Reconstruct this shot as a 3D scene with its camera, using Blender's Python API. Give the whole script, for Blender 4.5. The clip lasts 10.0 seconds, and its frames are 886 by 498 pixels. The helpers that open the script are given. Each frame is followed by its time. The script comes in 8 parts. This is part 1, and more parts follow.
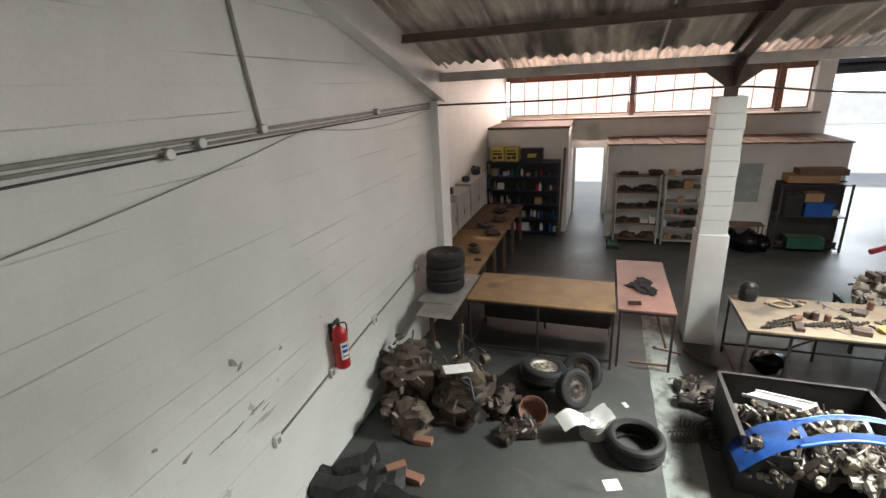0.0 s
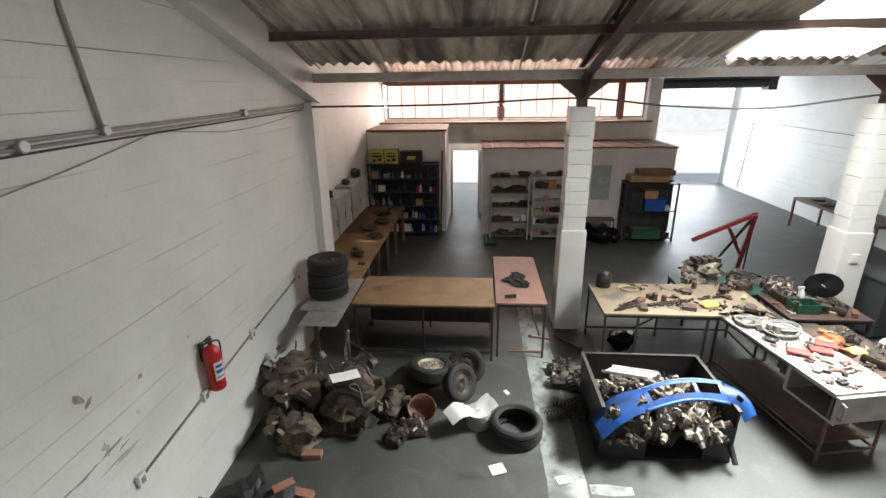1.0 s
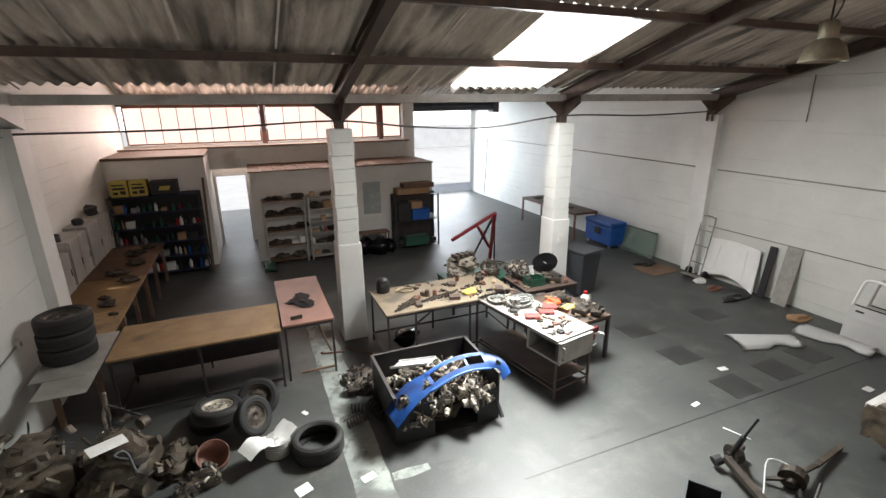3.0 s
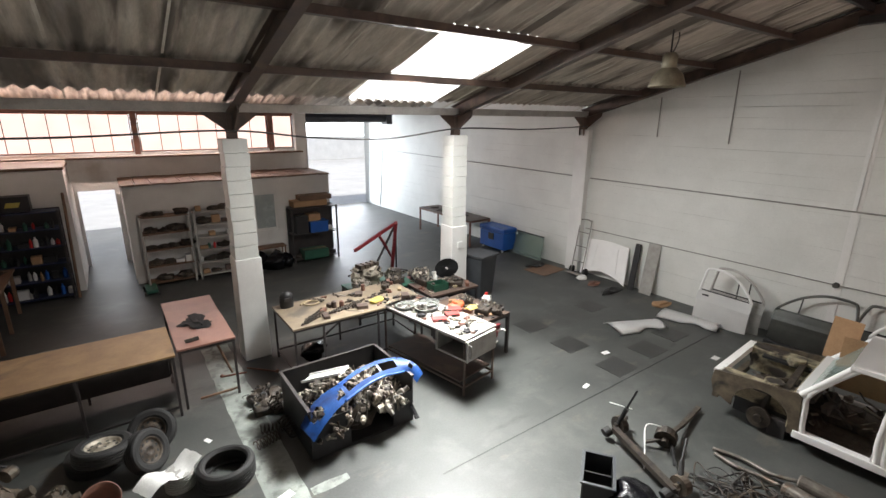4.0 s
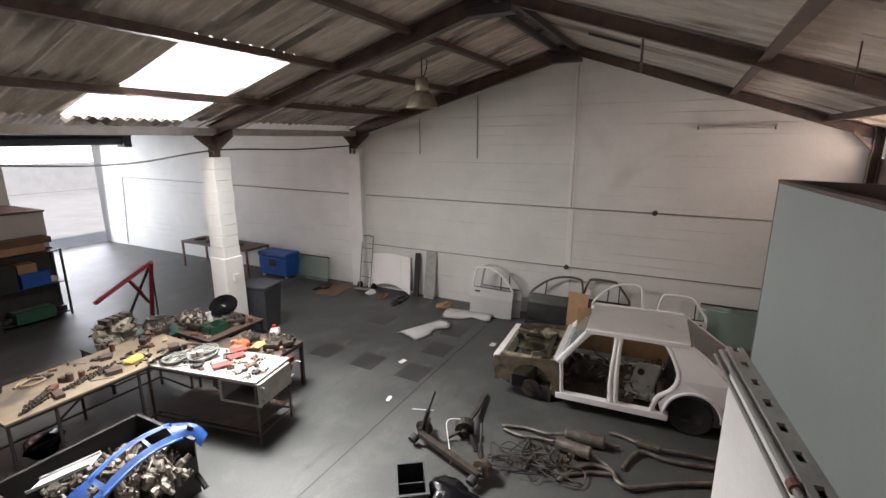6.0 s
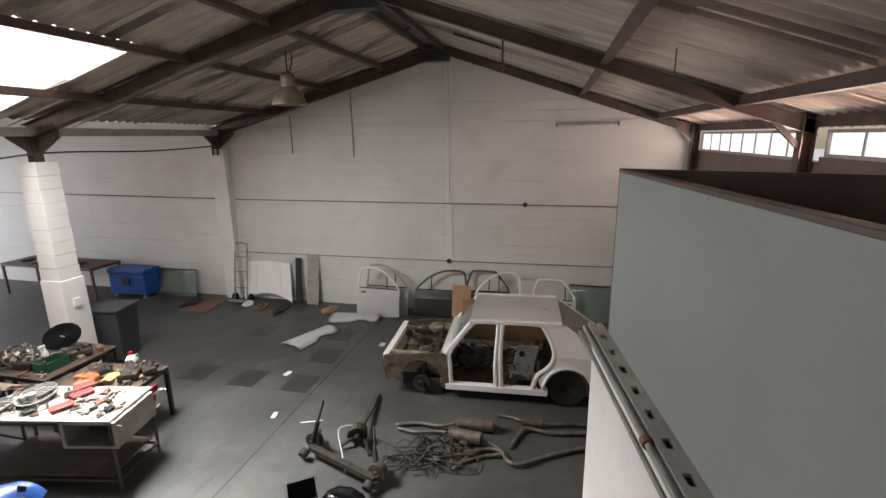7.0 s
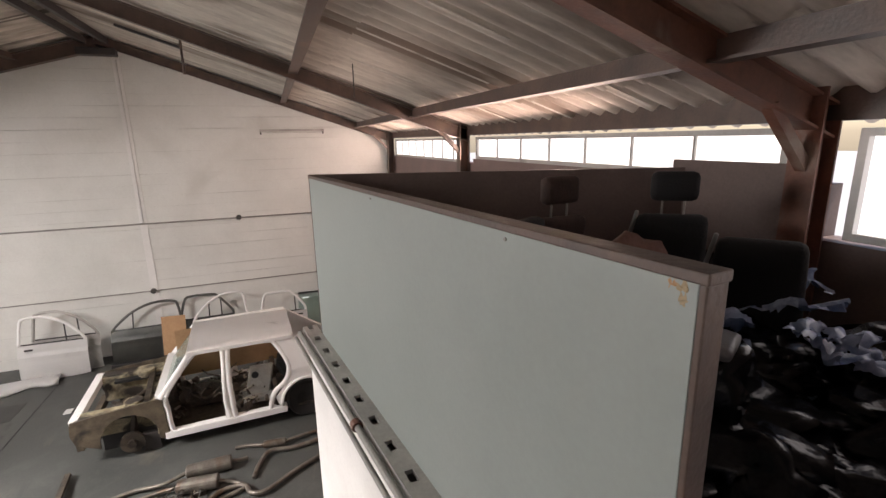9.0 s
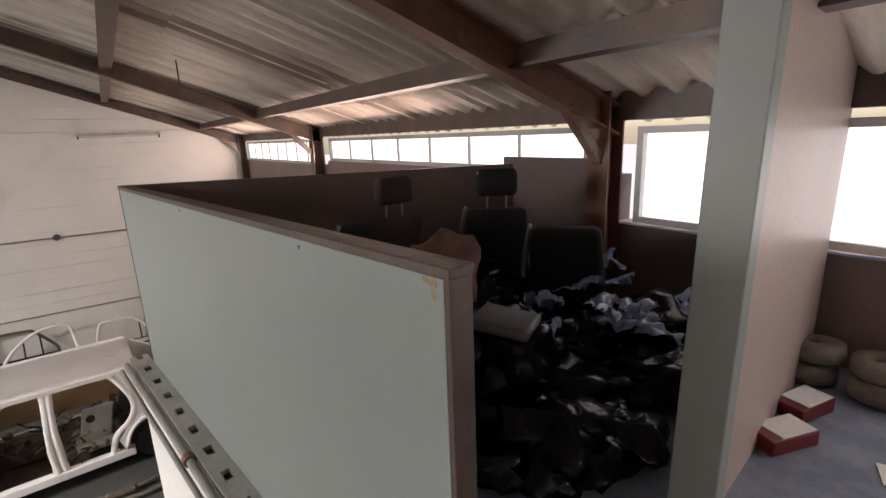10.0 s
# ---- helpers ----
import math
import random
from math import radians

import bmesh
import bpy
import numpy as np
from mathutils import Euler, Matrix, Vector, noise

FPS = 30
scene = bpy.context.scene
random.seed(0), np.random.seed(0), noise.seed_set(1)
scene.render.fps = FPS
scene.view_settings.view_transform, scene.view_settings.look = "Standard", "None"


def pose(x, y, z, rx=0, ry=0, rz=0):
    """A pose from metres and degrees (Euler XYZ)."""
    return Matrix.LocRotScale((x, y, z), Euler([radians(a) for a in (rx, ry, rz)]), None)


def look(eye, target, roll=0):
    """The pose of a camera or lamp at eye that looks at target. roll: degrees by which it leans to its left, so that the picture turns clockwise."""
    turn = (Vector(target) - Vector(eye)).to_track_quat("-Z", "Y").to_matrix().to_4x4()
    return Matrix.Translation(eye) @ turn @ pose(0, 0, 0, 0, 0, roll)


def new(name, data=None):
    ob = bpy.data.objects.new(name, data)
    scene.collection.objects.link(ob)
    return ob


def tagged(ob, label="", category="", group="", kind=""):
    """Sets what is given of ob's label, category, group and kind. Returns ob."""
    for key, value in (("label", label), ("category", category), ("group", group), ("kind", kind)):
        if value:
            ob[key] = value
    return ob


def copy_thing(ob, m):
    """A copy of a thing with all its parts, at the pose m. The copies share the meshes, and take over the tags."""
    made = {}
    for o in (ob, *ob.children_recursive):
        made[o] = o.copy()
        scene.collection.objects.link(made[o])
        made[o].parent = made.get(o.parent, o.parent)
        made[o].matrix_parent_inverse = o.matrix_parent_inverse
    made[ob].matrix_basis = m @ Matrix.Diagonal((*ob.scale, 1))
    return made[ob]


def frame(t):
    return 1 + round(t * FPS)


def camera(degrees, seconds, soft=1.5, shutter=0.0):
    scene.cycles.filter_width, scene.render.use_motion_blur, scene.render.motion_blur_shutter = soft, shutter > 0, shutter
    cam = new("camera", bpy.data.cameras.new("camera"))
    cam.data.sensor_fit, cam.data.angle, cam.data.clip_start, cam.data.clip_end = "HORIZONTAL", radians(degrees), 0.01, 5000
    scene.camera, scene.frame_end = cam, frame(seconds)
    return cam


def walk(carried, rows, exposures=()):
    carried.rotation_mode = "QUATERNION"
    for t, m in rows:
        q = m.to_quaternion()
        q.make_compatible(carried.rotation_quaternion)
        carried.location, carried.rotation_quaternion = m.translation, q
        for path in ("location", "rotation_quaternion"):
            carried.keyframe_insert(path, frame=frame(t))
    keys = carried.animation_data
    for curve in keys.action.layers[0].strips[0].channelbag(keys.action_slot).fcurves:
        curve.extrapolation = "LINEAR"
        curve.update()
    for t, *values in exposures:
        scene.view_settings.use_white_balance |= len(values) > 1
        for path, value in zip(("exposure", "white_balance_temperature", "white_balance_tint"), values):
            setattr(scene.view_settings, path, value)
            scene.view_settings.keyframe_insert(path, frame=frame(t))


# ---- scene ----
cam = camera(87.3, 10.0)
EXPOSURE = [(0.0, -0.1, 6450, 9), (2.5, -0.27, 6450, 10), (4.5, -0.28, 6500, 13), (5.2, -0.32, 6550, 15), (6.3, -0.62, 6600, 18), (7.2, -0.6, 6700, 19), (7.8, -0.28, 6750, 19), (8.5, 0.05, 6800, 19), (9.0, 0.12, 6800, 19), (10.0, -0.02, 6750, 19)]
PATH = [
    (0, (2.65, 0.626, 3.88), (2.02, 2.411, 3.233), -3.0),
    (0.5, (2.661, 0.647, 3.896), (2.27, 2.495, 3.24), -1.6),
    (1, (2.69, 0.616, 3.915), (2.54, 2.498, 3.257), -0.8),
    (1.5, (2.768, 0.548, 3.933), (2.843, 2.437, 3.28), -0.4),
    (2, (2.849, 0.473, 3.946), (3.135, 2.345, 3.305), -0.4),
    (2.5, (2.874, 0.384, 3.947), (3.376, 2.217, 3.324), 0.0),
    (3.8, (2.612, 0.213, 3.937), (3.666, 1.826, 3.403), -0.5),
    (4, (2.584, 0.206, 3.937), (3.708, 1.769, 3.396), 0.5),
    (4.5, (2.573, 0.242, 3.932), (3.88, 1.667, 3.421), 0.6),
    (5, (2.615, 0.303, 3.924), (4.084, 1.57, 3.437), 0.7),
    (5.2, (2.631, 0.312, 3.924), (4.16, 1.507, 3.441), 0.7),
    (6.3, (2.712, 0.265, 3.928), (4.499, 1.035, 3.465), -0.4),
    (6.5, (2.726, 0.258, 3.926), (4.549, 0.935, 3.457), -0.4),
    (7, (2.773, 0.231, 3.91), (4.666, 0.675, 3.44), -0.8),
    (7.5, (2.804, 0.184, 3.901), (4.739, 0.377, 3.433), -1.3),
    (8, (2.787, 0.126, 3.906), (4.731, 0.05, 3.441), -1.5),
    (8.5, (2.749, 0.087, 3.908), (4.661, -0.283, 3.449), -1.3),
    (9, (2.72, 0.043, 3.908), (4.552, -0.615, 3.449), -1.2),
    (9.5, (2.703, -0.026, 3.908), (4.42, -0.942, 3.446), -1.5),
    (10, (2.634, -0.134, 3.912), (4.224, -1.25, 3.438), -2.2),
]
walk(cam, [(t, look(eye, target, roll)) for t, eye, target, roll in PATH], EXPOSURE)

# ---------- world and light ----------
world = bpy.data.worlds.new("sky")
scene.world = world
world.use_nodes = True
wn = world.node_tree.nodes
sky = wn.new("ShaderNodeTexSky")
sky.sky_type, sky.sun_disc = "NISHITA", False
sky.sun_elevation, sky.sun_rotation = radians(62), radians(150)
world.node_tree.links.new(sky.outputs[0], wn["Background"].inputs[0])
wn["Background"].inputs[1].default_value = 0.15

sun = new("sun", bpy.data.lights.new("sun", "SUN"))
sun.data.energy, sun.data.angle, sun.data.color = 5.0, radians(0.6), (1.0, 0.95, 0.88)
sun.matrix_world = look((0, 0, 30), (5.5, 14, 0))


def window_lamp(name, m, sx, sy, watts, color=(1, 1, 1)):
    """Sky light that comes in through an opening of the hall."""
    ob = new(name, bpy.data.lights.new(name, "AREA"))
    ob.data.shape, ob.data.size, ob.data.size_y = "RECTANGLE", sx, sy
    ob.data.energy, ob.data.color = watts, color
    ob.matrix_world = m
    return ob


window_lamp("skylight_light", look((6.9, 6.3, 4.5), (6.7, 4.7, 0)), 1.4, 2.4, 440, (0.985, 1.0, 0.965))
# the share of the sunlight that passes the ribbed sheet nearly straight
window_lamp("skylight_beam", look((6.9, 5.65, 4.55), (5.3, 3.8, 0)), 1.0, 0.9, 370, (0.985, 1.0, 0.96)).data.spread = radians(95)
window_lamp("door_light", look((10.2, 20.3, 2.0), (9.6, 8, 1.2)), 4.4, 3.6, 560, (0.86, 0.93, 1.0))
window_lamp("clerestory_light", look((3.4, 15.85, 3.5), (3.4, 8, 1.0)), 6.8, 0.9, 330, (1.0, 0.76, 0.67))
window_lamp("eave_window_light", look((8.9, -2.28, 3.76), (8.9, 3, 4.05)), 6.8, 0.22, 85, (1.0, 0.76, 0.64))
window_lamp("landing_window_light", look((1.4, -2.3, 3.66), (1.2, 2, 3.6)), 2.4, 0.4, 16, (1.0, 0.93, 0.88))

# ---------- materials ----------


def mat(name, a, b=None, rough=0.6, metal=0.0, scale=6.0, bump=0.15, fine=60.0, stain=None, stain_at=0.62, rough_var=0.12, rnd=0.0, stretch=(1, 1, 1), grain=0.5):
    """A worn surface: two tones at a broad scale, fine grain, optional stains, relief. Colours are linear base colours."""
    m = bpy.data.materials.new(name)
    m.use_nodes = True
    nt = m.node_tree
    n, l = nt.nodes, nt.links
    p = n["Principled BSDF"]
    tc, co = n.new("ShaderNodeTexCoord"), n.new("ShaderNodeMapping")
    l.new(tc.outputs["Object"], co.inputs["Vector"])
    co.inputs["Scale"].default_value = stretch
    n1 = n.new("ShaderNodeTexNoise")
    n1.inputs["Scale"].default_value, n1.inputs["Detail"].default_value, n1.inputs["Roughness"].default_value = scale, 5, 0.62
    n2 = n.new("ShaderNodeTexNoise")
    n2.inputs["Scale"].default_value, n2.inputs["Detail"].default_value = fine, 3
    l.new(co.outputs["Vector"], n1.inputs["Vector"])
    l.new(co.outputs["Vector"], n2.inputs["Vector"])
    r = n.new("ShaderNodeValToRGB")
    b = b or tuple(c * 0.72 for c in a)
    r.color_ramp.elements[0].position, r.color_ramp.elements[1].position = 0.34, 0.66
    r.color_ramp.elements[0].color, r.color_ramp.elements[1].color = (*b, 1), (*a, 1)
    l.new(n1.outputs[0], r.inputs[0])
    mix = n.new("ShaderNodeMix")
    mix.data_type, mix.blend_type = "RGBA", "MULTIPLY"
    mix.inputs[0].default_value = grain
    g = n.new("ShaderNodeValToRGB")
    g.color_ramp.elements[0].color, g.color_ramp.elements[1].color = (0.55, 0.55, 0.55, 1), (1.25, 1.25, 1.25, 1)
    l.new(n2.outputs[0], g.inputs[0])
    l.new(r.outputs[0], mix.inputs[6])
    l.new(g.outputs[0], mix.inputs[7])
    col = mix.outputs[2]
    if stain:
        n3 = n.new("ShaderNodeTexNoise")
        n3.inputs["Scale"].default_value, n3.inputs["Detail"].default_value = scale * 0.45, 7
        n3.inputs["Distortion"].default_value = 0.6
        l.new(co.outputs["Vector"], n3.inputs["Vector"])
        s = n.new("ShaderNodeValToRGB")
        s.color_ramp.elements[0].position, s.color_ramp.elements[1].position = stain_at - 0.06, stain_at + 0.06
        l.new(n3.outputs[0], s.inputs[0])
        mx = n.new("ShaderNodeMix")
        mx.data_type = "RGBA"
        l.new(s.outputs[0], mx.inputs[0])
        l.new(col, mx.inputs[6])
        mx.inputs[7].default_value = (*stain, 1)
        col = mx.outputs[2]
    if rnd:
        oi = n.new("ShaderNodeObjectInfo")
        hv = n.new("ShaderNodeHueSaturation")
        mr = n.new("ShaderNodeMapRange")
        mr.inputs[3].default_value, mr.inputs[4].default_value = 1 - rnd, 1 + rnd
        l.new(oi.outputs["Random"], mr.inputs[0])
        l.new(mr.outputs[0], hv.inputs["Value"])
        l.new(col, hv.inputs["Color"])
        col = hv.outputs[0]
    l.new(col, p.inputs["Base Color"])
    rr = n.new("ShaderNodeMapRange")
    rr.inputs[3].default_value, rr.inputs[4].default_value = max(0.02, rough - rough_var), min(1, rough + rough_var)
    l.new(n1.outputs[0], rr.inputs[0])
    l.new(rr.outputs[0], p.inputs["Roughness"])
    p.inputs["Metallic"].default_value = metal
    if bump:
        bp = n.new("ShaderNodeBump")
        bp.inputs["Strength"].default_value, bp.inputs["Distance"].default_value = bump, 0.01
        l.new(n2.outputs[0], bp.inputs["Height"])
        l.new(bp.outputs[0], p.inputs["Normal"])
    return m


def glow(name, color, strength):
    """A pane, sheet or backdrop with a glow of its own in place of daylight."""
    m = bpy.data.materials.new(name)
    m.use_nodes = True
    n, l = m.node_tree.nodes, m.node_tree.links
    e = n.new("ShaderNodeEmission")
    co, nz, rp = n.new("ShaderNodeTexCoord"), n.new("ShaderNodeTexNoise"), n.new("ShaderNodeMapRange")
    nz.inputs["Scale"].default_value = 1.7
    rp.inputs[3].default_value, rp.inputs[4].default_value = strength * 0.8, strength * 1.15
    l.new(co.outputs["Object"], nz.inputs["Vector"])
    l.new(nz.outputs[0], rp.inputs[0])
    l.new(rp.outputs[0], e.inputs[1])
    e.inputs[0].default_value = (*color, 1)
    l.new(e.outputs[0], n["Material Output"].inputs[0])
    return m


M = {}
M["wall"] = mat("white_painted_block", (0.70, 0.71, 0.68), (0.61, 0.62, 0.59), 0.62, scale=0.9, bump=0.2, fine=38, stain=(0.52, 0.52, 0.48), stain_at=0.7, grain=0.2)
M["joint"] = mat("dirty_mortar_joint", (0.4, 0.4, 0.37), (0.66, 0.66, 0.63), 0.9, scale=1.1, bump=0.3)
M["plaster"] = mat("white_plaster", (0.76, 0.76, 0.74), (0.66, 0.66, 0.64), 0.6, scale=1.3, bump=0.15, stain=(0.5, 0.48, 0.44), stain_at=0.72, grain=0.2)
M["floor"] = mat("grey_floor_paint", (0.082, 0.085, 0.081), (0.05, 0.053, 0.051), 0.5, scale=0.55, bump=0.1, fine=42, stain=(0.042, 0.042, 0.04), stain_at=0.64, rough_var=0.2)


def worn_over(m, color, scale, lo, hi, stretch, amount):
    """Rubs a second tone over a material: dusty scuffs and drag marks of their own shape."""
    nt = m.node_tree
    n, l = nt.nodes, nt.links
    p = n["Principled BSDF"]
    src = p.inputs["Base Color"].links[0].from_socket
    tc, mp, nz, mr, mx = n.new("ShaderNodeTexCoord"), n.new("ShaderNodeMapping"), n.new("ShaderNodeTexNoise"), n.new("ShaderNodeMapRange"), n.new("ShaderNodeMix")
    mp.inputs["Scale"].default_value = stretch
    mp.inputs["Rotation"].default_value = (0, 0, 0.5 * scale)
    nz.inputs["Scale"].default_value, nz.inputs["Detail"].default_value, nz.inputs["Roughness"].default_value, nz.inputs["Distortion"].default_value = scale, 9, 0.66, 0.25
    mr.inputs[1].default_value, mr.inputs[2].default_value, mr.inputs[4].default_value = lo, hi, amount
    mx.data_type = "RGBA"
    mx.inputs[7].default_value = (*color, 1)
    l.new(tc.outputs["Object"], mp.inputs["Vector"])
    l.new(mp.outputs["Vector"], nz.inputs["Vector"])
    l.new(nz.outputs[0], mr.inputs[0])
    l.new(mr.outputs[0], mx.inputs[0])
    l.new(src, mx.inputs[6])
    l.new(mx.outputs[2], p.inputs["Base Color"])


worn_over(M["floor"], (0.135, 0.138, 0.13), 1.7, 0.5, 0.78, (1, 1, 1), 0.45)
worn_over(M["floor"], (0.15, 0.13, 0.105), 0.9, 0.58, 0.7, (1, 2.2, 1), 0.5)
worn_over(M["floor"], (0.035, 0.035, 0.034), 2.6, 0.6, 0.72, (0.35, 1.6, 1), 0.7)
M["floor"].node_tree.nodes["Principled BSDF"].inputs["Specular IOR Level"].default_value = 0.38
M["band"] = mat("worn_green_floor_band", (0.31, 0.335, 0.305), (0.2, 0.22, 0.205), 0.6, scale=3, bump=0.1, stain=(0.1, 0.105, 0.1), stain_at=0.56)
worn_over(M["band"], (0.09, 0.092, 0.088), 4.5, 0.5, 0.62, (1, 1, 1), 0.85)
M["patch"] = mat("dark_floor_patch", (0.036, 0.036, 0.035), (0.024, 0.025, 0.024), 0.45, scale=4, bump=0.1)
M["yard"] = mat("yard_concrete", (0.6, 0.6, 0.58), (0.5, 0.5, 0.48), 0.8, scale=0.8, bump=0.2)
M["roof"] = mat("old_fibre_cement_sheet", (0.66, 0.60, 0.52), (0.36, 0.32, 0.27), 0.8, scale=2.2, bump=0.3, fine=25, stain=(0.16, 0.14, 0.12), stain_at=0.58, stretch=(2.6, 0.3, 1))
# paler copy of the sheet above; the light it gets is in the colour
M["roof_lit"] = mat("lit_fibre_cement_sheet", (0.76, 0.70, 0.61), (0.5, 0.44, 0.38), 0.75, scale=1.6, bump=0.3, fine=25, stain=(0.25, 0.2, 0.16), stain_at=0.6, stretch=(2.6, 0.3, 1))
M["steel"] = mat("brown_painted_steel", (0.115, 0.075, 0.058), (0.062, 0.045, 0.038), 0.5, scale=5, bump=0.2, stain=(0.13, 0.085, 0.06), stain_at=0.63)
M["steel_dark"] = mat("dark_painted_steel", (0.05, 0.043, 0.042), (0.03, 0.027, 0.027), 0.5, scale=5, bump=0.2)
M["rust"] = mat("rusty_red_steel", (0.22, 0.095, 0.062), (0.13, 0.062, 0.045), 0.6, scale=6, bump=0.2, stain=(0.26, 0.2, 0.16), stain_at=0.64)
M["gutter"] = mat("grey_galvanised_gutter", (0.5, 0.49, 0.46), (0.36, 0.35, 0.33), 0.5, 0.3, scale=3, bump=0.15, stain=(0.17, 0.14, 0.12), stain_at=0.66)
M["skysheet"] = glow("translucent_roof_sheet", (1.0, 0.98, 0.95), 3.0)
M["pane"] = glow("milky_window_pane", (1.0, 0.76, 0.67), 1.7)
M["pane_white"] = glow("bright_window_pane", (1.0, 0.97, 0.95), 1.8)
M["panel"] = mat("pale_green_partition_board", (0.288, 0.332, 0.314), (0.238, 0.277, 0.262), 0.42, scale=0.8, bump=0.015, stain=(0.215, 0.25, 0.23), stain_at=0.66, grain=0.15)
M["panel_in"] = mat("brown_hardboard", (0.19, 0.135, 0.12), (0.14, 0.10, 0.09), 0.6, scale=2, bump=0.1)
M["plywood"] = mat("worn_plywood", (0.34, 0.22, 0.10), (0.24, 0.145, 0.06), 0.55, scale=3.5, bump=0.15, fine=90, stain=(0.13, 0.085, 0.045), stain_at=0.62)
M["pink"] = mat("faded_pink_board", (0.33, 0.17, 0.13), (0.25, 0.125, 0.10), 0.5, scale=3, bump=0.1, stain=(0.17, 0.1, 0.08), stain_at=0.64)
M["board"] = mat("brown_workbench_board", (0.27, 0.215, 0.15), (0.19, 0.148, 0.105), 0.6, scale=4, bump=0.15, stain=(0.12, 0.1, 0.08), stain_at=0.6)
M["white_board"] = mat("white_melamine_board", (0.40, 0.395, 0.37), (0.27, 0.26, 0.24), 0.4, scale=4, bump=0.05, stain=(0.28, 0.26, 0.23), stain_at=0.64)
M["black"] = mat("black_plastic", (0.018, 0.018, 0.019), (0.011, 0.011, 0.012), 0.5, scale=6, bump=0.15)
M["rubber"] = mat("tyre_rubber", (0.022, 0.021, 0.021), (0.013, 0.013, 0.013), 0.72, scale=8, bump=0.3)
M["grease"] = mat("greasy_cast_metal", (0.088, 0.068, 0.05), (0.022, 0.018, 0.016), 0.55, 0.3, scale=9, bump=0.5, stain=(0.12, 0.098, 0.075), stain_at=0.66, rnd=0.4)
M["dusty"] = mat("dusty_brown_casting", (0.15, 0.118, 0.084), (0.05, 0.04, 0.031), 0.6, 0.15, scale=7, bump=0.4, stain=(0.018, 0.015, 0.013), stain_at=0.56, rnd=0.35)
M["alloy"] = mat("dull_cast_aluminium", (0.40, 0.365, 0.30), (0.17, 0.145, 0.115), 0.5, 0.35, scale=9, bump=0.4, stain=(0.08, 0.06, 0.05), stain_at=0.6, rnd=0.35)
M["white_paint"] = mat("white_car_paint", (0.86, 0.86, 0.85), (0.80, 0.80, 0.79), 0.32, scale=2.0, bump=0.03, stain=(0.62, 0.6, 0.56), stain_at=0.74, grain=0.1)
M["grey_paint"] = mat("dark_grey_car_paint", (0.12, 0.122, 0.112), (0.085, 0.088, 0.082), 0.35, 0.3, scale=3, bump=0.05)
M["dirty_bay"] = mat("dirty_bare_wing", (0.15, 0.12, 0.08), (0.06, 0.046, 0.034), 0.6, scale=6, bump=0.3, stain=(0.02, 0.016, 0.014), stain_at=0.54)
M["bay_cream"] = mat("greasy_cream_engine_bay", (0.50, 0.45, 0.31), (0.24, 0.2, 0.13), 0.6, scale=7, bump=0.3, stain=(0.03, 0.024, 0.02), stain_at=0.52)
M["bin_grey"] = mat("dark_grey_bin_plastic", (0.055, 0.06, 0.066), (0.04, 0.044, 0.05), 0.5, scale=5, bump=0.05)
M["blue"] = mat("blue_car_paint", (0.025, 0.125, 0.44), (0.018, 0.08, 0.30), 0.35, scale=5, bump=0.06, stain=(0.02, 0.03, 0.1), stain_at=0.6)
M["blue_box"] = mat("blue_plastic", (0.01, 0.10, 0.42), (0.008, 0.075, 0.32), 0.45, scale=4, bump=0.05)
M["case_red"] = mat("faded_red_plastic", (0.34, 0.06, 0.05), (0.26, 0.04, 0.035), 0.45, scale=6, bump=0.06)
M["scuff"] = mat("dark_wall_scuff", (0.2, 0.19, 0.175), (0.36, 0.35, 0.33), 0.8, scale=14, bump=0.2)
M["red"] = mat("red_paint", (0.5, 0.02, 0.02), (0.4, 0.015, 0.015), 0.35, scale=5, bump=0.04)
M["dark_red"] = mat("dark_red_paint", (0.19, 0.015, 0.02), (0.11, 0.01, 0.014), 0.45, scale=5, bump=0.08)
M["paper"] = mat("white_paper", (0.74, 0.74, 0.72), (0.66, 0.66, 0.64), 0.7, scale=6, bump=0.05)
M["cardboard"] = mat("brown_cardboard", (0.42, 0.26, 0.14), (0.34, 0.2, 0.105), 0.8, scale=4, bump=0.1)
M["chrome"] = mat("worn_bare_metal", (0.5, 0.48, 0.45), (0.34, 0.32, 0.29), 0.35, 0.9, scale=7, bump=0.1)
M["hose_grey"] = mat("grey_rubber_hose", (0.26, 0.27, 0.25), (0.17, 0.18, 0.17), 0.55, scale=8, bump=0.1)
M["pipe"] = mat("exhaust_steel", (0.22, 0.2, 0.175), (0.12, 0.105, 0.09), 0.5, 0.6, scale=8, bump=0.25, stain=(0.12, 0.085, 0.062), stain_at=0.6)
# grey made darker to include the shadow line along the gable conduits
M["conduit"] = mat("grey_painted_conduit", (0.31, 0.305, 0.28), (0.21, 0.205, 0.19), 0.5, scale=8, bump=0.1)
M["cable"] = mat("dark_cable", (0.06, 0.055, 0.05), (0.04, 0.038, 0.036), 0.6, scale=8, bump=0.1)
M["wood"] = mat("rough_brown_timber", (0.20, 0.12, 0.075), (0.13, 0.078, 0.05), 0.75, scale=4, bump=0.25, fine=80)
M["orange"] = mat("orange_plastic", (0.5, 0.1, 0.03), (0.4, 0.08, 0.03), 0.45, scale=6, bump=0.05)
M["yellow"] = mat("yellow_card", (0.55, 0.45, 0.10), (0.45, 0.37, 0.08), 0.6, scale=6, bump=0.05)
M["green"] = mat("green_plastic", (0.02, 0.10, 0.06), (0.014, 0.07, 0.045), 0.5, scale=6, bump=0.05)
M["brick"] = mat("red_clay_brick", (0.36, 0.18, 0.12), (0.27, 0.13, 0.09), 0.85, scale=10, bump=0.4)
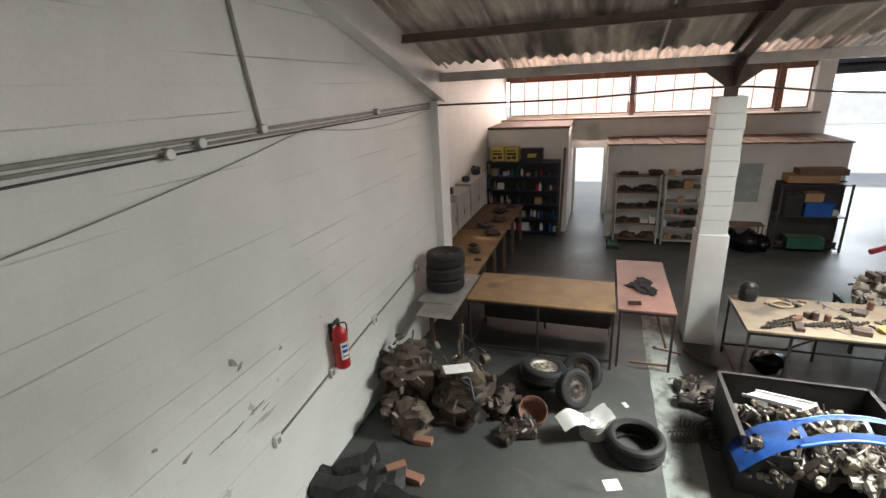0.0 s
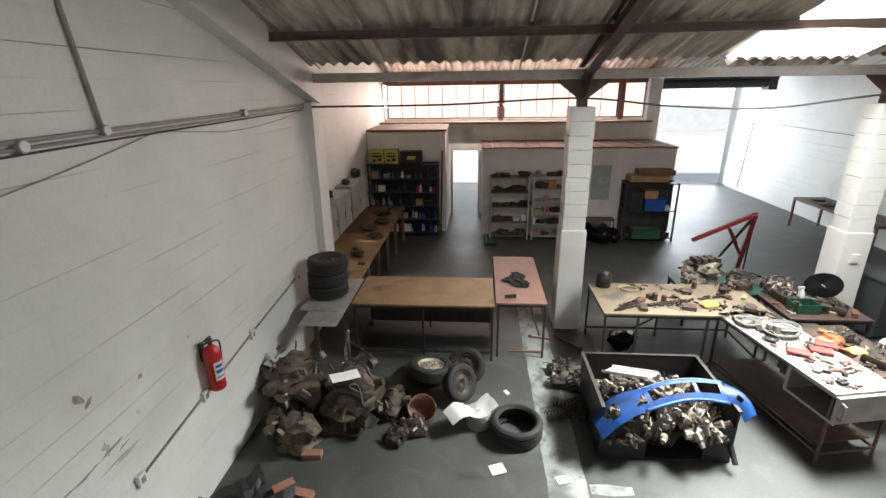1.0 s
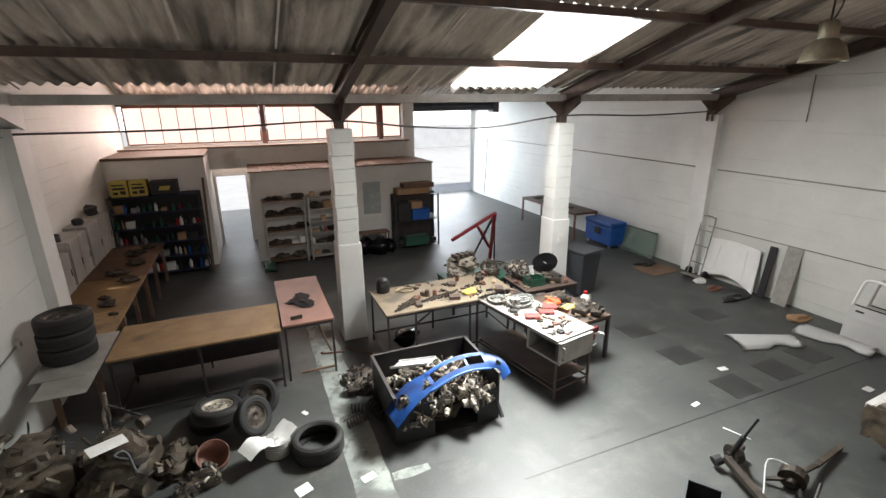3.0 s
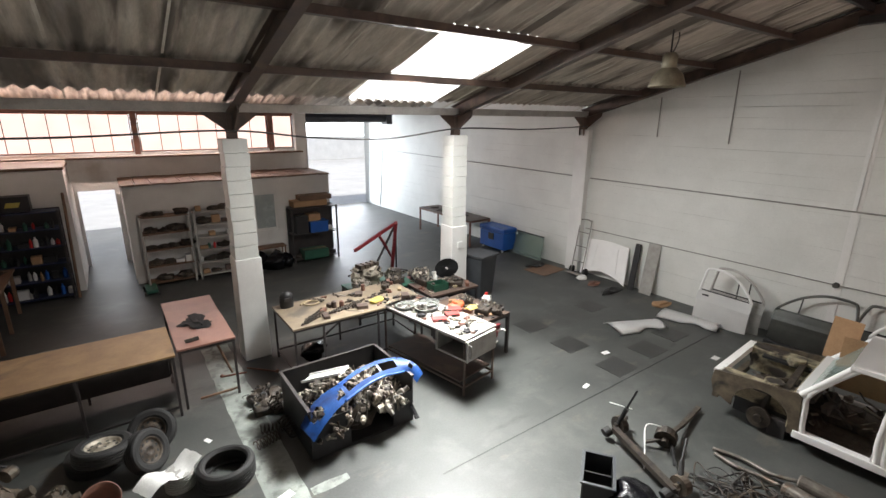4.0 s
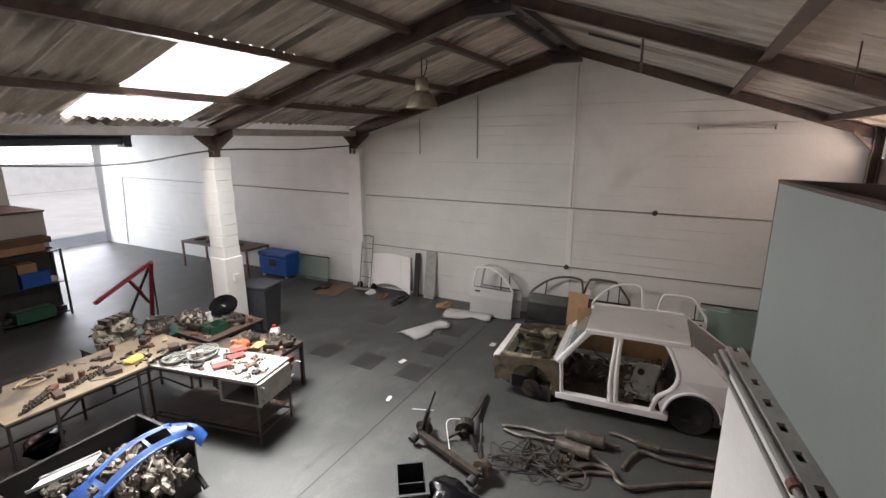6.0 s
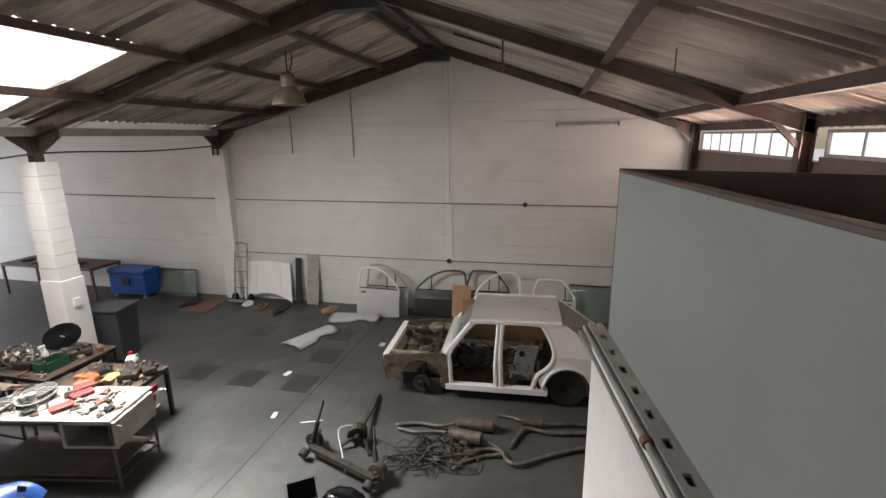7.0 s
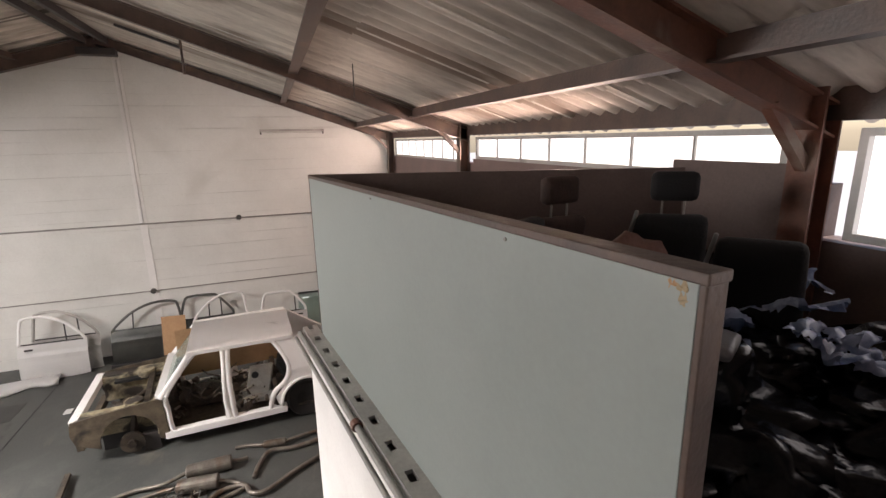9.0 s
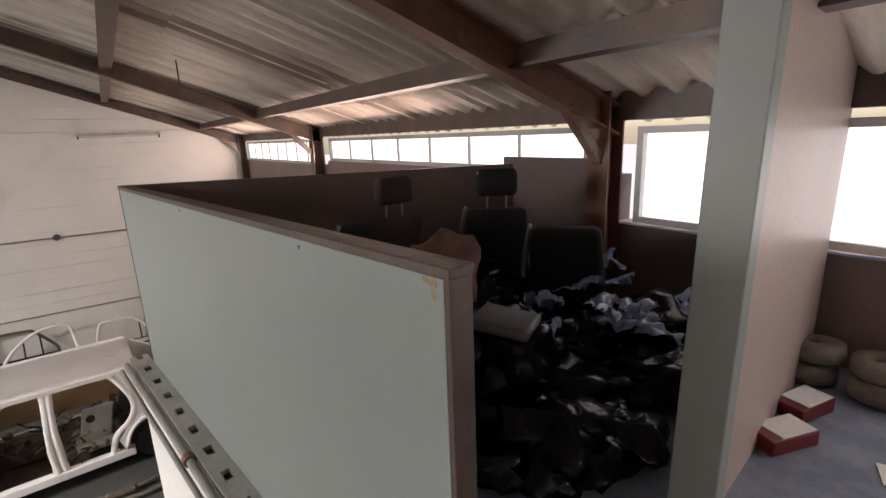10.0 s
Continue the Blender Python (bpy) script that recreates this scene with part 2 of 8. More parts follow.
M["glass"] = mat("green_tinted_glass", (0.55, 0.68, 0.62), (0.5, 0.63, 0.58), 0.08, scale=3, bump=0.0)
M["glass"].node_tree.nodes["Principled BSDF"].inputs["Transmission Weight"].default_value = 0.7
M["bag"] = mat("black_bin_bag_plastic", (0.006, 0.006, 0.008), (0.003, 0.003, 0.004), 0.22, scale=9, bump=0.8, fine=14)
M["bag"].node_tree.nodes["Principled BSDF"].inputs["Specular IOR Level"].default_value = 0.22
# the glints on the film are painted in as a bright bluish tone
M["glint_film"] = mat("bluish_glint_film", (0.36, 0.43, 0.6), (0.12, 0.16, 0.27), 0.25, scale=9, bump=0.7, fine=16)
M["carpet"] = mat("blue_grey_carpet", (0.25, 0.285, 0.36), (0.14, 0.165, 0.22), 0.95, scale=6, bump=0.5, fine=120)
M["seat"] = mat("black_seat_cloth", (0.011, 0.011, 0.012), (0.007, 0.007, 0.008), 0.85, scale=8, bump=0.4)
M["taupe"] = mat("taupe_padding", (0.2, 0.175, 0.145), (0.11, 0.095, 0.078), 0.85, scale=8, bump=0.4)
M["taupe_dark"] = mat("brown_seat_cloth", (0.075, 0.045, 0.038), (0.045, 0.028, 0.024), 0.85, scale=8, bump=0.4)
M["lamp_metal"] = mat("yellowed_spun_metal", (0.34, 0.30, 0.22), (0.2, 0.17, 0.12), 0.5, 0.5, scale=7, bump=0.1)
M["foam"] = mat("old_yellow_foam", (0.42, 0.34, 0.22), (0.34, 0.27, 0.17), 0.9, scale=6, bump=0.4)

# ---------- building helpers ----------


def place(bm, verts, m):
    if m is not None:
        bmesh.ops.transform(bm, matrix=m, verts=verts)


def box(bm, x0, x1, y0, y1, z0, z1, m=None, bev=0.0):
    """An upright block, edges softened by bev."""
    r = bmesh.ops.create_cube(bm, size=1.0)
    v = r["verts"]
    bmesh.ops.transform(bm, matrix=Matrix.Translation(((x0 + x1) / 2, (y0 + y1) / 2, (z0 + z1) / 2)) @ Matrix.Diagonal((abs(x1 - x0), abs(y1 - y0), abs(z1 - z0), 1)), verts=v)
    if bev:
        edges = list({e for q in v for e in q.link_edges})
        out = bmesh.ops.bevel(bm, geom=edges, offset=bev, segments=2, profile=0.5, affect="EDGES")
        v = list({q for f in out["faces"] for q in f.verts} | {q for q in v if q.is_valid})
    place(bm, v, m)
    return v


def rod(bm, a, b, r, n=8, r2=None, caps=True):
    """A round bar from a to b."""
    a, b = Vector(a), Vector(b)
    d = b - a
    m = Matrix.Translation((a + b) / 2) @ d.to_track_quat("Z", "Y").to_matrix().to_4x4()
    out = bmesh.ops.create_cone(bm, cap_ends=caps, segments=n, radius1=r, radius2=r if r2 is None else r2, depth=d.length, matrix=m)
    return out["verts"]


def bar(bm, a, b, w, h, up=(0, 0, 1)):
    """A square section from a to b, w wide and h deep."""
    a, b = Vector(a), Vector(b)
    d = (b - a).normalized()
    s = d.cross(Vector(up)).normalized()
    u = s.cross(d)
    vs = []
    for p in (a, b):
        for i, j in ((-1, -1), (1, -1), (1, 1), (-1, 1)):
            vs.append(bm.verts.new(p + s * (i * w / 2) + u * (j * h / 2)))
    for f in ((0, 3, 2, 1), (4, 5, 6, 7), (0, 1, 5, 4), (1, 2, 6, 5), (2, 3, 7, 6), (3, 0, 4, 7)):
        bm.faces.new([vs[i] for i in f])
    return vs


def ibeam(bm, a, b, w, h, t=0.012, up=(0, 0, 1)):
    """A rolled steel section with two flanges and a web."""
    a, b = Vector(a), Vector(b)
    d = (b - a).normalized()
    s = d.cross(Vector(up)).normalized()
    u = s.cross(d)
    off = u * (h / 2 - t / 2)
    bar(bm, a + off, b + off, w, t, up)
    bar(bm, a - off, b - off, w, t, up)
    bar(bm, a, b, t, h - 2 * t, up)


def tube(bm, pts, r, n=8):
    """A bent pipe or cable through points."""
    pts = [Vector(p) for p in pts]
    rings = []
    for i, p in enumerate(pts):
        d = (pts[min(i + 1, len(pts) - 1)] - pts[max(i - 1, 0)]).normalized()
        s = d.cross(Vector((0.13, 0.07, 0.99))).normalized()
        u = s.cross(d)
        rings.append([bm.verts.new(p + (s * math.cos(a) + u * math.sin(a)) * r) for a in (2 * math.pi * k / n for k in range(n))])
    for q, w in zip(rings, rings[1:]):
        for k in range(n):
            bm.faces.new((q[k], q[(k + 1) % n], w[(k + 1) % n], w[k]))
    bm.faces.new(list(reversed(rings[0])))
    bm.faces.new(rings[-1])


def curve_pts(pts, n=6):
    """Points of a smooth line through pts."""
    pts = [Vector(p) for p in pts]
    out = []
    for i in range(len(pts) - 1):
        p0, p1, p2, p3 = pts[max(i - 1, 0)], pts[i], pts[i + 1], pts[min(i + 2, len(pts) - 1)]
        for k in range(n):
            t = k / n
            out.append(0.5 * (2 * p1 + (p2 - p0) * t + (2 * p0 - 5 * p1 + 4 * p2 - p3) * t * t + (3 * p1 - p0 - 3 * p2 + p3) * t ** 3))
    return out + [pts[-1]]


def lathe(bm, prof, n=24, m=None):
    """A turned shape: prof holds (radius, height)."""
    rings = [[bm.verts.new((r * math.cos(2 * math.pi * k / n), r * math.sin(2 * math.pi * k / n), z)) for k in range(n)] for r, z in prof]
    for q, w in zip(rings, rings[1:]):
        for k in range(n):
            bm.faces.new((q[k], q[(k + 1) % n], w[(k + 1) % n], w[k]))
    v = [x for q in rings for x in q]
    place(bm, v, m)
    return v


def plate(bm, outline, t, m=None):
    """A flat plate with the given outline (x, y), t thick, upwards from z = 0."""
    lo = [bm.verts.new((x, y, 0)) for x, y in outline]
    hi = [bm.verts.new((x, y, t)) for x, y in outline]
    bm.faces.new(list(reversed(lo)))
    bm.faces.new(hi)
    k = len(lo)
    for i in range(k):
        bm.faces.new((lo[i], lo[(i + 1) % k], hi[(i + 1) % k], hi[i]))
    place(bm, lo + hi, m)
    return lo + hi


def lump(bm, r, m, rough=0.25, sub=2, seed=0.0):
    """An uneven rounded body."""
    out = bmesh.ops.create_icosphere(bm, subdivisions=sub, radius=r)
    for v in out["verts"]:
        d = noise.noise(v.co / r * 1.6 + Vector((seed, seed * 1.7, -seed)))
        d += 0.28 * noise.noise(v.co / r * 4.3 + Vector((seed, -seed, 3))) * (sub > 2)
        v.co *= 1 + rough * d * 1.6
    place(bm, out["verts"], m)
    return out["verts"]


def finish(name, bm, material, smooth=False):
    bmesh.ops.recalc_face_normals(bm, faces=bm.faces)
    me = bpy.data.meshes.new(name)
    bm.to_mesh(me)
    bm.free()
    me.materials.append(M[material] if isinstance(material, str) else material)
    if smooth:
        for p in me.polygons:
            p.use_smooth = True
    return new(name, me)


def part(name, bm, material, parent, label="", smooth=False):
    ob = finish(name, bm, material, smooth)
    ob.parent = parent
    if label:
        tagged(ob, label)
    return ob


def thing(name, m, label, category, group="", kind=""):
    ob = new(name)
    ob.empty_display_size = 0.1
    ob.matrix_world = m if isinstance(m, Matrix) else pose(*m)
    return tagged(ob, label, category, group, kind)


def single(name, bm, material, label, category, kind="", smooth=False, group="", m=None):
    ob = finish(name, bm, material, smooth)
    if m is not None:
        ob.matrix_world = m
    return tagged(ob, label, category, group, kind)


def B():
    return bmesh.new()


# ---------- plan ----------
LEFT, LEFT2, GABLE = 0.0, -0.36, 12.62
COL_Y, COL_X = 7.97, (4.2, 8.45)
WIN_Y, RIDGE_Y, FAR_Y, YARD_Y = -2.42, 2.6, 16.0, 20.6
EAVE, RIDGE = 4.12, 5.75
MEZZ = 2.95


def roof_z(y):
    """Underside of the roof sheets."""
    if y > COL_Y:
        c = (COL_Y + FAR_Y) / 2
        return EAVE + 0.1 + (RIDGE - EAVE - 0.48) * (1 - abs(y - c) / (c - COL_Y))
    if y >= RIDGE_Y:
        return RIDGE - (RIDGE - EAVE) * (y - RIDGE_Y) / (COL_Y - RIDGE_Y)
    return RIDGE - (RIDGE - EAVE + 0.08) * (RIDGE_Y - y) / (RIDGE_Y - WIN_Y)


# ---------- structure: ground and floor ----------
bm = B()
box(bm, -120, 130, -110, 150, -0.5, -0.03)
single("ground", bm, "yard", "pale sunlit concrete ground round the hall", "ground", "structure")
bm = B()
box(bm, LEFT2 - 0.3, GABLE + 0.3, WIN_Y - 0.3, YARD_Y, -0.2, 0.0)
single("floor", bm, "floor", "grey painted concrete workshop floor with worn stains", "floor", "structure")
bm = B()
n = 40
for x0, x1, y0, y1, z in ((3.43, 3.86, 3.9, 8.6, 0.004), (3.87, 4.3, 4.34, 4.46, 0.0045)):
    rg = random.Random(int(x0 * 100))
    long_y = y1 - y0 > x1 - x0
    L = (y1 - y0) if long_y else (x1 - x0)
    a, b = [], []
    for i in range(n + 1):
        q = L * i / n
        e0, e1 = 0.03 * noise.noise(Vector((q * 3, x0, 1))) + rg.uniform(-0.004, 0.004), 0.04 * noise.noise(Vector((q * 3, x0, 7))) + rg.uniform(-0.004, 0.004)
        a.append((x0 + e0, y0 + q) if long_y else (x0 + q, y0 + e0))
        b.append((x1 + e1, y0 + q) if long_y else (x0 + q, y1 + e1))
    lo, hi = [bm.verts.new((*p, z)) for p in a], [bm.verts.new((*p, z)) for p in b]
    for i in range(n):
        bm.faces.new((lo[i], hi[i], hi[i + 1], lo[i + 1]))
single("floor_band", bm, "band", "worn pale green painted band on the floor", "floor marking", "structure")
for x, y in ((8.95, 6.05), (8.95, 5.08), (8.97, 4.12), (9.96, 4.17), (10.89, 4.27), (10.75, 6.0)):
    bm = B()
    box(bm, x - 0.26, x + 0.26, y - 0.24, y + 0.24, 0, 0.003)
    single("floor_patch", bm, "patch", "dark square repair patch in the grey floor", "floor patch", "structure")
bm = B()
box(bm, 5.2, 12.5, 3.79, 3.805, 0, 0.0025)
single("floor_joint", bm, "black", "thin dark saw-cut joint in the floor", "floor joint", "structure")

# ---------- structure: block walls built of courses ----------
COURSE = 0.2


def course_wall(name, axis, at, out, u0, u1, top, holes=(), label=""):
    """A painted block wall: a dark joint core and one proud strip for each course. axis: the direction along the wall; out: +1 or -1,
    the side that faces the hall; top(u): its height; holes: (u0, u1, z0, z1)."""
    base = new(name)
    tagged(base, label, "wall", kind="structure")
    zmax = max(top(u0), top(u1), top((u0 + u1) / 2), top(RIDGE_Y) if axis == "y" else 0)

    def pt(u, d, z):
        return (at - out * d, u, z) if axis == "y" else (u, at - out * d, z)

    rng = random.Random(len(name) * 7 + 3)
    z = 0.0
    cells = []
    while z < zmax:
        z1 = min(z + COURSE, zmax)
        spans = [(u0, u1)]
        for h0, h1, q0, q1 in holes:
            if z + 0.01 < q1 and z1 - 0.01 > q0:
                spans = [s for a, b in spans for s in ((a, min(b, h0)), (max(a, h1), b)) if s[1] - s[0] > 0.02]
        for a, b in spans:
            k = max(2, int((b - a) / 0.2))
            us = [a + (b - a) * i / k for i in range(k + 1)]
            us = [u for u in us if top(u) > z + 0.03]
            if len(us) < 2:
                continue
            cells.append((z, z1, us))
        z = z1
    core = B()
    for z, z1, us in cells:
        v = []
        for u in (us[0], us[-1]):
            v.append([core.verts.new(pt(u, d, q)) for d, q in ((0.007, z), (0.007, min(z1, top(u))), (0.2, min(z1, top(u))), (0.2, z))])
        for i in range(4):
            core.faces.new((v[0][i], v[0][(i + 1) % 4], v[1][(i + 1) % 4], v[1][i]))
        core.faces.new(v[0])
        core.faces.new(v[1])
    part("wall_core", core, "joint", base)
    for z, z1, us in cells:
        bm = B()
        rows = []
        for u in us:
            g = 0.0004 + 0.006 * max(0, noise.noise(Vector((u * 0.8, z * 5.3, at))) + 0.03)
            g2 = 0.0004 + 0.006 * max(0, noise.noise(Vector((u * 0.8, z1 * 5.3, at))) + 0.03)
            w = 0.002 * noise.noise(Vector((u * 2.0, z * 3, 5)))
            zt = min(z1, top(u))
            rows.append([bm.verts.new(pt(u, d, q)) for d, q in ((min(0.008, 0.0006 + 2.4 * (g - 0.0004)), z + g), (w, z + g + 0.002), (w, zt - g2 - 0.002), (min(0.008, 0.0006 + 2.4 * (g2 - 0.0004)), zt - g2))])
        for p, q in zip(rows, rows[1:]):
            for i in range(3):
                bm.faces.new((p[i], p[i + 1], q[i + 1], q[i]))
        part("block_course", bm, "wall", base, smooth=False)
    return base


course_wall("wall_west", "y", LEFT, 1, WIN_Y, COL_Y, lambda y: roof_z(y) + 0.1, label="white painted concrete block wall with cracked course lines")
course_wall("wall_west_far", "y", LEFT2, 1, COL_Y, FAR_Y, lambda y: roof_z(y) + 0.1, label="white painted block wall of the far bay")
course_wall("wall_east", "y", GABLE, -1, WIN_Y, COL_Y, lambda y: roof_z(y) + 0.1, label="white painted block gable wall with fine course lines")
course_wall("wall_east_far", "y", GABLE, -1, COL_Y, YARD_Y, lambda y: min(roof_z(min(y, FAR_Y)) + 0.1, 4.9), label="white painted block side wall running to the open door")


def slab(name, dims, material, label, category="wall", bev=0.0):
    bm = B()
    for d in dims:
        box(bm, *d, bev=bev)
    return single(name, bm, material, label, category, "structure")


# sloping plastered rafter casing on the west wall, and its pilaster
bm = B()
bar(bm, (0.09, RIDGE_Y, roof_z(RIDGE_Y) - 0.22), (0.09, COL_Y + 0.2, roof_z(COL_Y) - 0.22), 0.2, 0.42)
bar(bm, (0.09, RIDGE_Y, roof_z(RIDGE_Y) - 0.22), (0.09, WIN_Y, roof_z(WIN_Y) - 0.22), 0.2, 0.42)
single("rafter_casing", bm, "plaster", "white plastered sloping beam along the block wall", "beam", "structure")
slab("pilaster_west", [(-0.4, 0.14, COL_Y - 0.14, COL_Y + 0.3, 0, 3.72)], "plaster", "white plastered pilaster on the block wall", "pilaster", 0.006)
slab("pilaster_east", [(GABLE - 0.16, GABLE, COL_Y - 0.2, COL_Y + 0.2, 0, 3.7)], "plaster", "white plastered pilaster on the gable wall", "pilaster", 0.006)
slab("pilaster_gable", [(GABLE - 0.012, GABLE, RIDGE_Y - 0.28, RIDGE_Y - 0.16, 0, 5.4)], "plaster", "flat white vertical strip up the gable wall", "pilaster")

# block pillars, plastered below and fair-faced above
for cx in COL_X:
    base = tagged(new("pillar"), "white painted pillar of stacked concrete blocks, plastered below", "pillar", kind="structure")
    bm = B()
    v = box(bm, cx - 0.21, cx + 0.21, COL_Y - 0.21, COL_Y + 0.21, 0, 1.75, bev=0.012)
    for q in v:
        if q.co.z > 1:
            q.co.x = cx + (q.co.x - cx) * 0.95
    part("plastered_base", bm, "plaster", base)
    z = 1.75
    i = 0
    while z < 3.6:
        bm = B()
        dx = 0.006 * math.sin(i * 2.3 + cx)
        box(bm, cx - 0.178 + dx, cx + 0.178 + dx, COL_Y - 0.178, COL_Y + 0.178, z + 0.003, z + 0.205, bev=0.006)
        part("block", bm, "wall", base)
        z += 0.2075
        i += 1

# ---------- steel frame and roof ----------
def rafter(name, x, y0, y1, drop, w, h, material, label):
    bm = B()
    ibeam(bm, (x, y0, roof_z(y0) - drop), (x, y1, roof_z(y1) - drop), w, h)
    return single(name, bm, material, label, "rafter", "structure")


for x in (*COL_X, GABLE - 0.14):
    rafter("rafter", x, COL_Y + 0.05, RIDGE_Y, 0.17, 0.14, 0.22, "steel", "brown painted steel rafter under the sheeted roof")
    rafter("rafter", x, WIN_Y, RIDGE_Y, 0.1, 0.1, 0.15, "steel" if x > 5 else "rust", "brown painted steel rafter under the sheeted roof")
    bm = B()
    box(bm, x - 0.09, x + 0.09, RIDGE_Y - 0.28, RIDGE_Y + 0.28, RIDGE - 0.36, RIDGE - 0.24, bev=0.01)
    single("ridge_plate", bm, "steel_dark", "dark steel plate at the ridge joint", "bracket", "structure")
for x in (*COL_X, GABLE - 0.14):
    b = tagged(new("column_head"), "dark steel column head with splayed gusset plates", "bracket", kind="structure")
    bm = B()
    ibeam(bm, (x, COL_Y, 3.56), (x, COL_Y, 4.02), 0.14, 0.14, 0.012, up=(0, 1, 0))
    part("stub", bm, "steel", b)
    for s in (-1, 1):
        bm = B()
        plate(bm, [(0, 0.1), (0.34 * s, 0.36), (0.34 * s, 0.4), (0, 0.4)], 0.014, Matrix.Translation((x + 0.06 * s, COL_Y - 0.03, 3.62)) @ Matrix.Rotation(radians(90), 4, "X"))
        part("gusset", bm, "steel", b)
    bm = B()
    plate(bm, [(0, 0.05), (-0.5, 0.42), (-0.5, 0.5), (0, 0.42)], 0.02, Matrix.Translation((x + 0.01, COL_Y, 3.6)) @ Matrix.Rotation(radians(90), 4, "Z") @ Matrix.Rotation(radians(90), 4, "X"))
    part("haunch", bm, "steel", b)
# valley gutter beam along the columns
bm = B()
box(bm, LEFT, GABLE - 0.02, COL_Y - 0.13, COL_Y + 0.13, 4.0, 4.13, bev=0.008)
for k in range(1, 5):
    box(bm, k * 2.6 - 0.03, k * 2.6 + 0.03, COL_Y - 0.137, COL_Y + 0.137, 3.995, 4.135)
single("valley_gutter", bm, "gutter", "grey boxed valley gutter carried on the pillars", "gutter", "structure")
# purlins
for y in (6.5, 5.02, 3.78, -0.3, -1.68):
    bm = B()
    z = roof_z(y) - 0.06
    s = -1 if y > RIDGE_Y else 1
    for a, b2 in ((0.12, COL_X[0]), (COL_X[0], COL_X[1]), (COL_X[1], GABLE)):
        bar(bm, (a, y, z), (b2, y, z), 0.06, 0.1)
        bar(bm, (a, y + 0.045 * s, z - 0.045), (b2, y + 0.045 * s, z - 0.045), 0.06, 0.012)
    single("purlin", bm, "steel", "brown steel purlin under the corrugated roof sheets", "purlin", "structure")
bm = B()
for s in (-1, 1):
    bar(bm, (0.1, RIDGE_Y + 0.16 * s, RIDGE - 0.13), (GABLE, RIDGE_Y + 0.16 * s, RIDGE - 0.13), 0.06, 0.1)
single("ridge_purlin", bm, "steel_dark", "dark twin steel purlins along the ridge", "purlin", "structure")

SKY_X0, SKY_X1, SKY_Y0, SKY_Y1 = 6.15, 7.76, 5.1, 7.72


def corrugated(bm, x0, x1, ya, yb, dz=0.0, pitch=0.177, amp=0.026, rows=3):
    n = max(2, int(round((x1 - x0) / pitch * 8)))
    grid = []
    for j in range(rows + 1):
        y = ya + (yb - ya) * j / rows
        grid.append([bm.verts.new((x0 + (x1 - x0) * i / n, y, roof_z(y) + dz + amp * math.sin(2 * math.pi * (x0 + (x1 - x0) * i / n) / pitch))) for i in range(n + 1)])
    for p, q in zip(grid, grid[1:]):
        for i in range(n):
            bm.faces.new((p[i], p[i + 1], q[i + 1], q[i]))


bm = B()
for a, b2, c, d in ((-0.1, SKY_X0, RIDGE_Y, COL_Y + 0.05), (SKY_X1, GABLE + 0.1, RIDGE_Y, COL_Y + 0.05), (SKY_X0, SKY_X1, RIDGE_Y, SKY_Y0), (SKY_X0, SKY_X1, SKY_Y1, COL_Y + 0.05)):
    corrugated(bm, a, b2, c, d, 0.03)
# lapped sheet ends
for y in (6.45, 4.97, 3.73):
    corrugated(bm, -0.1, SKY_X0, y, y + 0.25, 0.018, rows=1)
    corrugated(bm, SKY_X1, GABLE, y, y + 0.25, 0.018, rows=1)
single("ceiling", bm, "roof", "weathered corrugated fibre-cement roof sheets seen from below", "roof", "structure", smooth=True)
bm = B()
corrugated(bm, -0.1, GABLE + 0.1, WIN_Y - 0.3, RIDGE_Y, 0.03)
for y in (-0.34, -1.72):
    corrugated(bm, -0.1, GABLE, y, y - 0.25, 0.018, rows=1)
single("ceiling_south", bm, "roof_lit", "corrugated fibre-cement roof sheets above the windows, coloured paler for their light", "roof", "structure", smooth=True)
# pale edges where one row of sheets laps over the next
bm = B()
rg = random.Random(8)
for ya, yb, step in ((RIDGE_Y + 0.3, 3.7, 0.97), (3.85, 4.95, 0.97), (5.1, 6.42, 0.97), (6.58, COL_Y - 0.05, 0.97), (RIDGE_Y - 0.3, -0.22, 0.97), (-0.4, -1.6, 0.97), (-1.76, WIN_Y - 0.1, 0.97)):
    x = 0.35
    while x < GABLE - 0.2:
        if not (SKY_X0 - 0.1 < x < SKY_X1 + 0.1 and SKY_Y0 - 0.2 < (ya + yb) / 2 < SKY_Y1):
            w = rg.uniform(0.02, 0.04)
            t0, t1 = (0, 1) if rg.random() < 0.7 else (rg.uniform(0, 0.3), rg.uniform(0.6, 1))
            p, q = ya + (yb - ya) * t0, ya + (yb - ya) * t1
            bar(bm, (x, p, roof_z(p) + 0.006), (x, q, roof_z(q) + 0.006), w, 0.006)
        x += step
single("ceiling_lap", bm, mat("pale_sheet_edge", (0.72, 0.68, 0.6), (0.5, 0.46, 0.4), 0.75, scale=3, bump=0.2, stain=(0.3, 0.26, 0.22), stain_at=0.62), "pale weathered lap edges of the roof sheets", "roof", "structure")
bm = B()
corrugated(bm, LEFT2 - 0.2, GABLE + 0.1, COL_Y + 0.1, (COL_Y + FAR_Y) / 2, 0.03)
corrugated(bm, LEFT2 - 0.2, GABLE + 0.1, (COL_Y + FAR_Y) / 2, FAR_Y + 0.3, 0.03)
single("ceiling_far", bm, "roof", "corrugated fibre-cement roof over the far bay", "roof", "structure", smooth=True)
bm = B()
corrugated(bm, SKY_X0 - 0.08, SKY_X1 + 0.08, SKY_Y0 - 0.1, SKY_Y1 + 0.1, 0.075)
single("roof_skylight", bm, "skysheet", "bright translucent corrugated roof light sheet", "skylight", "structure", smooth=True)

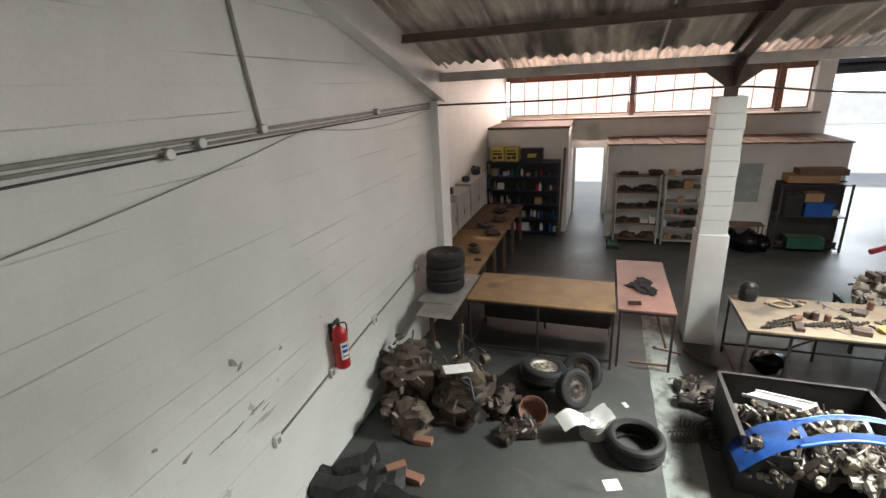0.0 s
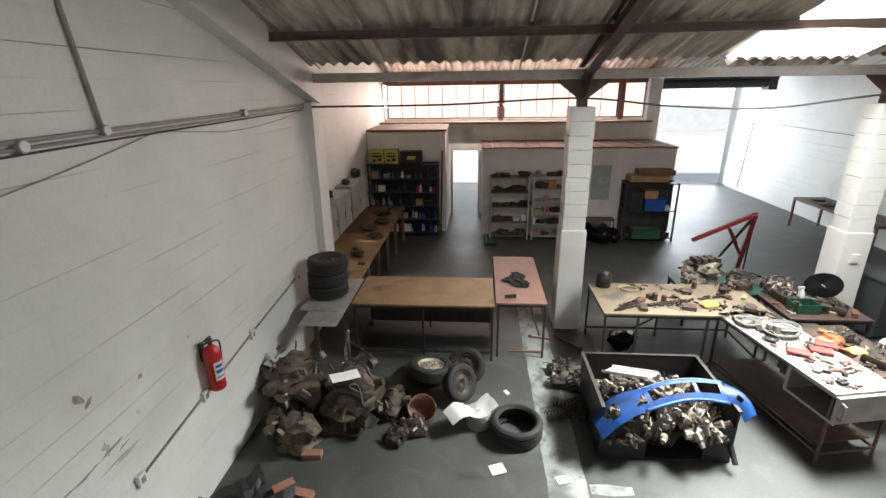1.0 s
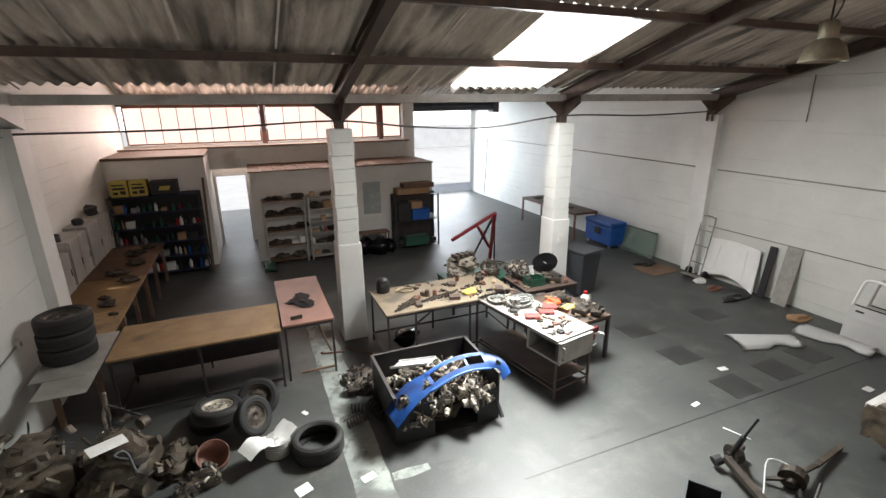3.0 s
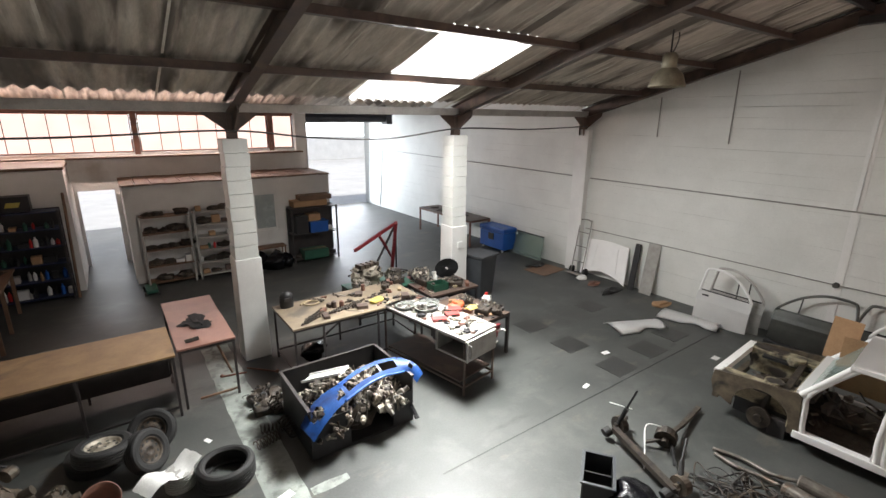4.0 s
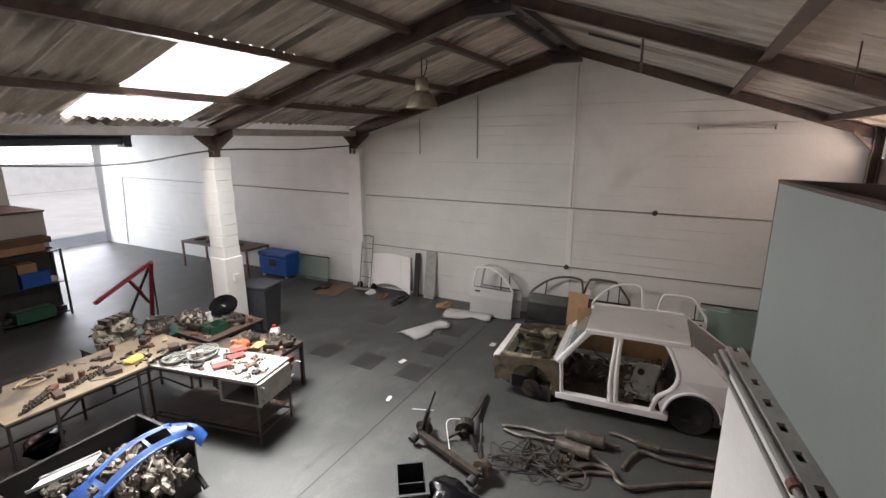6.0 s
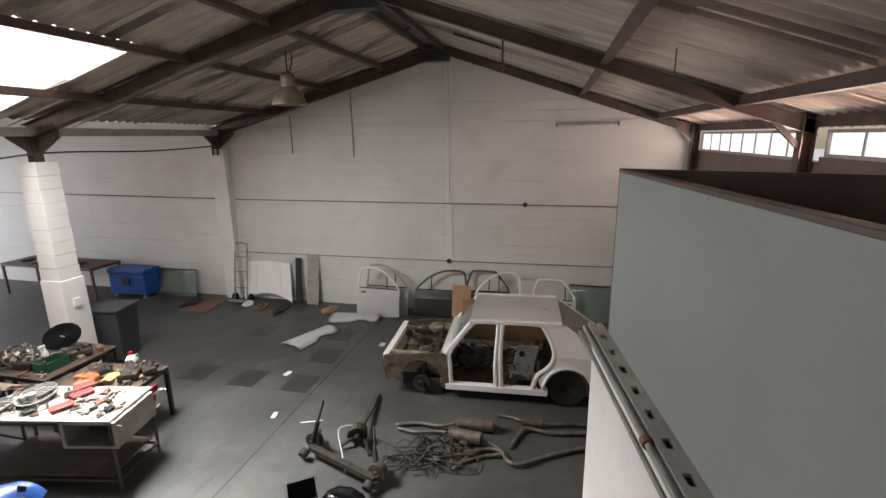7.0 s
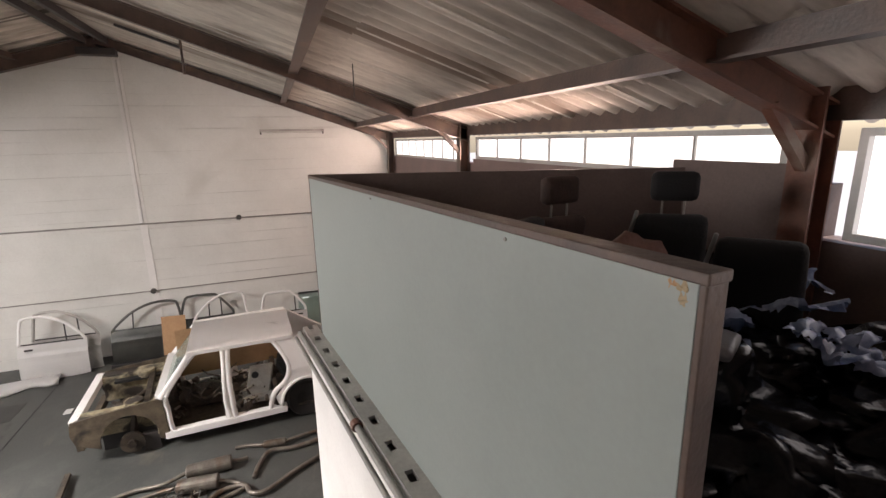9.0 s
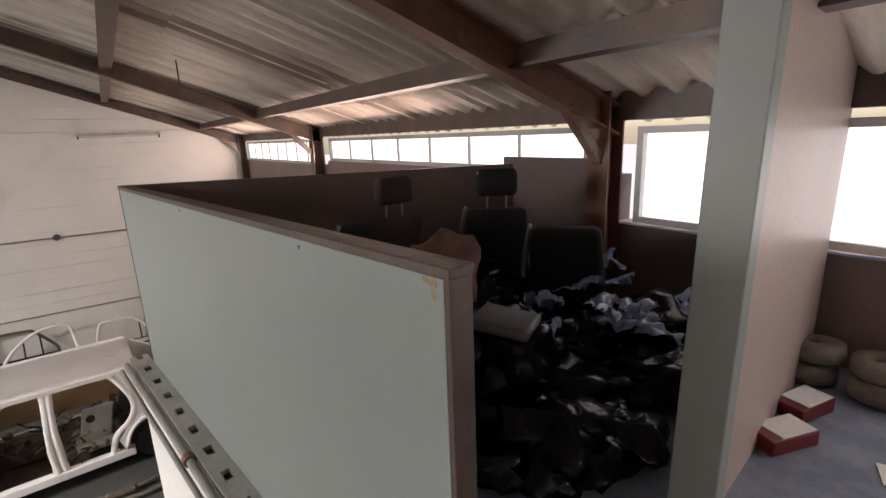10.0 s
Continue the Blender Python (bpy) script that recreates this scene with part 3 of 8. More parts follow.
# ---------- far bay: offices, clerestory, open door ----------
def glazed_wall(name, x0, x1, y, z0, z1, n, pane, frame_mat, label, fw=0.035, depth=0.06):
    base = tagged(new(name), label, "window", kind="structure")
    bm = B()
    box(bm, x0, x1, y - depth / 2, y + depth / 2, z0, z0 + fw)
    box(bm, x0, x1, y - depth / 2, y + depth / 2, z1 - fw, z1)
    box(bm, x0, x0 + fw, y - depth / 2, y + depth / 2, z0 + fw, z1 - fw)
    box(bm, x1 - fw, x1, y - depth / 2, y + depth / 2, z0 + fw, z1 - fw)
    part("window_frame", bm, frame_mat, base)
    w = (x1 - x0 - 2 * fw) / n
    for i in range(n):
        a = x0 + fw + i * w
        bm = B()
        box(bm, a + 0.008, a + w - 0.008, y - 0.004, y + 0.004, z0 + fw, z1 - fw)
        part("pane", bm, pane, base)
        if i:
            bm = B()
            box(bm, a - 0.009, a + 0.009, y - 0.02, y + 0.02, z0 + fw, z1 - fw)
            part("glazing_bar", bm, frame_mat, base)
    return base


OFF1_Y, OFF2_Y, DOOR_Y = 13.35, 13.1, 15.5
# clerestory
glazed_wall("window_1", LEFT2 + 0.1, 3.28, FAR_Y, 2.96, 4.0, 8, "pane", "rust", "high red steel framed window with milky panes")
glazed_wall("window_2", 3.44, 6.95, FAR_Y, 2.96, 4.0, 7, "pane", "rust", "high red steel framed window with milky panes")
glazed_wall("window_3", 7.1, 7.75, FAR_Y, 2.96, 4.0, 1, "pane", "rust", "narrow red steel framed window beside the pillar")
for x in (3.36, 7.03):
    slab("window_post", [(x - 0.07, x + 0.07, FAR_Y - 0.1, FAR_Y + 0.06, 2.9, 4.15)], "rust", "red rusty steel post between the high windows", "post")
slab("window_header", [(LEFT2, 8.2, FAR_Y - 0.05, FAR_Y + 0.1, 4.0, 4.4)], "rust", "red steel header over the high windows", "beam")
slab("wall_far_low", [(LEFT2, 7.75, FAR_Y - 0.06, FAR_Y + 0.2, 0, 1.0), (LEFT2, 1.7, FAR_Y - 0.06, FAR_Y + 0.2, 1.0, 2.95), (2.75, 7.75, FAR_Y - 0.06, FAR_Y + 0.2, 1.0, 2.95), (1.7, 2.75, FAR_Y - 0.06, FAR_Y + 0.2, 2.05, 2.95)][1:] + [(LEFT2, 1.7, FAR_Y - 0.06, FAR_Y + 0.2, 0, 1.0), (2.75, 7.75, FAR_Y - 0.06, FAR_Y + 0.2, 0, 1.0)], "plaster", "white plastered wall below the high windows")
# first office block with timber roof edge
slab("office_wall_1", [(LEFT2, 1.78, OFF1_Y, OFF1_Y + 0.12, 0, 2.78), (1.66, 1.78, OFF1_Y + 0.12, FAR_Y - 0.06, 0, 2.78)], "plaster", "white plastered front wall of the small office")
slab("office_roof_1", [(LEFT2, 1.8, OFF1_Y - 0.02, FAR_Y - 0.07, 2.79, 2.85)], "wood", "brown timber board roof on the office", "roof")
slab("passage_wall", [(1.78, 1.86, DOOR_Y, DOOR_Y + 0.1, 0, 2.8), (2.66, 2.78, DOOR_Y, DOOR_Y + 0.1, 0, 2.8), (1.86, 2.66, DOOR_Y, DOOR_Y + 0.1, 2.02, 2.8)], "plaster", "white wall with the open back doorway")
slab("office_wall_2", [(2.78, 5.62, OFF2_Y, OFF2_Y + 0.12, 0, 2.36), (6.22, 7.75, OFF2_Y, OFF2_Y + 0.12, 0, 2.36), (5.62, 6.22, OFF2_Y, OFF2_Y + 0.12, 0, 0.95), (5.62, 6.22, OFF2_Y, OFF2_Y + 0.12, 1.97, 2.36), (2.78, 2.9, OFF2_Y + 0.12, FAR_Y - 0.06, 0, 2.36), (7.63, 7.75, OFF2_Y + 0.12, FAR_Y - 0.06, 0, 2.36)], "plaster", "white plastered office front with a small window")
base = tagged(new("office_roof_2"), "brown timber plank roof laid on the office", "roof", kind="structure")
for k in range(16):
    bm = B()
    x = 2.74 + k * 0.315
    box(bm, x + 0.006, x + 0.306, OFF2_Y - 0.04, OFF2_Y + 1.75, 2.365 + 0.006 * (k % 3), 2.4 + 0.006 * (k % 3))
    part("plank", bm, "wood", base)
slab("office_upper_wall", [(1.78, 7.6, OFF2_Y + 1.76, OFF2_Y + 1.86, 2.3, 2.88)], "plaster", "white parapet wall behind the office roof")
slab("parapet_cap", [(-0.3, 7.65, OFF2_Y + 1.7, OFF2_Y + 1.92, 2.885, 2.93)], "wood", "brown timber cap on the parapet", "trim")
g = tagged(new("window_4"), "small pale obscured office window in a white frame", "window", kind="structure")
bm = B()
box(bm, 5.62, 6.22, OFF2_Y + 0.02, OFF2_Y + 0.08, 0.95, 1.0), box(bm, 5.62, 6.22, OFF2_Y + 0.02, OFF2_Y + 0.08, 1.92, 1.97), box(bm, 5.62, 5.67, OFF2_Y + 0.02, OFF2_Y + 0.08, 1, 1.92), box(bm, 6.17, 6.22, OFF2_Y + 0.02, OFF2_Y + 0.08, 1, 1.92)
part("window_frame", bm, "plaster", g)
bm = B()
box(bm, 5.67, 6.17, OFF2_Y + 0.045, OFF2_Y + 0.055, 1.0, 1.92)
part("pane", bm, mat("obscured_pane", (0.40, 0.45, 0.45), (0.34, 0.38, 0.38), 0.25, scale=3, bump=0.1), g)
# corner pillar by the yard
slab("pillar_far", [(7.78, 8.16, FAR_Y - 0.2, FAR_Y + 0.2, 0, 4.12)], "plaster", "white pillar at the corner of the office", "pillar", 0.01)
# lintel and rolled-up shutter over the open door
slab("door_lintel", [(7.6, GABLE, YARD_Y - 0.25, YARD_Y, 3.75, 5.0)], "plaster", "white lintel over the wide open door")
bm = B()
rod(bm, (7.6, 17.0, 3.9), (11.9, 17.0, 3.93), 0.16, 14)
box(bm, 7.5, 12.0, 16.75, 17.3, 4.04, 4.3)
box(bm, 11.75, 12.0, 16.8, 17.2, 3.7, 4.04)
single("roller_shutter", bm, "steel_dark", "dark rolled-up steel shutter hanging under the roof", "shutter", "structure")
slab("roof_yard", [(7.6, GABLE + 0.2, FAR_Y, YARD_Y + 0.2, 4.9, 5.0)], "roof_lit", "sheet roof over the open door bay", "roof")
# yard beyond
slab("yard_wall", [(-30, 45, 44, 44.3, 0, 2.2)], "plaster", "pale boundary wall across the bright yard", "wall")
# glowing board added to stand for the overexposed sky
bm = B()
box(bm, -70, 80, 70, 70.5, 0, 26)
ob = single("backdrop", bm, glow("backdrop_glow", (0.95, 0.98, 1.0), 5.0), "glowing board standing for the overexposed sky beyond the yard", "backdrop", "structure")

# ---------- window side and mezzanine ----------
glazed_wall("window_5", GABLE - 4.1, GABLE - 0.35, WIN_Y, 3.6, 3.93, 8, "pane_white", "gutter", "long low strip window with bright panes")
glazed_wall("window_6", 4.36, 8.2, WIN_Y, 3.66, 3.93, 7, "pane_white", "gutter", "long low strip window with bright panes")
glazed_wall("window_7", 2.3, 4.06, WIN_Y, 3.42, 3.92, 3, "pane_white", "plaster", "wide bright window with white frame")
glazed_wall("window_8", 0.2, 2.2, WIN_Y, 3.42, 3.92, 3, "pane_white", "plaster", "wide bright window with white frame")
slab("wall_south", [(LEFT, GABLE, WIN_Y - 0.16, WIN_Y + 0.02, 0, 3.4), (4.2, GABLE, WIN_Y - 0.16, WIN_Y + 0.02, 3.4, 3.6), (4.2, 8.3, WIN_Y - 0.16, WIN_Y + 0.02, 3.6, 3.66), (4.27, 5.05, WIN_Y + 0.02, WIN_Y + 0.05, 2.95, 3.755)], "panel_in", "brownish wall below the strip windows")
slab("window_head", [(LEFT, GABLE, WIN_Y - 0.1, WIN_Y + 0.05, 3.955, 4.1)], "steel", "brown steel beam over the strip windows", "beam")
for x in (GABLE - 0.2, COL_X[1], COL_X[0]):
    bm = B()
    ibeam(bm, (x, WIN_Y + 0.1, 2.6), (x, WIN_Y + 0.1, 4.1), 0.13, 0.13, 0.012, up=(0, 1, 0))
    bar(bm, (x, WIN_Y + 0.12, 3.72), (x, WIN_Y + 0.42, 4.02), 0.05, 0.05)
    single("window_column", bm, "rust" if x < 5 else "steel", "rusty steel column between the strip windows", "post", "structure")

PA, PB, PC = Vector((3.2, -0.545, 0)), Vector((5.76, -0.17, 0)), Vector((4.97, WIN_Y + 0.05, 0))


def along(a, b, z0, z1, t, side=1):
    """Pose and length of an upright board from a to b."""
    d = b - a
    return Matrix.Translation((a.x, a.y, 0)) @ Matrix.Rotation(math.atan2(d.y, d.x), 4, "Z"), d.length


m, L = along(PA, PB, 0, 0, 0)
base = tagged(new("partition_front"), "pale green painted partition board edging the mezzanine", "partition", kind="structure")
base.matrix_world = m
bm = B()
box(bm, 0.012, L, -0.02, 0.006, 2.66, 3.69, bev=0.002)
part("board", bm, "panel", base)
bm = B()
box(bm, -0.005, L, -0.05, 0.009, 3.69, 3.71, bev=0.003)
part("top_rail", bm, "steel", base, "brown steel angle along the top")
bm = B()
box(bm, 0.0, 0.03, -0.05, 0.004, 2.66, 3.69, bev=0.003)
part("end_post", bm, "steel", base, "brown timber post at the board's end")
for u, z in ((0.5, 3.672), (1.45, 3.675), (0.06, 3.2)):
    bm = B()
    rod(bm, (u, 0.004, z), (u, 0.009, z), 0.005, 8)
    part("screw", bm, "conduit", base)
# broken corner of the board with bare filling
for k, (u, z, r) in enumerate(((0.036, 3.674, 0.013), (0.034, 3.655, 0.01), (0.055, 3.68, 0.009))):
    bm = B()
    lump(bm, r, Matrix.Translation((u, 0.004, z)) @ Matrix.Diagonal((1, 0.25, 1.2, 1)), 0.6, 3, 60 + k)
    part("broken_edge", bm, "foam" if k < 2 else "cardboard", base, "torn yellow filling at the board's corner")
m2, L2 = along(PB, PC, 0, 0, 0)
base = tagged(new("partition_back"), "brown hardboard partition closing the store", "partition", kind="structure")
base.matrix_world = m2
bm = B()
box(bm, 0, L2, -0.02, 0.02, 2.66, 3.71)
part("board", bm, "panel_in", base)
# ledge: slotted angle and conduit along the mezzanine edge, wall below
base = tagged(new("mezzanine_edge"), "rusty slotted steel channel along the mezzanine edge", "channel", kind="structure")
base.matrix_world = m
bm = B()
n = 14
for k in range(n):
    a, b2 = -0.2 + (L + 0.35) * k / n, -0.2 + (L + 0.35) * (k + 1) / n
    box(bm, a, b2 - 0.07, 0.005, 0.1, 2.64, 2.66)
    box(bm, b2 - 0.07, b2, 0.005, 0.035, 2.64, 2.66)
    box(bm, b2 - 0.07, b2, 0.07, 0.1, 2.64, 2.66)
box(bm, -0.2, L + 0.15, 0.085, 0.1, 2.6, 2.64)
box(bm, -0.2, L + 0.15, 0.0, 0.1, 2.6, 2.606)
part("slotted_channel", bm, "gutter", base)
bm = B()
rod(bm, (-0.2, 0.125, 2.635), (L + 0.12, 0.125, 2.635), 0.016, 10)
part("conduit_pipe", bm, "conduit", base)
bm = B()
rod(bm, (-0.2, 0.155, 2.605), (L + 0.12, 0.155, 2.605), 0.012, 10)
part("thin_conduit", bm, "conduit", base)
bm = B()
rod(bm, (1.46, 0.125, 2.635), (1.5, 0.125, 2.635), 0.026, 10)
part("coupling", bm, "rust", base)
bm = B()
box(bm, -0.3, L + 0.02, -0.1, 0.09, 0, 2.6)
part("wall_below", bm, "plaster", base)
bm = B()
v = []
for x, y in ((0.02, WIN_Y + 0.02), (5.0, WIN_Y + 0.02), (5.72, -0.22), (3.2, -0.6), (3.0, -0.6), (3.0, 0.2), (0.02, 0.2)):
    v.append((x, y))
plate(bm, v, 0.18, Matrix.Translation((0, 0, MEZZ - 0.18)))
single("mezzanine_floor", bm, "carpet", "blue-grey carpeted mezzanine floor", "floor", "structure")
# tall partition between store and landing
bm = B()
m3, L3 = along(Vector((3.1, -1.22, 0)), Vector((3.25, WIN_Y + 0.04, 0)), 0, 0, 0)
box(bm, 0, 0.07, -0.055, 0.055, MEZZ, 5.3, bev=0.004)
base = tagged(new("partition_side"), "tall pinkish partition board with a grey edge post", "partition", kind="structure")
base.matrix_world = m3 @ Matrix.Translation((0, 0, 3.5)) @ Matrix.Rotation(radians(3), 4, "Y") @ Matrix.Translation((0, 0, -3.5))
part("edge_post", bm, "panel", base, "grey painted edge post")
bm = B()
box(bm, 0.07, L3, -0.045, -0.01, MEZZ, 4.25)
part("board", bm, mat("pinkish_board", (0.50, 0.40, 0.36), (0.43, 0.34, 0.31), 0.4, scale=1.2, bump=0.05), base)

# ---------- services on the walls ----------
def wall_pipe(name, pts, r, material, label, category="conduit", n=8):
    bm = B()
    tube(bm, pts, r, n)
    return single(name, bm, material, label, category, smooth=True)


wall_pipe("conduit", [(0.02, WIN_Y + 0.1, 3.6), (0.02, 7.8, 3.69)], 0.016, "conduit", "grey painted conduit running high along the block wall")
wall_pipe("conduit", [(0.02, WIN_Y + 0.1, 3.555), (0.02, 7.8, 3.65)], 0.012, "conduit", "thin grey conduit running high along the block wall")
wall_pipe("cable", curve_pts([(0.015, -2, 3.50), (0.015, 1, 3.53), (0.03, 3.2, 3.575), (0.02, 5.5, 3.6), (0.02, 7.8, 3.62)]), 0.008, "cable", "dark cable strapped below the wall conduit", "cable")
wall_pipe("cable", curve_pts([(0.015, -1, 3.1), (0.015, 1.5, 3.2), (0.02, 3.2, 3.4), (0.02, 4.4, 3.6)]), 0.005, "conduit", "loose grey cable sagging on the white wall", "cable")
wall_pipe("cable", curve_pts([(0.02, 4.4, 3.6), (0.03, 5.6, 3.5), (0.03, 6.8, 3.53), (0.05, 7.8, 3.63)]), 0.004, "conduit", "thin grey cable sagging on the white wall", "cable")
wall_pipe("conduit", [(0.02, 3.82, 3.66), (0.02, 3.72, 4.4), (0.02, 3.62, 5.3)], 0.017, "conduit", "grey conduit rising up the block wall")
for y, z in ((3.82, 3.655), (3.17, 3.62), (2.9, 3.58), (5.9, 3.67)):
    b = thing("junction_box", (0.02, y, z), "small round grey conduit junction box on the wall", "junction box", "conduit boxes")
    bm = B()
    rod(bm, (-0.02, 0, 0), (0.035, 0, 0), 0.04, 12)
    part("body", bm, "conduit", b)
    bm = B()
    rod(bm, (0.035, 0, 0), (0.041, 0, 0), 0.033, 12)
    part("lid", bm, "plaster", b)
wall_pipe("conduit", [(0.012, 3.35, 0.98), (0.012, 5.3, 1.17), (0.012, 6.75, 1.28)], 0.012, "conduit", "thin grey conduit low on the white wall")
for y, z in ((3.33, 0.98), (4.28, 1.07), (5.32, 1.17), (6.8, 1.29)):
    b = thing("socket_box", (0, y, z), "white surface socket box on the block wall", "socket", "wall sockets")
    bm = B()
    box(bm, 0, 0.045, -0.04, 0.04, -0.055, 0.055, bev=0.008)
    part("body", bm, "plaster", b)
    bm = B()
    box(bm, 0.045, 0.05, -0.022, 0.022, -0.03, 0.03, bev=0.002)
    part("cover", bm, "conduit", b)
# scuffs on the wall
for y, z, w, h in ((3.15, 1.45, 0.05, 0.08), (3.3, 1.28, 0.28, 0.03), (2.75, 0.95, 0.07, 0.05), (3.5, 1.5, 0.03, 0.03), (4.25, 1.75, 0.03, 0.02)):
    bm = B()
    k = 9
    plate(bm, [(w * math.cos(6.283 * i / k) * (0.6 + 0.4 * math.sin(i * 2.7 + y)), h * math.sin(6.283 * i / k) * (0.6 + 0.4 * math.cos(i * 1.9))) for i in range(k)], 0.002, Matrix.Translation((0.001, y, z)) @ Matrix.Rotation(radians(90), 4, "Z") @ Matrix.Rotation(radians(90), 4, "X"))
    single("wall_chip", bm, "joint", "chipped paint spot on the white wall", "paint chip", "structure")

# fire extinguisher
fe = thing("fire_extinguisher", (0.11, 4.38, 1.1), "red fire extinguisher with white and blue label hung on the wall", "extinguisher")
bm = B()
lathe(bm, [(0.001, 0), (0.07, 0.0), (0.08, 0.015), (0.08, 0.4), (0.07, 0.44), (0.035, 0.475), (0.022, 0.49), (0.001, 0.49)], 20)
part("cylinder", bm, "red", fe, smooth=True)
bm = B()
rod(bm, (0, 0, 0.485), (0, 0, 0.53), 0.02, 10)
box(bm, -0.012, 0.012, -0.09, 0.03, 0.53, 0.545, bev=0.003)
box(bm, -0.012, 0.012, -0.085, 0.02, 0.56, 0.572, bev=0.003)
part("valve", bm, "steel_dark", fe, "black and steel valve with lever")
bm = B()
tube(bm, curve_pts([(0, 0.02, 0.51), (0.03, 0.1, 0.47), (0.02, 0.11, 0.3), (0.01, 0.1, 0.12)]), 0.009, 8)
part("hose", bm, "black", fe, smooth=True)
lab = B()
for k in range(7):
    a0, a1 = radians(-35 + k * 10 - 25), radians(-25 + k * 10 - 25)
    q = [lab.verts.new((0.0815 * math.cos(a), 0.0815 * math.sin(a), z)) for a, z in ((a0, 0.12), (a1, 0.12), (a1, 0.32), (a0, 0.32))]
    lab.faces.new(q)
lp = part("label_plate", lab, "paper", fe, "white printed label")
for z, hh, mt in ((0.26, 0.03, "blue_box"), (0.2, 0.035, "blue_box"), (0.15, 0.012, "black")):
    lab = B()
    for k in range(5):
        a0, a1 = radians(-50 + k * 10), radians(-40 + k * 10)
        lab.faces.new([lab.verts.new((0.0825 * math.cos(a), 0.0825 * math.sin(a), q)) for a, q in ((a0, z), (a1, z), (a1, z + hh), (a0, z + hh))])
    part("print_bar", lab, mt, lp)
bm = B()
box(bm, -0.11, -0.08, -0.02, 0.02, 0.3, 0.5)
part("wall_bracket", bm, "steel_dark", fe)

# long black cable from the wall over the pillars to the gable
wall_pipe("cable", curve_pts([(0.16, 7.78, 3.66), (2.2, 7.78, 3.67), (4.1, 7.76, 3.74), (5.4, 7.76, 3.62), (6.8, 7.76, 3.58), (8.4, 7.76, 3.75), (10.4, 7.78, 3.72), (12.4, 7.8, 3.78)]), 0.014, "cable", "long black cable slung between the pillar heads", "cable")
# gable wall conduits
gx = GABLE - 0.02
wall_pipe("conduit", [(gx, 18.8, 2.60), (gx, 8.2, 2.51)], 0.014, "conduit", "grey conduit along the side wall")
wall_pipe("conduit", [(gx, 18.8, 2.62), (gx, 19.1, 0.1)], 0.014, "conduit", "grey conduit dropping down the side wall")
wall_pipe("conduit", [(gx, 7.7, 2.50), (gx, WIN_Y, 2.49)], 0.014, "conduit", "grey conduit along the gable wall")
wall_pipe("conduit", [(gx, 7.7, 1.19), (gx, 2.4, 1.20), (gx, WIN_Y, 1.24)], 0.01, "conduit", "thin grey conduit low on the gable wall")
for y, z in ((0.75, 2.5), (2.4, 1.2)):
    bm = B()
    rod(bm, (gx + 0.02, y, z), (gx - 0.04, y, z), 0.05, 12)
    single("junction_box", bm, "cable", "small dark junction box on the gable conduit", "junction box")
for y, za, zb in ((6.05, 4.42, 3.58), (4.55, 4.86, 3.5), (2.38, 5.35, 2.51)):
    wall_pipe("conduit", [(gx, y, za), (gx, y, zb)], 0.011, "plaster" if zb < 3 else "conduit", "thin painted drop conduit on the gable wall")


# chipped paint and scrapes on the block wall
rg = random.Random(77)
for y, z, w, h, tilt in ((3.05, 1.95, 0.07, 0.03, -50), (3.12, 1.88, 0.05, 0.022, 40), (3.6, 1.76, 0.03, 0.02, 10), (2.5, 1.52, 0.05, 0.025, 20), (2.3, 1.76, 0.03, 0.018, -30), (2.95, 1.4, 0.13, 0.014, 6), (3.2, 1.42, 0.12, 0.012, 4), (3.3, 1.36, 0.08, 0.01, 8), (2.75, 1.4, 0.1, 0.011, 3)):
    bm = B()
    n = 11
    ring = [(w * rg.uniform(0.6, 1.1) * math.cos(6.283 * i / n), h * rg.uniform(0.5, 1.2) * math.sin(6.283 * i / n)) for i in range(n)]
    bm.faces.new([bm.verts.new((0, a, b)) for a, b in ring])
    single("wall_scuff", bm, "scuff", "dark scrape in the white wall paint", "scuff", "structure", m=pose(0.004, y, z, tilt, 0, 0))


def fluorescent(m, L=1.2, hang=0.0):
    f = thing("fluorescent_lamp", m, "switched-off bare fluorescent tube fitting", "ceiling lamp", "tube lamps")
    bm = B()
    box(bm, -L / 2, L / 2, -0.03, 0.03, 0.0, 0.045, bev=0.004)
    part("body", bm, "gutter", f)
    bm = B()
    rod(bm, (-L / 2 + 0.03, 0, -0.03), (L / 2 - 0.03, 0, -0.03), 0.014, 8)
    part("tube", bm, "plaster", f)
    for s in (-1, 1):
        bm = B()
        box(bm, s * (L / 2 - 0.02) - 0.012, s * (L / 2 - 0.02) + 0.012, -0.018, 0.018, -0.05, 0.0)
        part("end_cap", bm, "steel_dark", f)
        if hang:
            bm = B()
            rod(bm, (s * L * 0.4, 0, 0.04), (s * L * 0.4, 0, hang), 0.004, 6)
            part("hanger", bm, "steel_dark", f)
    return f


fluorescent(pose(GABLE - 0.1, -0.4, 4.12, 0, 0, 90), 1.2)
# dark slotted channel and hanger under the south slope
bm = B()
bar(bm, (10.3, 1.78, roof_z(1.78) - 0.03), (10.3, 1.06, roof_z(1.06) - 0.03), 0.09, 0.03)
single("cable_tray", bm, "steel_dark", "short dark steel tray fixed under the roof sheets", "cable tray")
wall_pipe("hanger_rod", [(9.64, 0.96, roof_z(0.96)), (9.64, 0.96, roof_z(0.96) - 0.42)], 0.016, "steel", "steel hanger rod under the roof", "hanger", 6)
wall_pipe("hanger_rod", [(7.3, -0.75, roof_z(-0.75)), (7.3, -0.75, roof_z(-0.75) - 0.3)], 0.006, "cable", "thin wire hanger under the roof", "hanger", 6)
fluorescent(pose(4.0, 3.4, 4.98, 0, 0, 0), 1.3, 0.3)

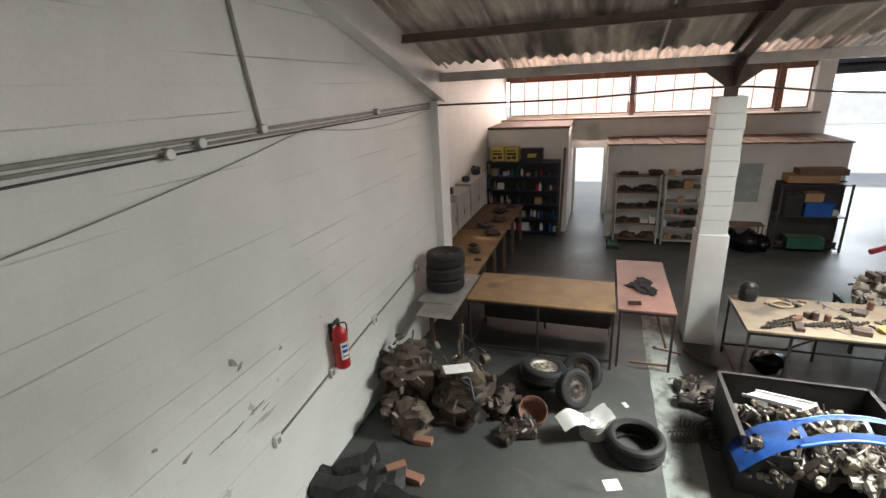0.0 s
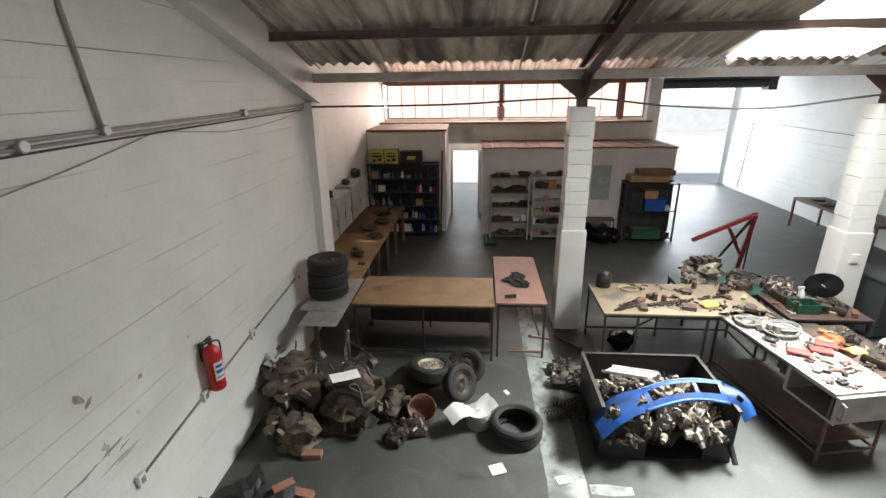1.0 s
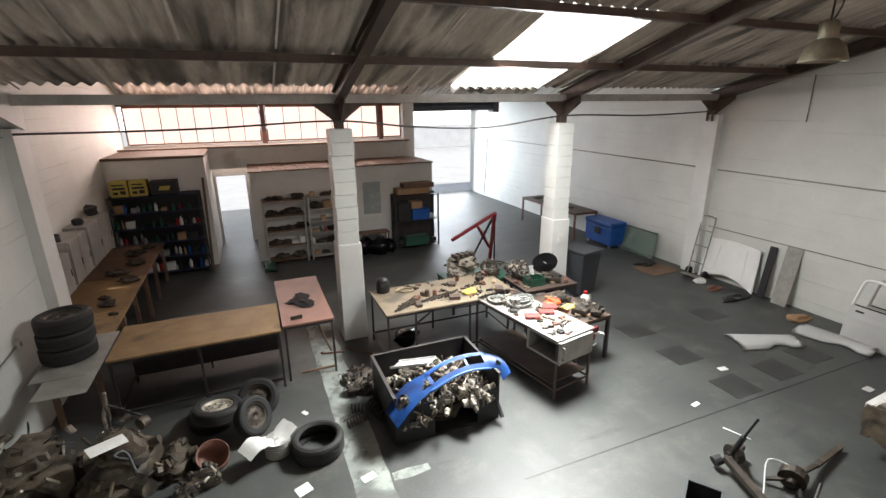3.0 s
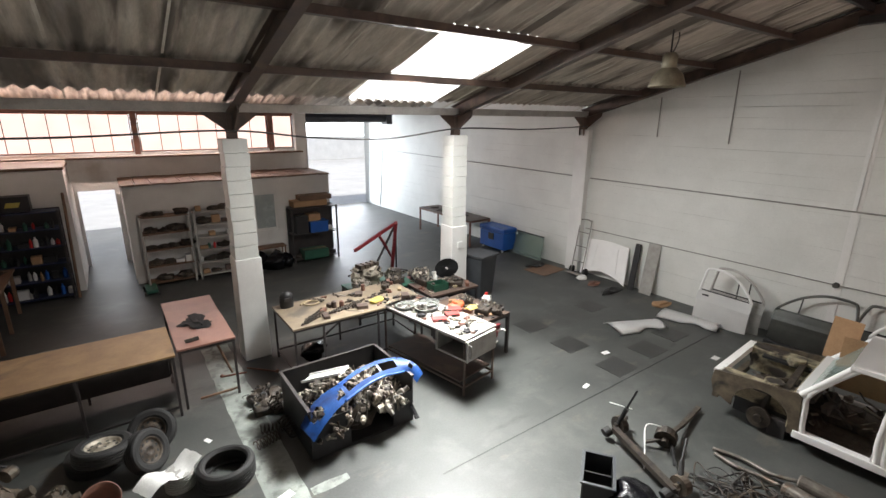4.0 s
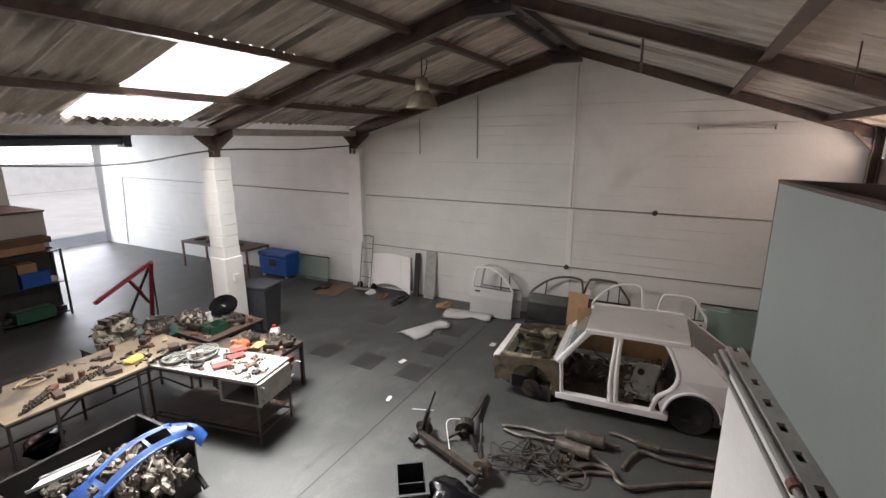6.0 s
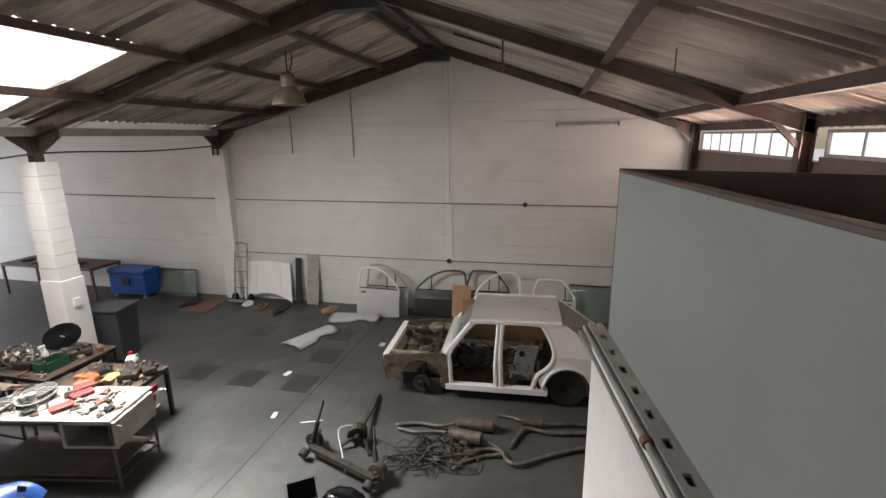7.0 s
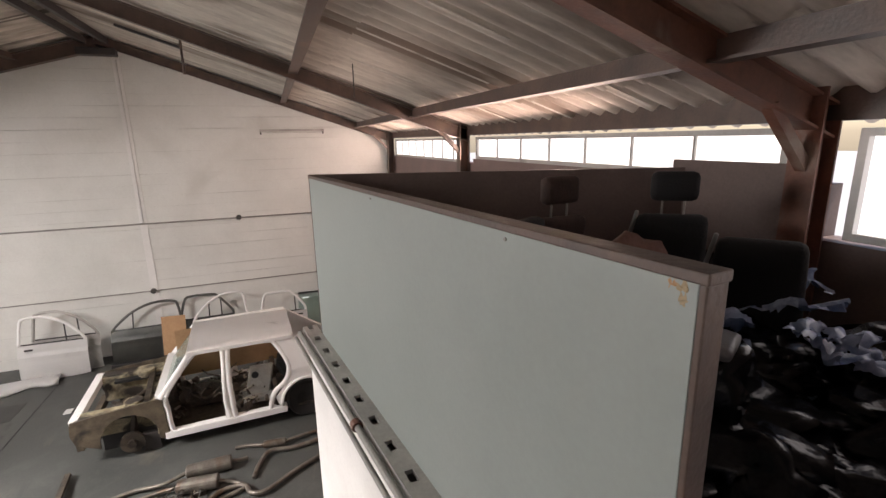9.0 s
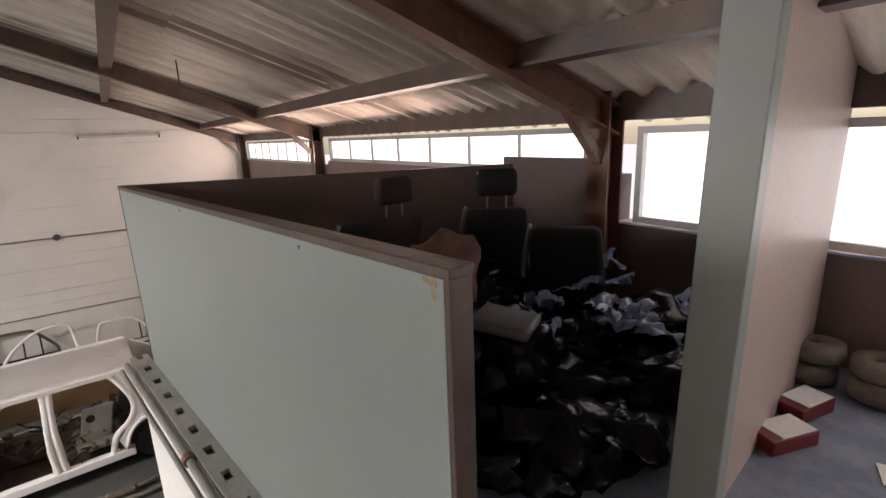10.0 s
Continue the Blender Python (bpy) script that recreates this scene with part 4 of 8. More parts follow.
# high bay lamp
hb = thing("high_bay_lamp", pose(9.6, 4.25, 4.42) @ Matrix.Scale(1.2, 4), "grey metal high bay lamp hanging from the rafters", "lamp")
bm = B()
lathe(bm, [(0.21, 0), (0.22, 0.0), (0.215, 0.02), (0.175, 0.14), (0.1, 0.22), (0.09, 0.22), (0.165, 0.13), (0.21, 0.0)], 24)
part("shade", bm, "lamp_metal", hb, "dull yellowed metal bell shade", smooth=True)
bm = B()
lathe(bm, [(0.085, 0.22), (0.09, 0.23), (0.09, 0.36), (0.06, 0.4), (0.001, 0.4)], 20)
part("gear_housing", bm, "lamp_metal", hb, smooth=True)
bm = B()
rod(bm, (0, 0, 0.4), (0, 0, 0.66), 0.01, 8)
part("stem", bm, "steel_dark", hb)
bm = B()
tube(bm, curve_pts([(0, 0, 0.4), (0.1, 0.02, 0.44), (0.14, 0.0, 0.56), (0.1, -0.02, 0.64)]), 0.008, 6)
part("cable", bm, "cable", hb, smooth=True)
bm = B()
lathe(bm, [(0.001, 0.03), (0.05, 0.04), (0.06, 0.1), (0.03, 0.16)], 14)
part("bulb", bm, "paper", hb, smooth=True)

# ---------- tables ----------
def frame_table(name, m, w, d, h, top, label, legs=((0, 0), (1, 0), (0, 1), (1, 1)), leg=0.032, low=0.14, leg_mat="steel_dark", t=0.03, brace=False, cat="table"):
    """A board on a welded steel frame; the origin is its front left corner on the floor."""
    b = thing(name, m, label, cat)
    bm = B()
    v = box(bm, 0, w, 0, d, h - t, h, bev=0.004)
    part("tabletop", bm, top, b)
    i = 0.03
    for u, q in legs:
        bm = B()
        x, y = i + u * (w - 2 * i), i + q * (d - 2 * i)
        box(bm, x - leg / 2, x + leg / 2, y - leg / 2, y + leg / 2, 0, h - t)
        part("leg", bm, leg_mat, b)
    for y in (i, d - i):
        bm = B()
        bar(bm, (i, y, h - t - 0.02), (w - i, y, h - t - 0.02), leg * 0.9, 0.038)
        part("apron_rail", bm, leg_mat, b)
        if low:
            bm = B()
            bar(bm, (i, y, low), (w - i, y, low), leg * 0.8, 0.03)
            part("stretcher", bm, leg_mat, b)
    for x in (i, w - i):
        bm = B()
        bar(bm, (x, i, h - t - 0.02), (x, d - i, h - t - 0.02), leg * 0.9, 0.038)
        part("apron_rail", bm, leg_mat, b)
        if low:
            bm = B()
            bar(bm, (x, i, low), (x, d - i, low), leg * 0.8, 0.03)
            part("stretcher", bm, leg_mat, b)
    if brace:
        bm = B()
        bar(bm, (w * 0.35, d - i, low), (w * 0.85, d - i, h - t), leg * 0.8, 0.03)
        part("brace", bm, leg_mat, b)
    return b


TH = 0.92
pt_ = frame_table("plywood_table", (0.84, 6.7, 0), 2.1, 1.06, TH, "plywood", "long worn plywood worktable on a dark steel frame", ((0, 0), (0.5, 0), (1, 0), (0, 1), (0.5, 1), (1, 1)))
# dark steel colour here, so that the space behind the legs looks dark
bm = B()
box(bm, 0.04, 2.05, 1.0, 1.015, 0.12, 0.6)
part("back_board", bm, "steel_dark", pt_, "dark board behind the legs")
pk = frame_table("pink_table", (2.97, 6.82, 0), 0.74, 1.98, TH, "pink", "faded pink topped table with a black oil stain", low=0.0)
bm = B()
bar(bm, (0.72, 0.5, 0.12), (0.5, 0.05, 0.86), 0.026, 0.026)
part("brace", bm, "wood", pk)
bm = B()
bar(bm, (0.2, 0.03, 0.1), (0.7, 0.03, 0.1), 0.026, 0.026)
part("stretcher", bm, "wood", pk)
bm = B()
lump(bm, 0.2, pose(3.33, 7.65, TH + 0.012, 0, 0, 8) @ Matrix.Diagonal((0.8, 1.15, 0.1, 1)), 0.75, 3, 5.5)
lump(bm, 0.09, pose(3.4, 7.5, TH + 0.01, 0, 0, 40) @ Matrix.Diagonal((1.2, 0.8, 0.16, 1)), 0.7, 3, 9.5)
single("black_rag", bm, "seat", "crumpled black oily rag on the pink table", "rag")
bm = B()
for s in (-0.03, 0.03):
    rod(bm, (3.1, 7.0 + s, TH + 0.02), (3.27, 7.03 + s, TH + 0.02), 0.016, 8)
single("metal_bar", bm, "grease", "short twin oily metal bar on the table", "metal part")

# bench along the far left wall
sb = thing("wall_bench", (0, 0, 0), "long brown timber bench along the wall on trestle legs", "workbench")
for k, (y0, y1) in enumerate(((6.72, 8.5), (8.5, 10.2), (10.2, 12.6))):
    bm = B()
    x0 = 0.02 if y0 < 7 else -0.3
    box(bm, 0.16 if k == 0 else x0, 0.74, y0 + 0.005, y1 - 0.005, 0.88, 0.918, bev=0.004)
    part("board", bm, "plywood" if k < 2 else "wood", sb)
for y in (6.85, 8.4, 9.3, 10.3, 11.3, 12.45):
    for x in (0.68, 0.2):
        bm = B()
        bar(bm, (x, y, 0), (x, y, 0.88), 0.06, 0.06, up=(0, 1, 0))
        part("leg", bm, "wood", sb)
for i, (x, y, s) in enumerate(((0.45, 8.75, 0.12), (0.3, 9.1, 0.08), (0.5, 9.9, 0.14), (0.25, 10.4, 0.16), (0.45, 11.0, 0.15), (0.3, 11.7, 0.18), (0.5, 12.2, 0.13), (0.6, 8.3, 0.06))):
    bm = B()
    lump(bm, s, Matrix.Translation((x, y, 0.915 + s * 0.34)) @ Matrix.Diagonal((1.2, 0.9, 0.42, 1)), 0.5, 2, i * 3.1)
    single("oily_part", bm, "grease", "dark greasy engine part lying on the wall bench", "engine part", group="parts on the wall bench")
# white sheets on the bench end
for x0, x1, y0, y1, z, r in ((0.3, 0.82, 5.98, 7.6, 0.922, 3), (0.16, 0.72, 6.4, 7.55, 0.934, 1)):
    bm = B()
    box(bm, x0, x1, y0, y1, z, z + 0.009, bev=0.001)
    single("white_sheet", bm, "white_board", "thin white board lying over the bench end", "board", group="white boards")


def tyre(name, m, R, r, w, label, rim=None, group=""):
    """A tyre with rounded shoulders and tread grooves, lying flat with its axis up; the origin is its centre."""
    t = thing(name, m, label, "tyre", group)
    bm = B()
    h = w / 2
    lathe(bm, [(r, -h * 0.75), (r + 0.02, -h * 0.95), (R * 0.86, -h), (R * 0.96, -h * 0.86), (R, -h * 0.62), (R, -h * 0.36), (R - 0.009, -h * 0.34), (R - 0.009, -h * 0.26), (R, -h * 0.24), (R, -h * 0.05), (R - 0.009, -h * 0.04), (R - 0.009, h * 0.04), (R, h * 0.05), (R, h * 0.24), (R - 0.009, h * 0.26), (R - 0.009, h * 0.34), (R, h * 0.36), (R, h * 0.62), (R * 0.96, h * 0.86), (R * 0.86, h), (r + 0.02, h * 0.95), (r, h * 0.75), (r * 1.02, h * 0.6), (R - 0.03, h * 0.55), (R - 0.03, -h * 0.55), (r * 1.02, -h * 0.6), (r, -h * 0.75)], 40)
    part("casing", bm, "rubber", t, smooth=False)
    if rim:
        bm = B()
        lathe(bm, [(r, h * 0.78), (r * 0.96, h * 0.8), (r * 0.9, h * 0.55), (r * 0.84, h * 0.4), (r * 0.55, h * 0.5), (r * 0.42, h * 0.62), (r * 0.22, h * 0.62), (r * 0.2, h * 0.5), (0.001, h * 0.5)], 32)
        lathe(bm, [(r * 0.9, h * 0.5), (r * 0.9, -h * 0.8), (r, -h * 0.8)], 32)
        rimo = part("rim", bm, rim, t, smooth=True)
        for k in range(4):
            bm = B()
            a = k * 1.5708 + 0.4
            rod(bm, (r * 0.32 * math.cos(a), r * 0.32 * math.sin(a), h * 0.6), (r * 0.32 * math.cos(a), r * 0.32 * math.sin(a), h * 0.68), 0.012, 6)
            part("wheel_nut", bm, "steel_dark", rimo)
        for k in range(10):
            bm = B()
            a = k * 0.6283
            rod(bm, (r * 0.7 * math.cos(a), r * 0.7 * math.sin(a), h * 0.44), (r * 0.7 * math.cos(a), r * 0.7 * math.sin(a), h * 0.475), 0.018, 8)
            part("vent_hole", bm, "black", rimo)
    return t


for k in range(3):
    tyre("tyre", pose(0.42 + 0.015 * k, 6.98 - 0.01 * k, 0.945 + 0.105 + 0.2 * k, 0, 0, k * 30), 0.3, 0.185, 0.2, "used black tyre in a stack on the bench", "grease" if k == 2 else None, "stacked tyres")
tyre("tyre", pose(3.17, 5.16, 0.115, 0, 0, 0), 0.305, 0.215, 0.23, "low-profile black tyre lying on the floor")
tyre("spare_wheel", pose(2.08, 5.93, 0.36, -8, 4, 0), 0.29, 0.175, 0.18, "road wheel with pale steel rim lying on others", "alloy", "old wheels")
tyre("spare_wheel", pose(1.98, 6.25, 0.1, 2, 0, 0), 0.3, 0.175, 0.19, "old road wheel lying flat on the floor", "grease", "old wheels")
tyre("spare_wheel", pose(2.47, 5.8, 0.25, 66, 0, 48), 0.25, 0.15, 0.16, "road wheel with dark steel rim leaning on another", "grease", "old wheels")
tyre("spare_wheel", pose(2.55, 6.2, 0.24, 52, 0, -10), 0.26, 0.155, 0.16, "worn wheel leaning behind the others", "grease", "old wheels")

# ---------- heaps of engine parts ----------
def greasy(name, m, size, seed, label, material="grease", category="engine part", group="", detail=10):
    """A casting: an uneven main case with flanges, bosses, ribs, studs and a shaft."""
    g = thing(name, m, label, category, group)
    if name == "gearbox":
        material = "dusty"
    rg = random.Random(seed)
    sx, sy, sz = size
    bm = B()
    if max(size) > 0.38:
        # bell housing: lobed flanges round a waisted, ribbed cone
        n = 36
        prof = ((0.82, 0.0), (1.0, 0.03), (1.0, 0.1), (0.8, 0.14), (0.72, 0.34), (0.92, 0.4), (0.94, 0.47), (0.7, 0.53), (0.56, 0.7), (0.6, 0.76), (0.44, 0.84), (0.3, 0.86), (0.28, 0.95), (0.02, 0.97))
        rings = []
        for k, (r, h) in enumerate(prof):
            lob = 0.13 if r > 0.9 else 0.05
            ring = []
            for i in range(n):
                a = 2 * math.pi * i / n
                q = r * (1 + lob * math.sin(5 * a + seed + k * 0.3) + 0.08 * math.sin(2 * a + seed * 2))
                q *= 1 + 0.18 * noise.noise(Vector((math.cos(a) * 1.6, math.sin(a) * 1.6, h * 2.2 + seed)))
                off = 0.1 * math.sin(seed) * h
                ring.append(bm.verts.new(((q * math.cos(a) + off) * sx / 2, (q * math.sin(a) - off) * sy / 2, sz * h)))
            rings.append(ring)
        for p, q in zip(rings, rings[1:]):
            for i in range(n):
                bm.faces.new((p[i], p[(i + 1) % n], q[(i + 1) % n], q[i]))
        bm.faces.new(rings[-1])
        bm.faces.new(list(reversed(rings[0])))
        for k in range(7):
            a = 0.9 * k + seed
            rb = B()
            bar(rb, (0.42 * sx * math.cos(a), 0.42 * sy * math.sin(a), sz * 0.12), (0.24 * sx * math.cos(a), 0.24 * sy * math.sin(a), sz * 0.78), 0.014, 0.05)
            part("rib", rb, material, g)
    else:
        box(bm, -sx / 2, sx / 2, -sy / 2, sy / 2, sz * 0.05, sz * 0.72, bev=min(size) * 0.14)
        for v in bm.verts:
            d = noise.noise_vector(v.co * 4 / max(size) + Vector((seed, 0, 0)))
            v.co += d * min(size) * 0.12
    lump(bm, min(size) * 0.48, Matrix.Translation((sx * 0.12, -sy * 0.05, sz * 0.62)) @ Matrix.Diagonal((1.25, 1.0, 0.8, 1)), 0.3, 2, seed)
    case = part("case", bm, material, g, smooth=True)
    case.data.set_sharp_from_angle(angle=radians(32))
    for k in range(3):
        bm = B()
        a = rg.uniform(0, 6.28)
        c = Vector((sx * 0.45 * math.cos(a), sy * 0.45 * math.sin(a), sz * rg.uniform(0.3, 0.8)))
        rod(bm, c, c + Vector((math.cos(a), math.sin(a), rg.uniform(-0.2, 0.5))) * min(size) * 0.28, min(size) * rg.uniform(0.12, 0.25), 12)
        part("flange", bm, material, g)
    bm = B()
    e = min(1, max(size) * 1.8)
    for k in range(detail):
        c = Vector((rg.uniform(-0.5, 0.5) * sx, rg.uniform(-0.5, 0.5) * sy, sz * rg.uniform(0.45, 0.95)))
        if k % 3:
            box(bm, -0.5, 0.5, -0.5, 0.5, -0.5, 0.5, Matrix.Translation(c) @ Euler((rg.uniform(0, 3), rg.uniform(0, 3), rg.uniform(0, 3))).to_matrix().to_4x4() @ Matrix.Diagonal((e * rg.uniform(0.06, 0.16), e * rg.uniform(0.04, 0.1), e * rg.uniform(0.02, 0.05), 1)))
        else:
            rod(bm, c, c + Vector((rg.uniform(-1, 1), rg.uniform(-1, 1), rg.uniform(0, 1))).normalized() * e * rg.uniform(0.06, 0.16), e * rg.uniform(0.012, 0.035), 10)
    tagged(part("bolt_cluster", bm, "alloy" if seed % 2 else material, g), kind="stuff")
    for k in range(3):
        bm = B()
        p, q = Vector((rg.uniform(-0.4, 0.4) * sx, rg.uniform(-0.4, 0.4) * sy, sz * 0.7)), min(1, max(size) * 1.6)
        tube(bm, curve_pts([p, p + q * Vector((rg.uniform(-0.1, 0.1), rg.uniform(-0.1, 0.1), 0.1)), p + q * Vector((rg.uniform(-0.25, 0.25), rg.uniform(-0.25, 0.25), 0.05)), p + q * Vector((rg.uniform(-0.3, 0.3), rg.uniform(-0.3, 0.3), -0.08))], 4), q * rg.uniform(0.008, 0.02), 6)
        part("hose", bm, "black", g, smooth=True)
    return g


greasy("gearbox", (0.42, 5.42, 0, 0, 0, 20), (0.68, 0.68, 0.54), 3, "greasy gearbox casting in a heap by the wall", group="gearbox heap")
greasy("gearbox", (0.36, 5.45, 0.42, 6, -5, 60), (0.66, 0.58, 0.4), 7, "dirty brown gearbox lying on top of the heap", group="gearbox heap")
greasy("gearbox", (0.62, 4.85, 0, 0, 0, -15), (0.5, 0.45, 0.42), 11, "black oily gearbox in the heap by the wall", group="gearbox heap")
greasy("gearbox", (1.15, 5.3, 0, 0, 0, 40), (0.72, 0.68, 0.52), 4, "greasy brown gearbox with bell housing on the floor", group="gearbox heap", detail=14)
greasy("gearbox", (1.2, 5.42, 0.38, 8, 8, -30), (0.6, 0.5, 0.32), 8, "brown gearbox half resting on another", group="gearbox heap")
greasy("gearbox", (1.0, 5.85, 0, 0, 0, 10), (0.5, 0.4, 0.4), 15, "black gearbox at the back of the heap", group="gearbox heap")
greasy("gearbox", (1.62, 5.45, 0, 0, 0, 75), (0.42, 0.36, 0.3), 6, "small oily gear housing beside the heap", group="gearbox heap")
greasy("engine_bracket", (1.95, 5.12, 0, 0, 0, 15), (0.28, 0.24, 0.18), 21, "dark engine bracket with bolts on the floor", group="gearbox heap", detail=16)
greasy("engine_bracket", (1.78, 4.98, 0, 0, 0, 65), (0.26, 0.2, 0.14), 24, "small oily bracket with bolts on the floor", group="gearbox heap", detail=16)
wall_pipe("gear_lever", curve_pts([(0.98, 5.85, 0.4), (0.95, 5.88, 0.62), (1.0, 5.86, 0.78), (1.02, 5.85, 0.95)]), 0.02, "alloy", "bent grey gear lever sticking up from the heap", "lever")
bm = B()
box(bm, -0.17, 0.17, -0.07, 0.07, 0, 0.004)
for v in bm.verts:
    v.co.z += 0.03 * v.co.x
single("paper_note", bm, "paper", "white paper sheet lying on a gearbox", "paper", m=pose(1.15, 5.18, 0.72, 14, 8, 35))
bm = B()
lathe(bm, [(0.17, 0), (0.175, 0.0), (0.175, 0.2), (0.165, 0.2), (0.16, 0.03), (0.06, 0.03), (0.001, 0.04)], 24)
single("brake_drum", bm, "rust", "rusty open brake drum on the floor", "brake drum", smooth=True, m=pose(2.0, 5.45, 0.03, 35, 10, 0))
bm = B()
for k in range(7):
    lathe(bm, [(0.12, k * 0.03), (0.15, k * 0.03 + 0.006), (0.15, k * 0.03 + 0.02), (0.12, k * 0.03 + 0.026)], 24)
lathe(bm, [(0.12, 0), (0.12, 0.2), (0.02, 0.2), (0.001, 0.2)], 24)
single("air_filter", bm, "gutter", "ribbed grey air filter drum on the floor", "filter", m=pose(2.72, 5.32, 0.0, 0, 0, 0))
bm = B()
n = 14
g = [[bm.verts.new((-0.3 + 0.6 * i / n, -0.14 + 0.28 * j / 6, 0.06 * math.sin(i * 0.5) + 0.025 * noise.noise(Vector((i * 0.7, j * 0.9, 2))) + 0.1 * (i / n))) for j in range(7)] for i in range(n + 1)]
for a, b in zip(g, g[1:]):
    for j in range(6):
        bm.faces.new((a[j], a[j + 1], b[j + 1], b[j]))
single("plastic_sheet", bm, "paper", "crumpled white plastic sheet over the filter drum", "plastic sheet", smooth=True, m=pose(2.62, 5.26, 0.2, 0, 6, 30))
bm = B()
box(bm, -0.11, 0.11, -0.05, 0.05, 0, 0.07, bev=0.006)
bk = single("brick", bm, "brick", "loose red clay brick on the floor", "brick", group="loose bricks", m=pose(0.86, 4.66, 0, 0, 0, 5))
copy_thing(bk, pose(0.95, 4.12, 0, 0, 0, -10))
copy_thing(bk, pose(0.72, 4.2, 0, 0, 0, 40))
# torn black bumper skins by the wall
for k, (m, L) in enumerate(((pose(0.42, 3.72, 0.02, 0, 0, 15), 1.1), (pose(0.95, 3.7, 0.0, 0, 0, -12), 1.0), (pose(0.3, 3.95, 0.0, 0, 0, 40), 0.7))):
    bm = B()
    n = 12
    g = []
    for i in range(n + 1):
        u = -L / 2 + L * i / n
        c = 0.18 * (abs(u) / L * 2) ** 3
        g.append([bm.verts.new((u, c + y + 0.05 * noise.noise(Vector((u * 7, y * 9, k))), max(0, z + 0.09 * noise.noise(Vector((u * 9, z * 7, k + 4))) - 0.1 * abs(u)))) for y, z in ((0, 0), (-0.06, 0.05), (-0.1, 0.1), (-0.03, 0.17), (0.1, 0.19), (0.12, 0.175), (-0.0, 0.15), (-0.07, 0.1), (-0.04, 0.05), (0.02, 0.01))])
    for a, b in zip(g, g[1:]):
        for j in range(10):
            bm.faces.new((a[j], a[(j + 1) % 10], b[(j + 1) % 10], b[j]))
    bm.faces.new(g[0])
    bm.faces.new(g[-1])
    single("bumper_cover", bm, "black", "broken black plastic bumper cover on the floor", "bumper", group="bumper covers", m=m)

# papers on the floor
for x, y, w, d, r in ((2.93, 4.6, 0.16, 0.14, 20), (3.62, 4.5, 0.16, 0.1, 15), (8.05, 4.02, 0.13, 0.06, 10), (9.2, 4.5, 0.14, 0.09, -10), (3.1, 5.95, 0.05, 0.1, 30), (10.6, 3.3, 0.14, 0.1, 0), (7.9, 5.9, 0.1, 0.03, 20)):
    bm = B()
    v = box(bm, -w / 2, w / 2, -d / 2, d / 2, 0.002, 0.006)
    for q in v:
        q.co.z += 0.006 * (q.co.x > 0)
    single("paper_scrap", bm, "paper", "white paper scrap lying on the grey floor", "paper", group="paper scraps", m=pose(x, y, 0.004, 0, 0, r))


def spring(name, a, b, R, turns, r, label):
    a, b = Vector(a), Vector(b)
    q = (b - a).to_track_quat("Z", "Y").to_matrix()
    pts = []
    k = turns * 12
    for i in range(k + 1):
        t = i / k
        pts.append(a + q @ Vector((R * math.cos(turns * 6.283 * t), R * math.sin(turns * 6.283 * t), (b - a).length * t)))
    bm = B()
    tube(bm, pts, r, 6)
    return single(name, bm, "grease", label, "spring", smooth=True, group="coil springs")


spring("coil_spring", (3.55, 5.42, 0.065), (3.85, 5.5, 0.065), 0.06, 7, 0.008, "loose coil spring lying on the floor")
spring("coil_spring", (3.68, 5.72, 0.065), (3.95, 5.62, 0.065), 0.06, 6, 0.008, "loose coil spring lying on the floor")
spring("coil_spring", (4.02, 5.35, 0.08), (3.98, 5.75, 0.09), 0.07, 6, 0.01, "dark coil spring against the scrap bin")
spring("coil_spring", (3.95, 5.75, 0.2), (3.92, 6.0, 0.26), 0.06, 5, 0.009, "dark coil spring on the strut heap")
for i, (x, y, s) in enumerate(((3.85, 6.15, 0.16), (4.0, 6.35, 0.18), (3.8, 6.45, 0.12), (4.1, 6.05, 0.14), (3.95, 6.6, 0.12), (4.25, 6.3, 0.12))):
    greasy("strut_part", (x, y, 0, 0, 0, i * 50), (s * 1.8, s * 1.3, s * 1.2), 31 + i, "oily suspension part heaped beside the bin", group="suspension heap", detail=9)
for a, b in (((4.3, 7.1, 0.03), (3.95, 7.5, 0.02)), ((3.55, 7.45, 0.02), (3.9, 7.35, 0.03))):
    bm = B()
    rod(bm, a, b, 0.014, 8)
    rod(bm, a, Vector(a) + Vector((0.02, 0.02, 0.0)), 0.028, 8)
    single("steel_rod", bm, "rust", "short rusty rod lying at the pillar foot", "rod")

# ---------- scrap bin ----------
BX0, BX1, BY0, BY1, BZ = 4.05, 5.45, 4.75, 5.93, 0.66
bn = thing("scrap_bin", (0, 0, 0), "black open-topped steel scrap bin full of parts", "scrap bin")
for nm, d in (("side_wall", (BX0, BX0 + 0.02, BY0 + 0.1, BY1, 0.03, BZ)), ("side_wall", (BX1 - 0.02, BX1, BY0 + 0.1, BY1, 0.03, BZ)), ("back_wall", (BX0, BX1, BY1 - 0.02, BY1, 0.03, BZ)), ("front_wall", (BX0 + 0.02, BX0 + 0.5, BY0 + 0.1, BY0 + 0.12, 0.03, 0.5)), ("front_wall", (BX1 - 0.3, BX1 - 0.02, BY0 + 0.1, BY0 + 0.12, 0.03, 0.46)), ("bottom", (BX0, BX1, BY0 + 0.1, BY1, 0.0, 0.03))):
    bm = B()
    box(bm, *d)
    part(nm, bm, "black", bn)
bm = B()
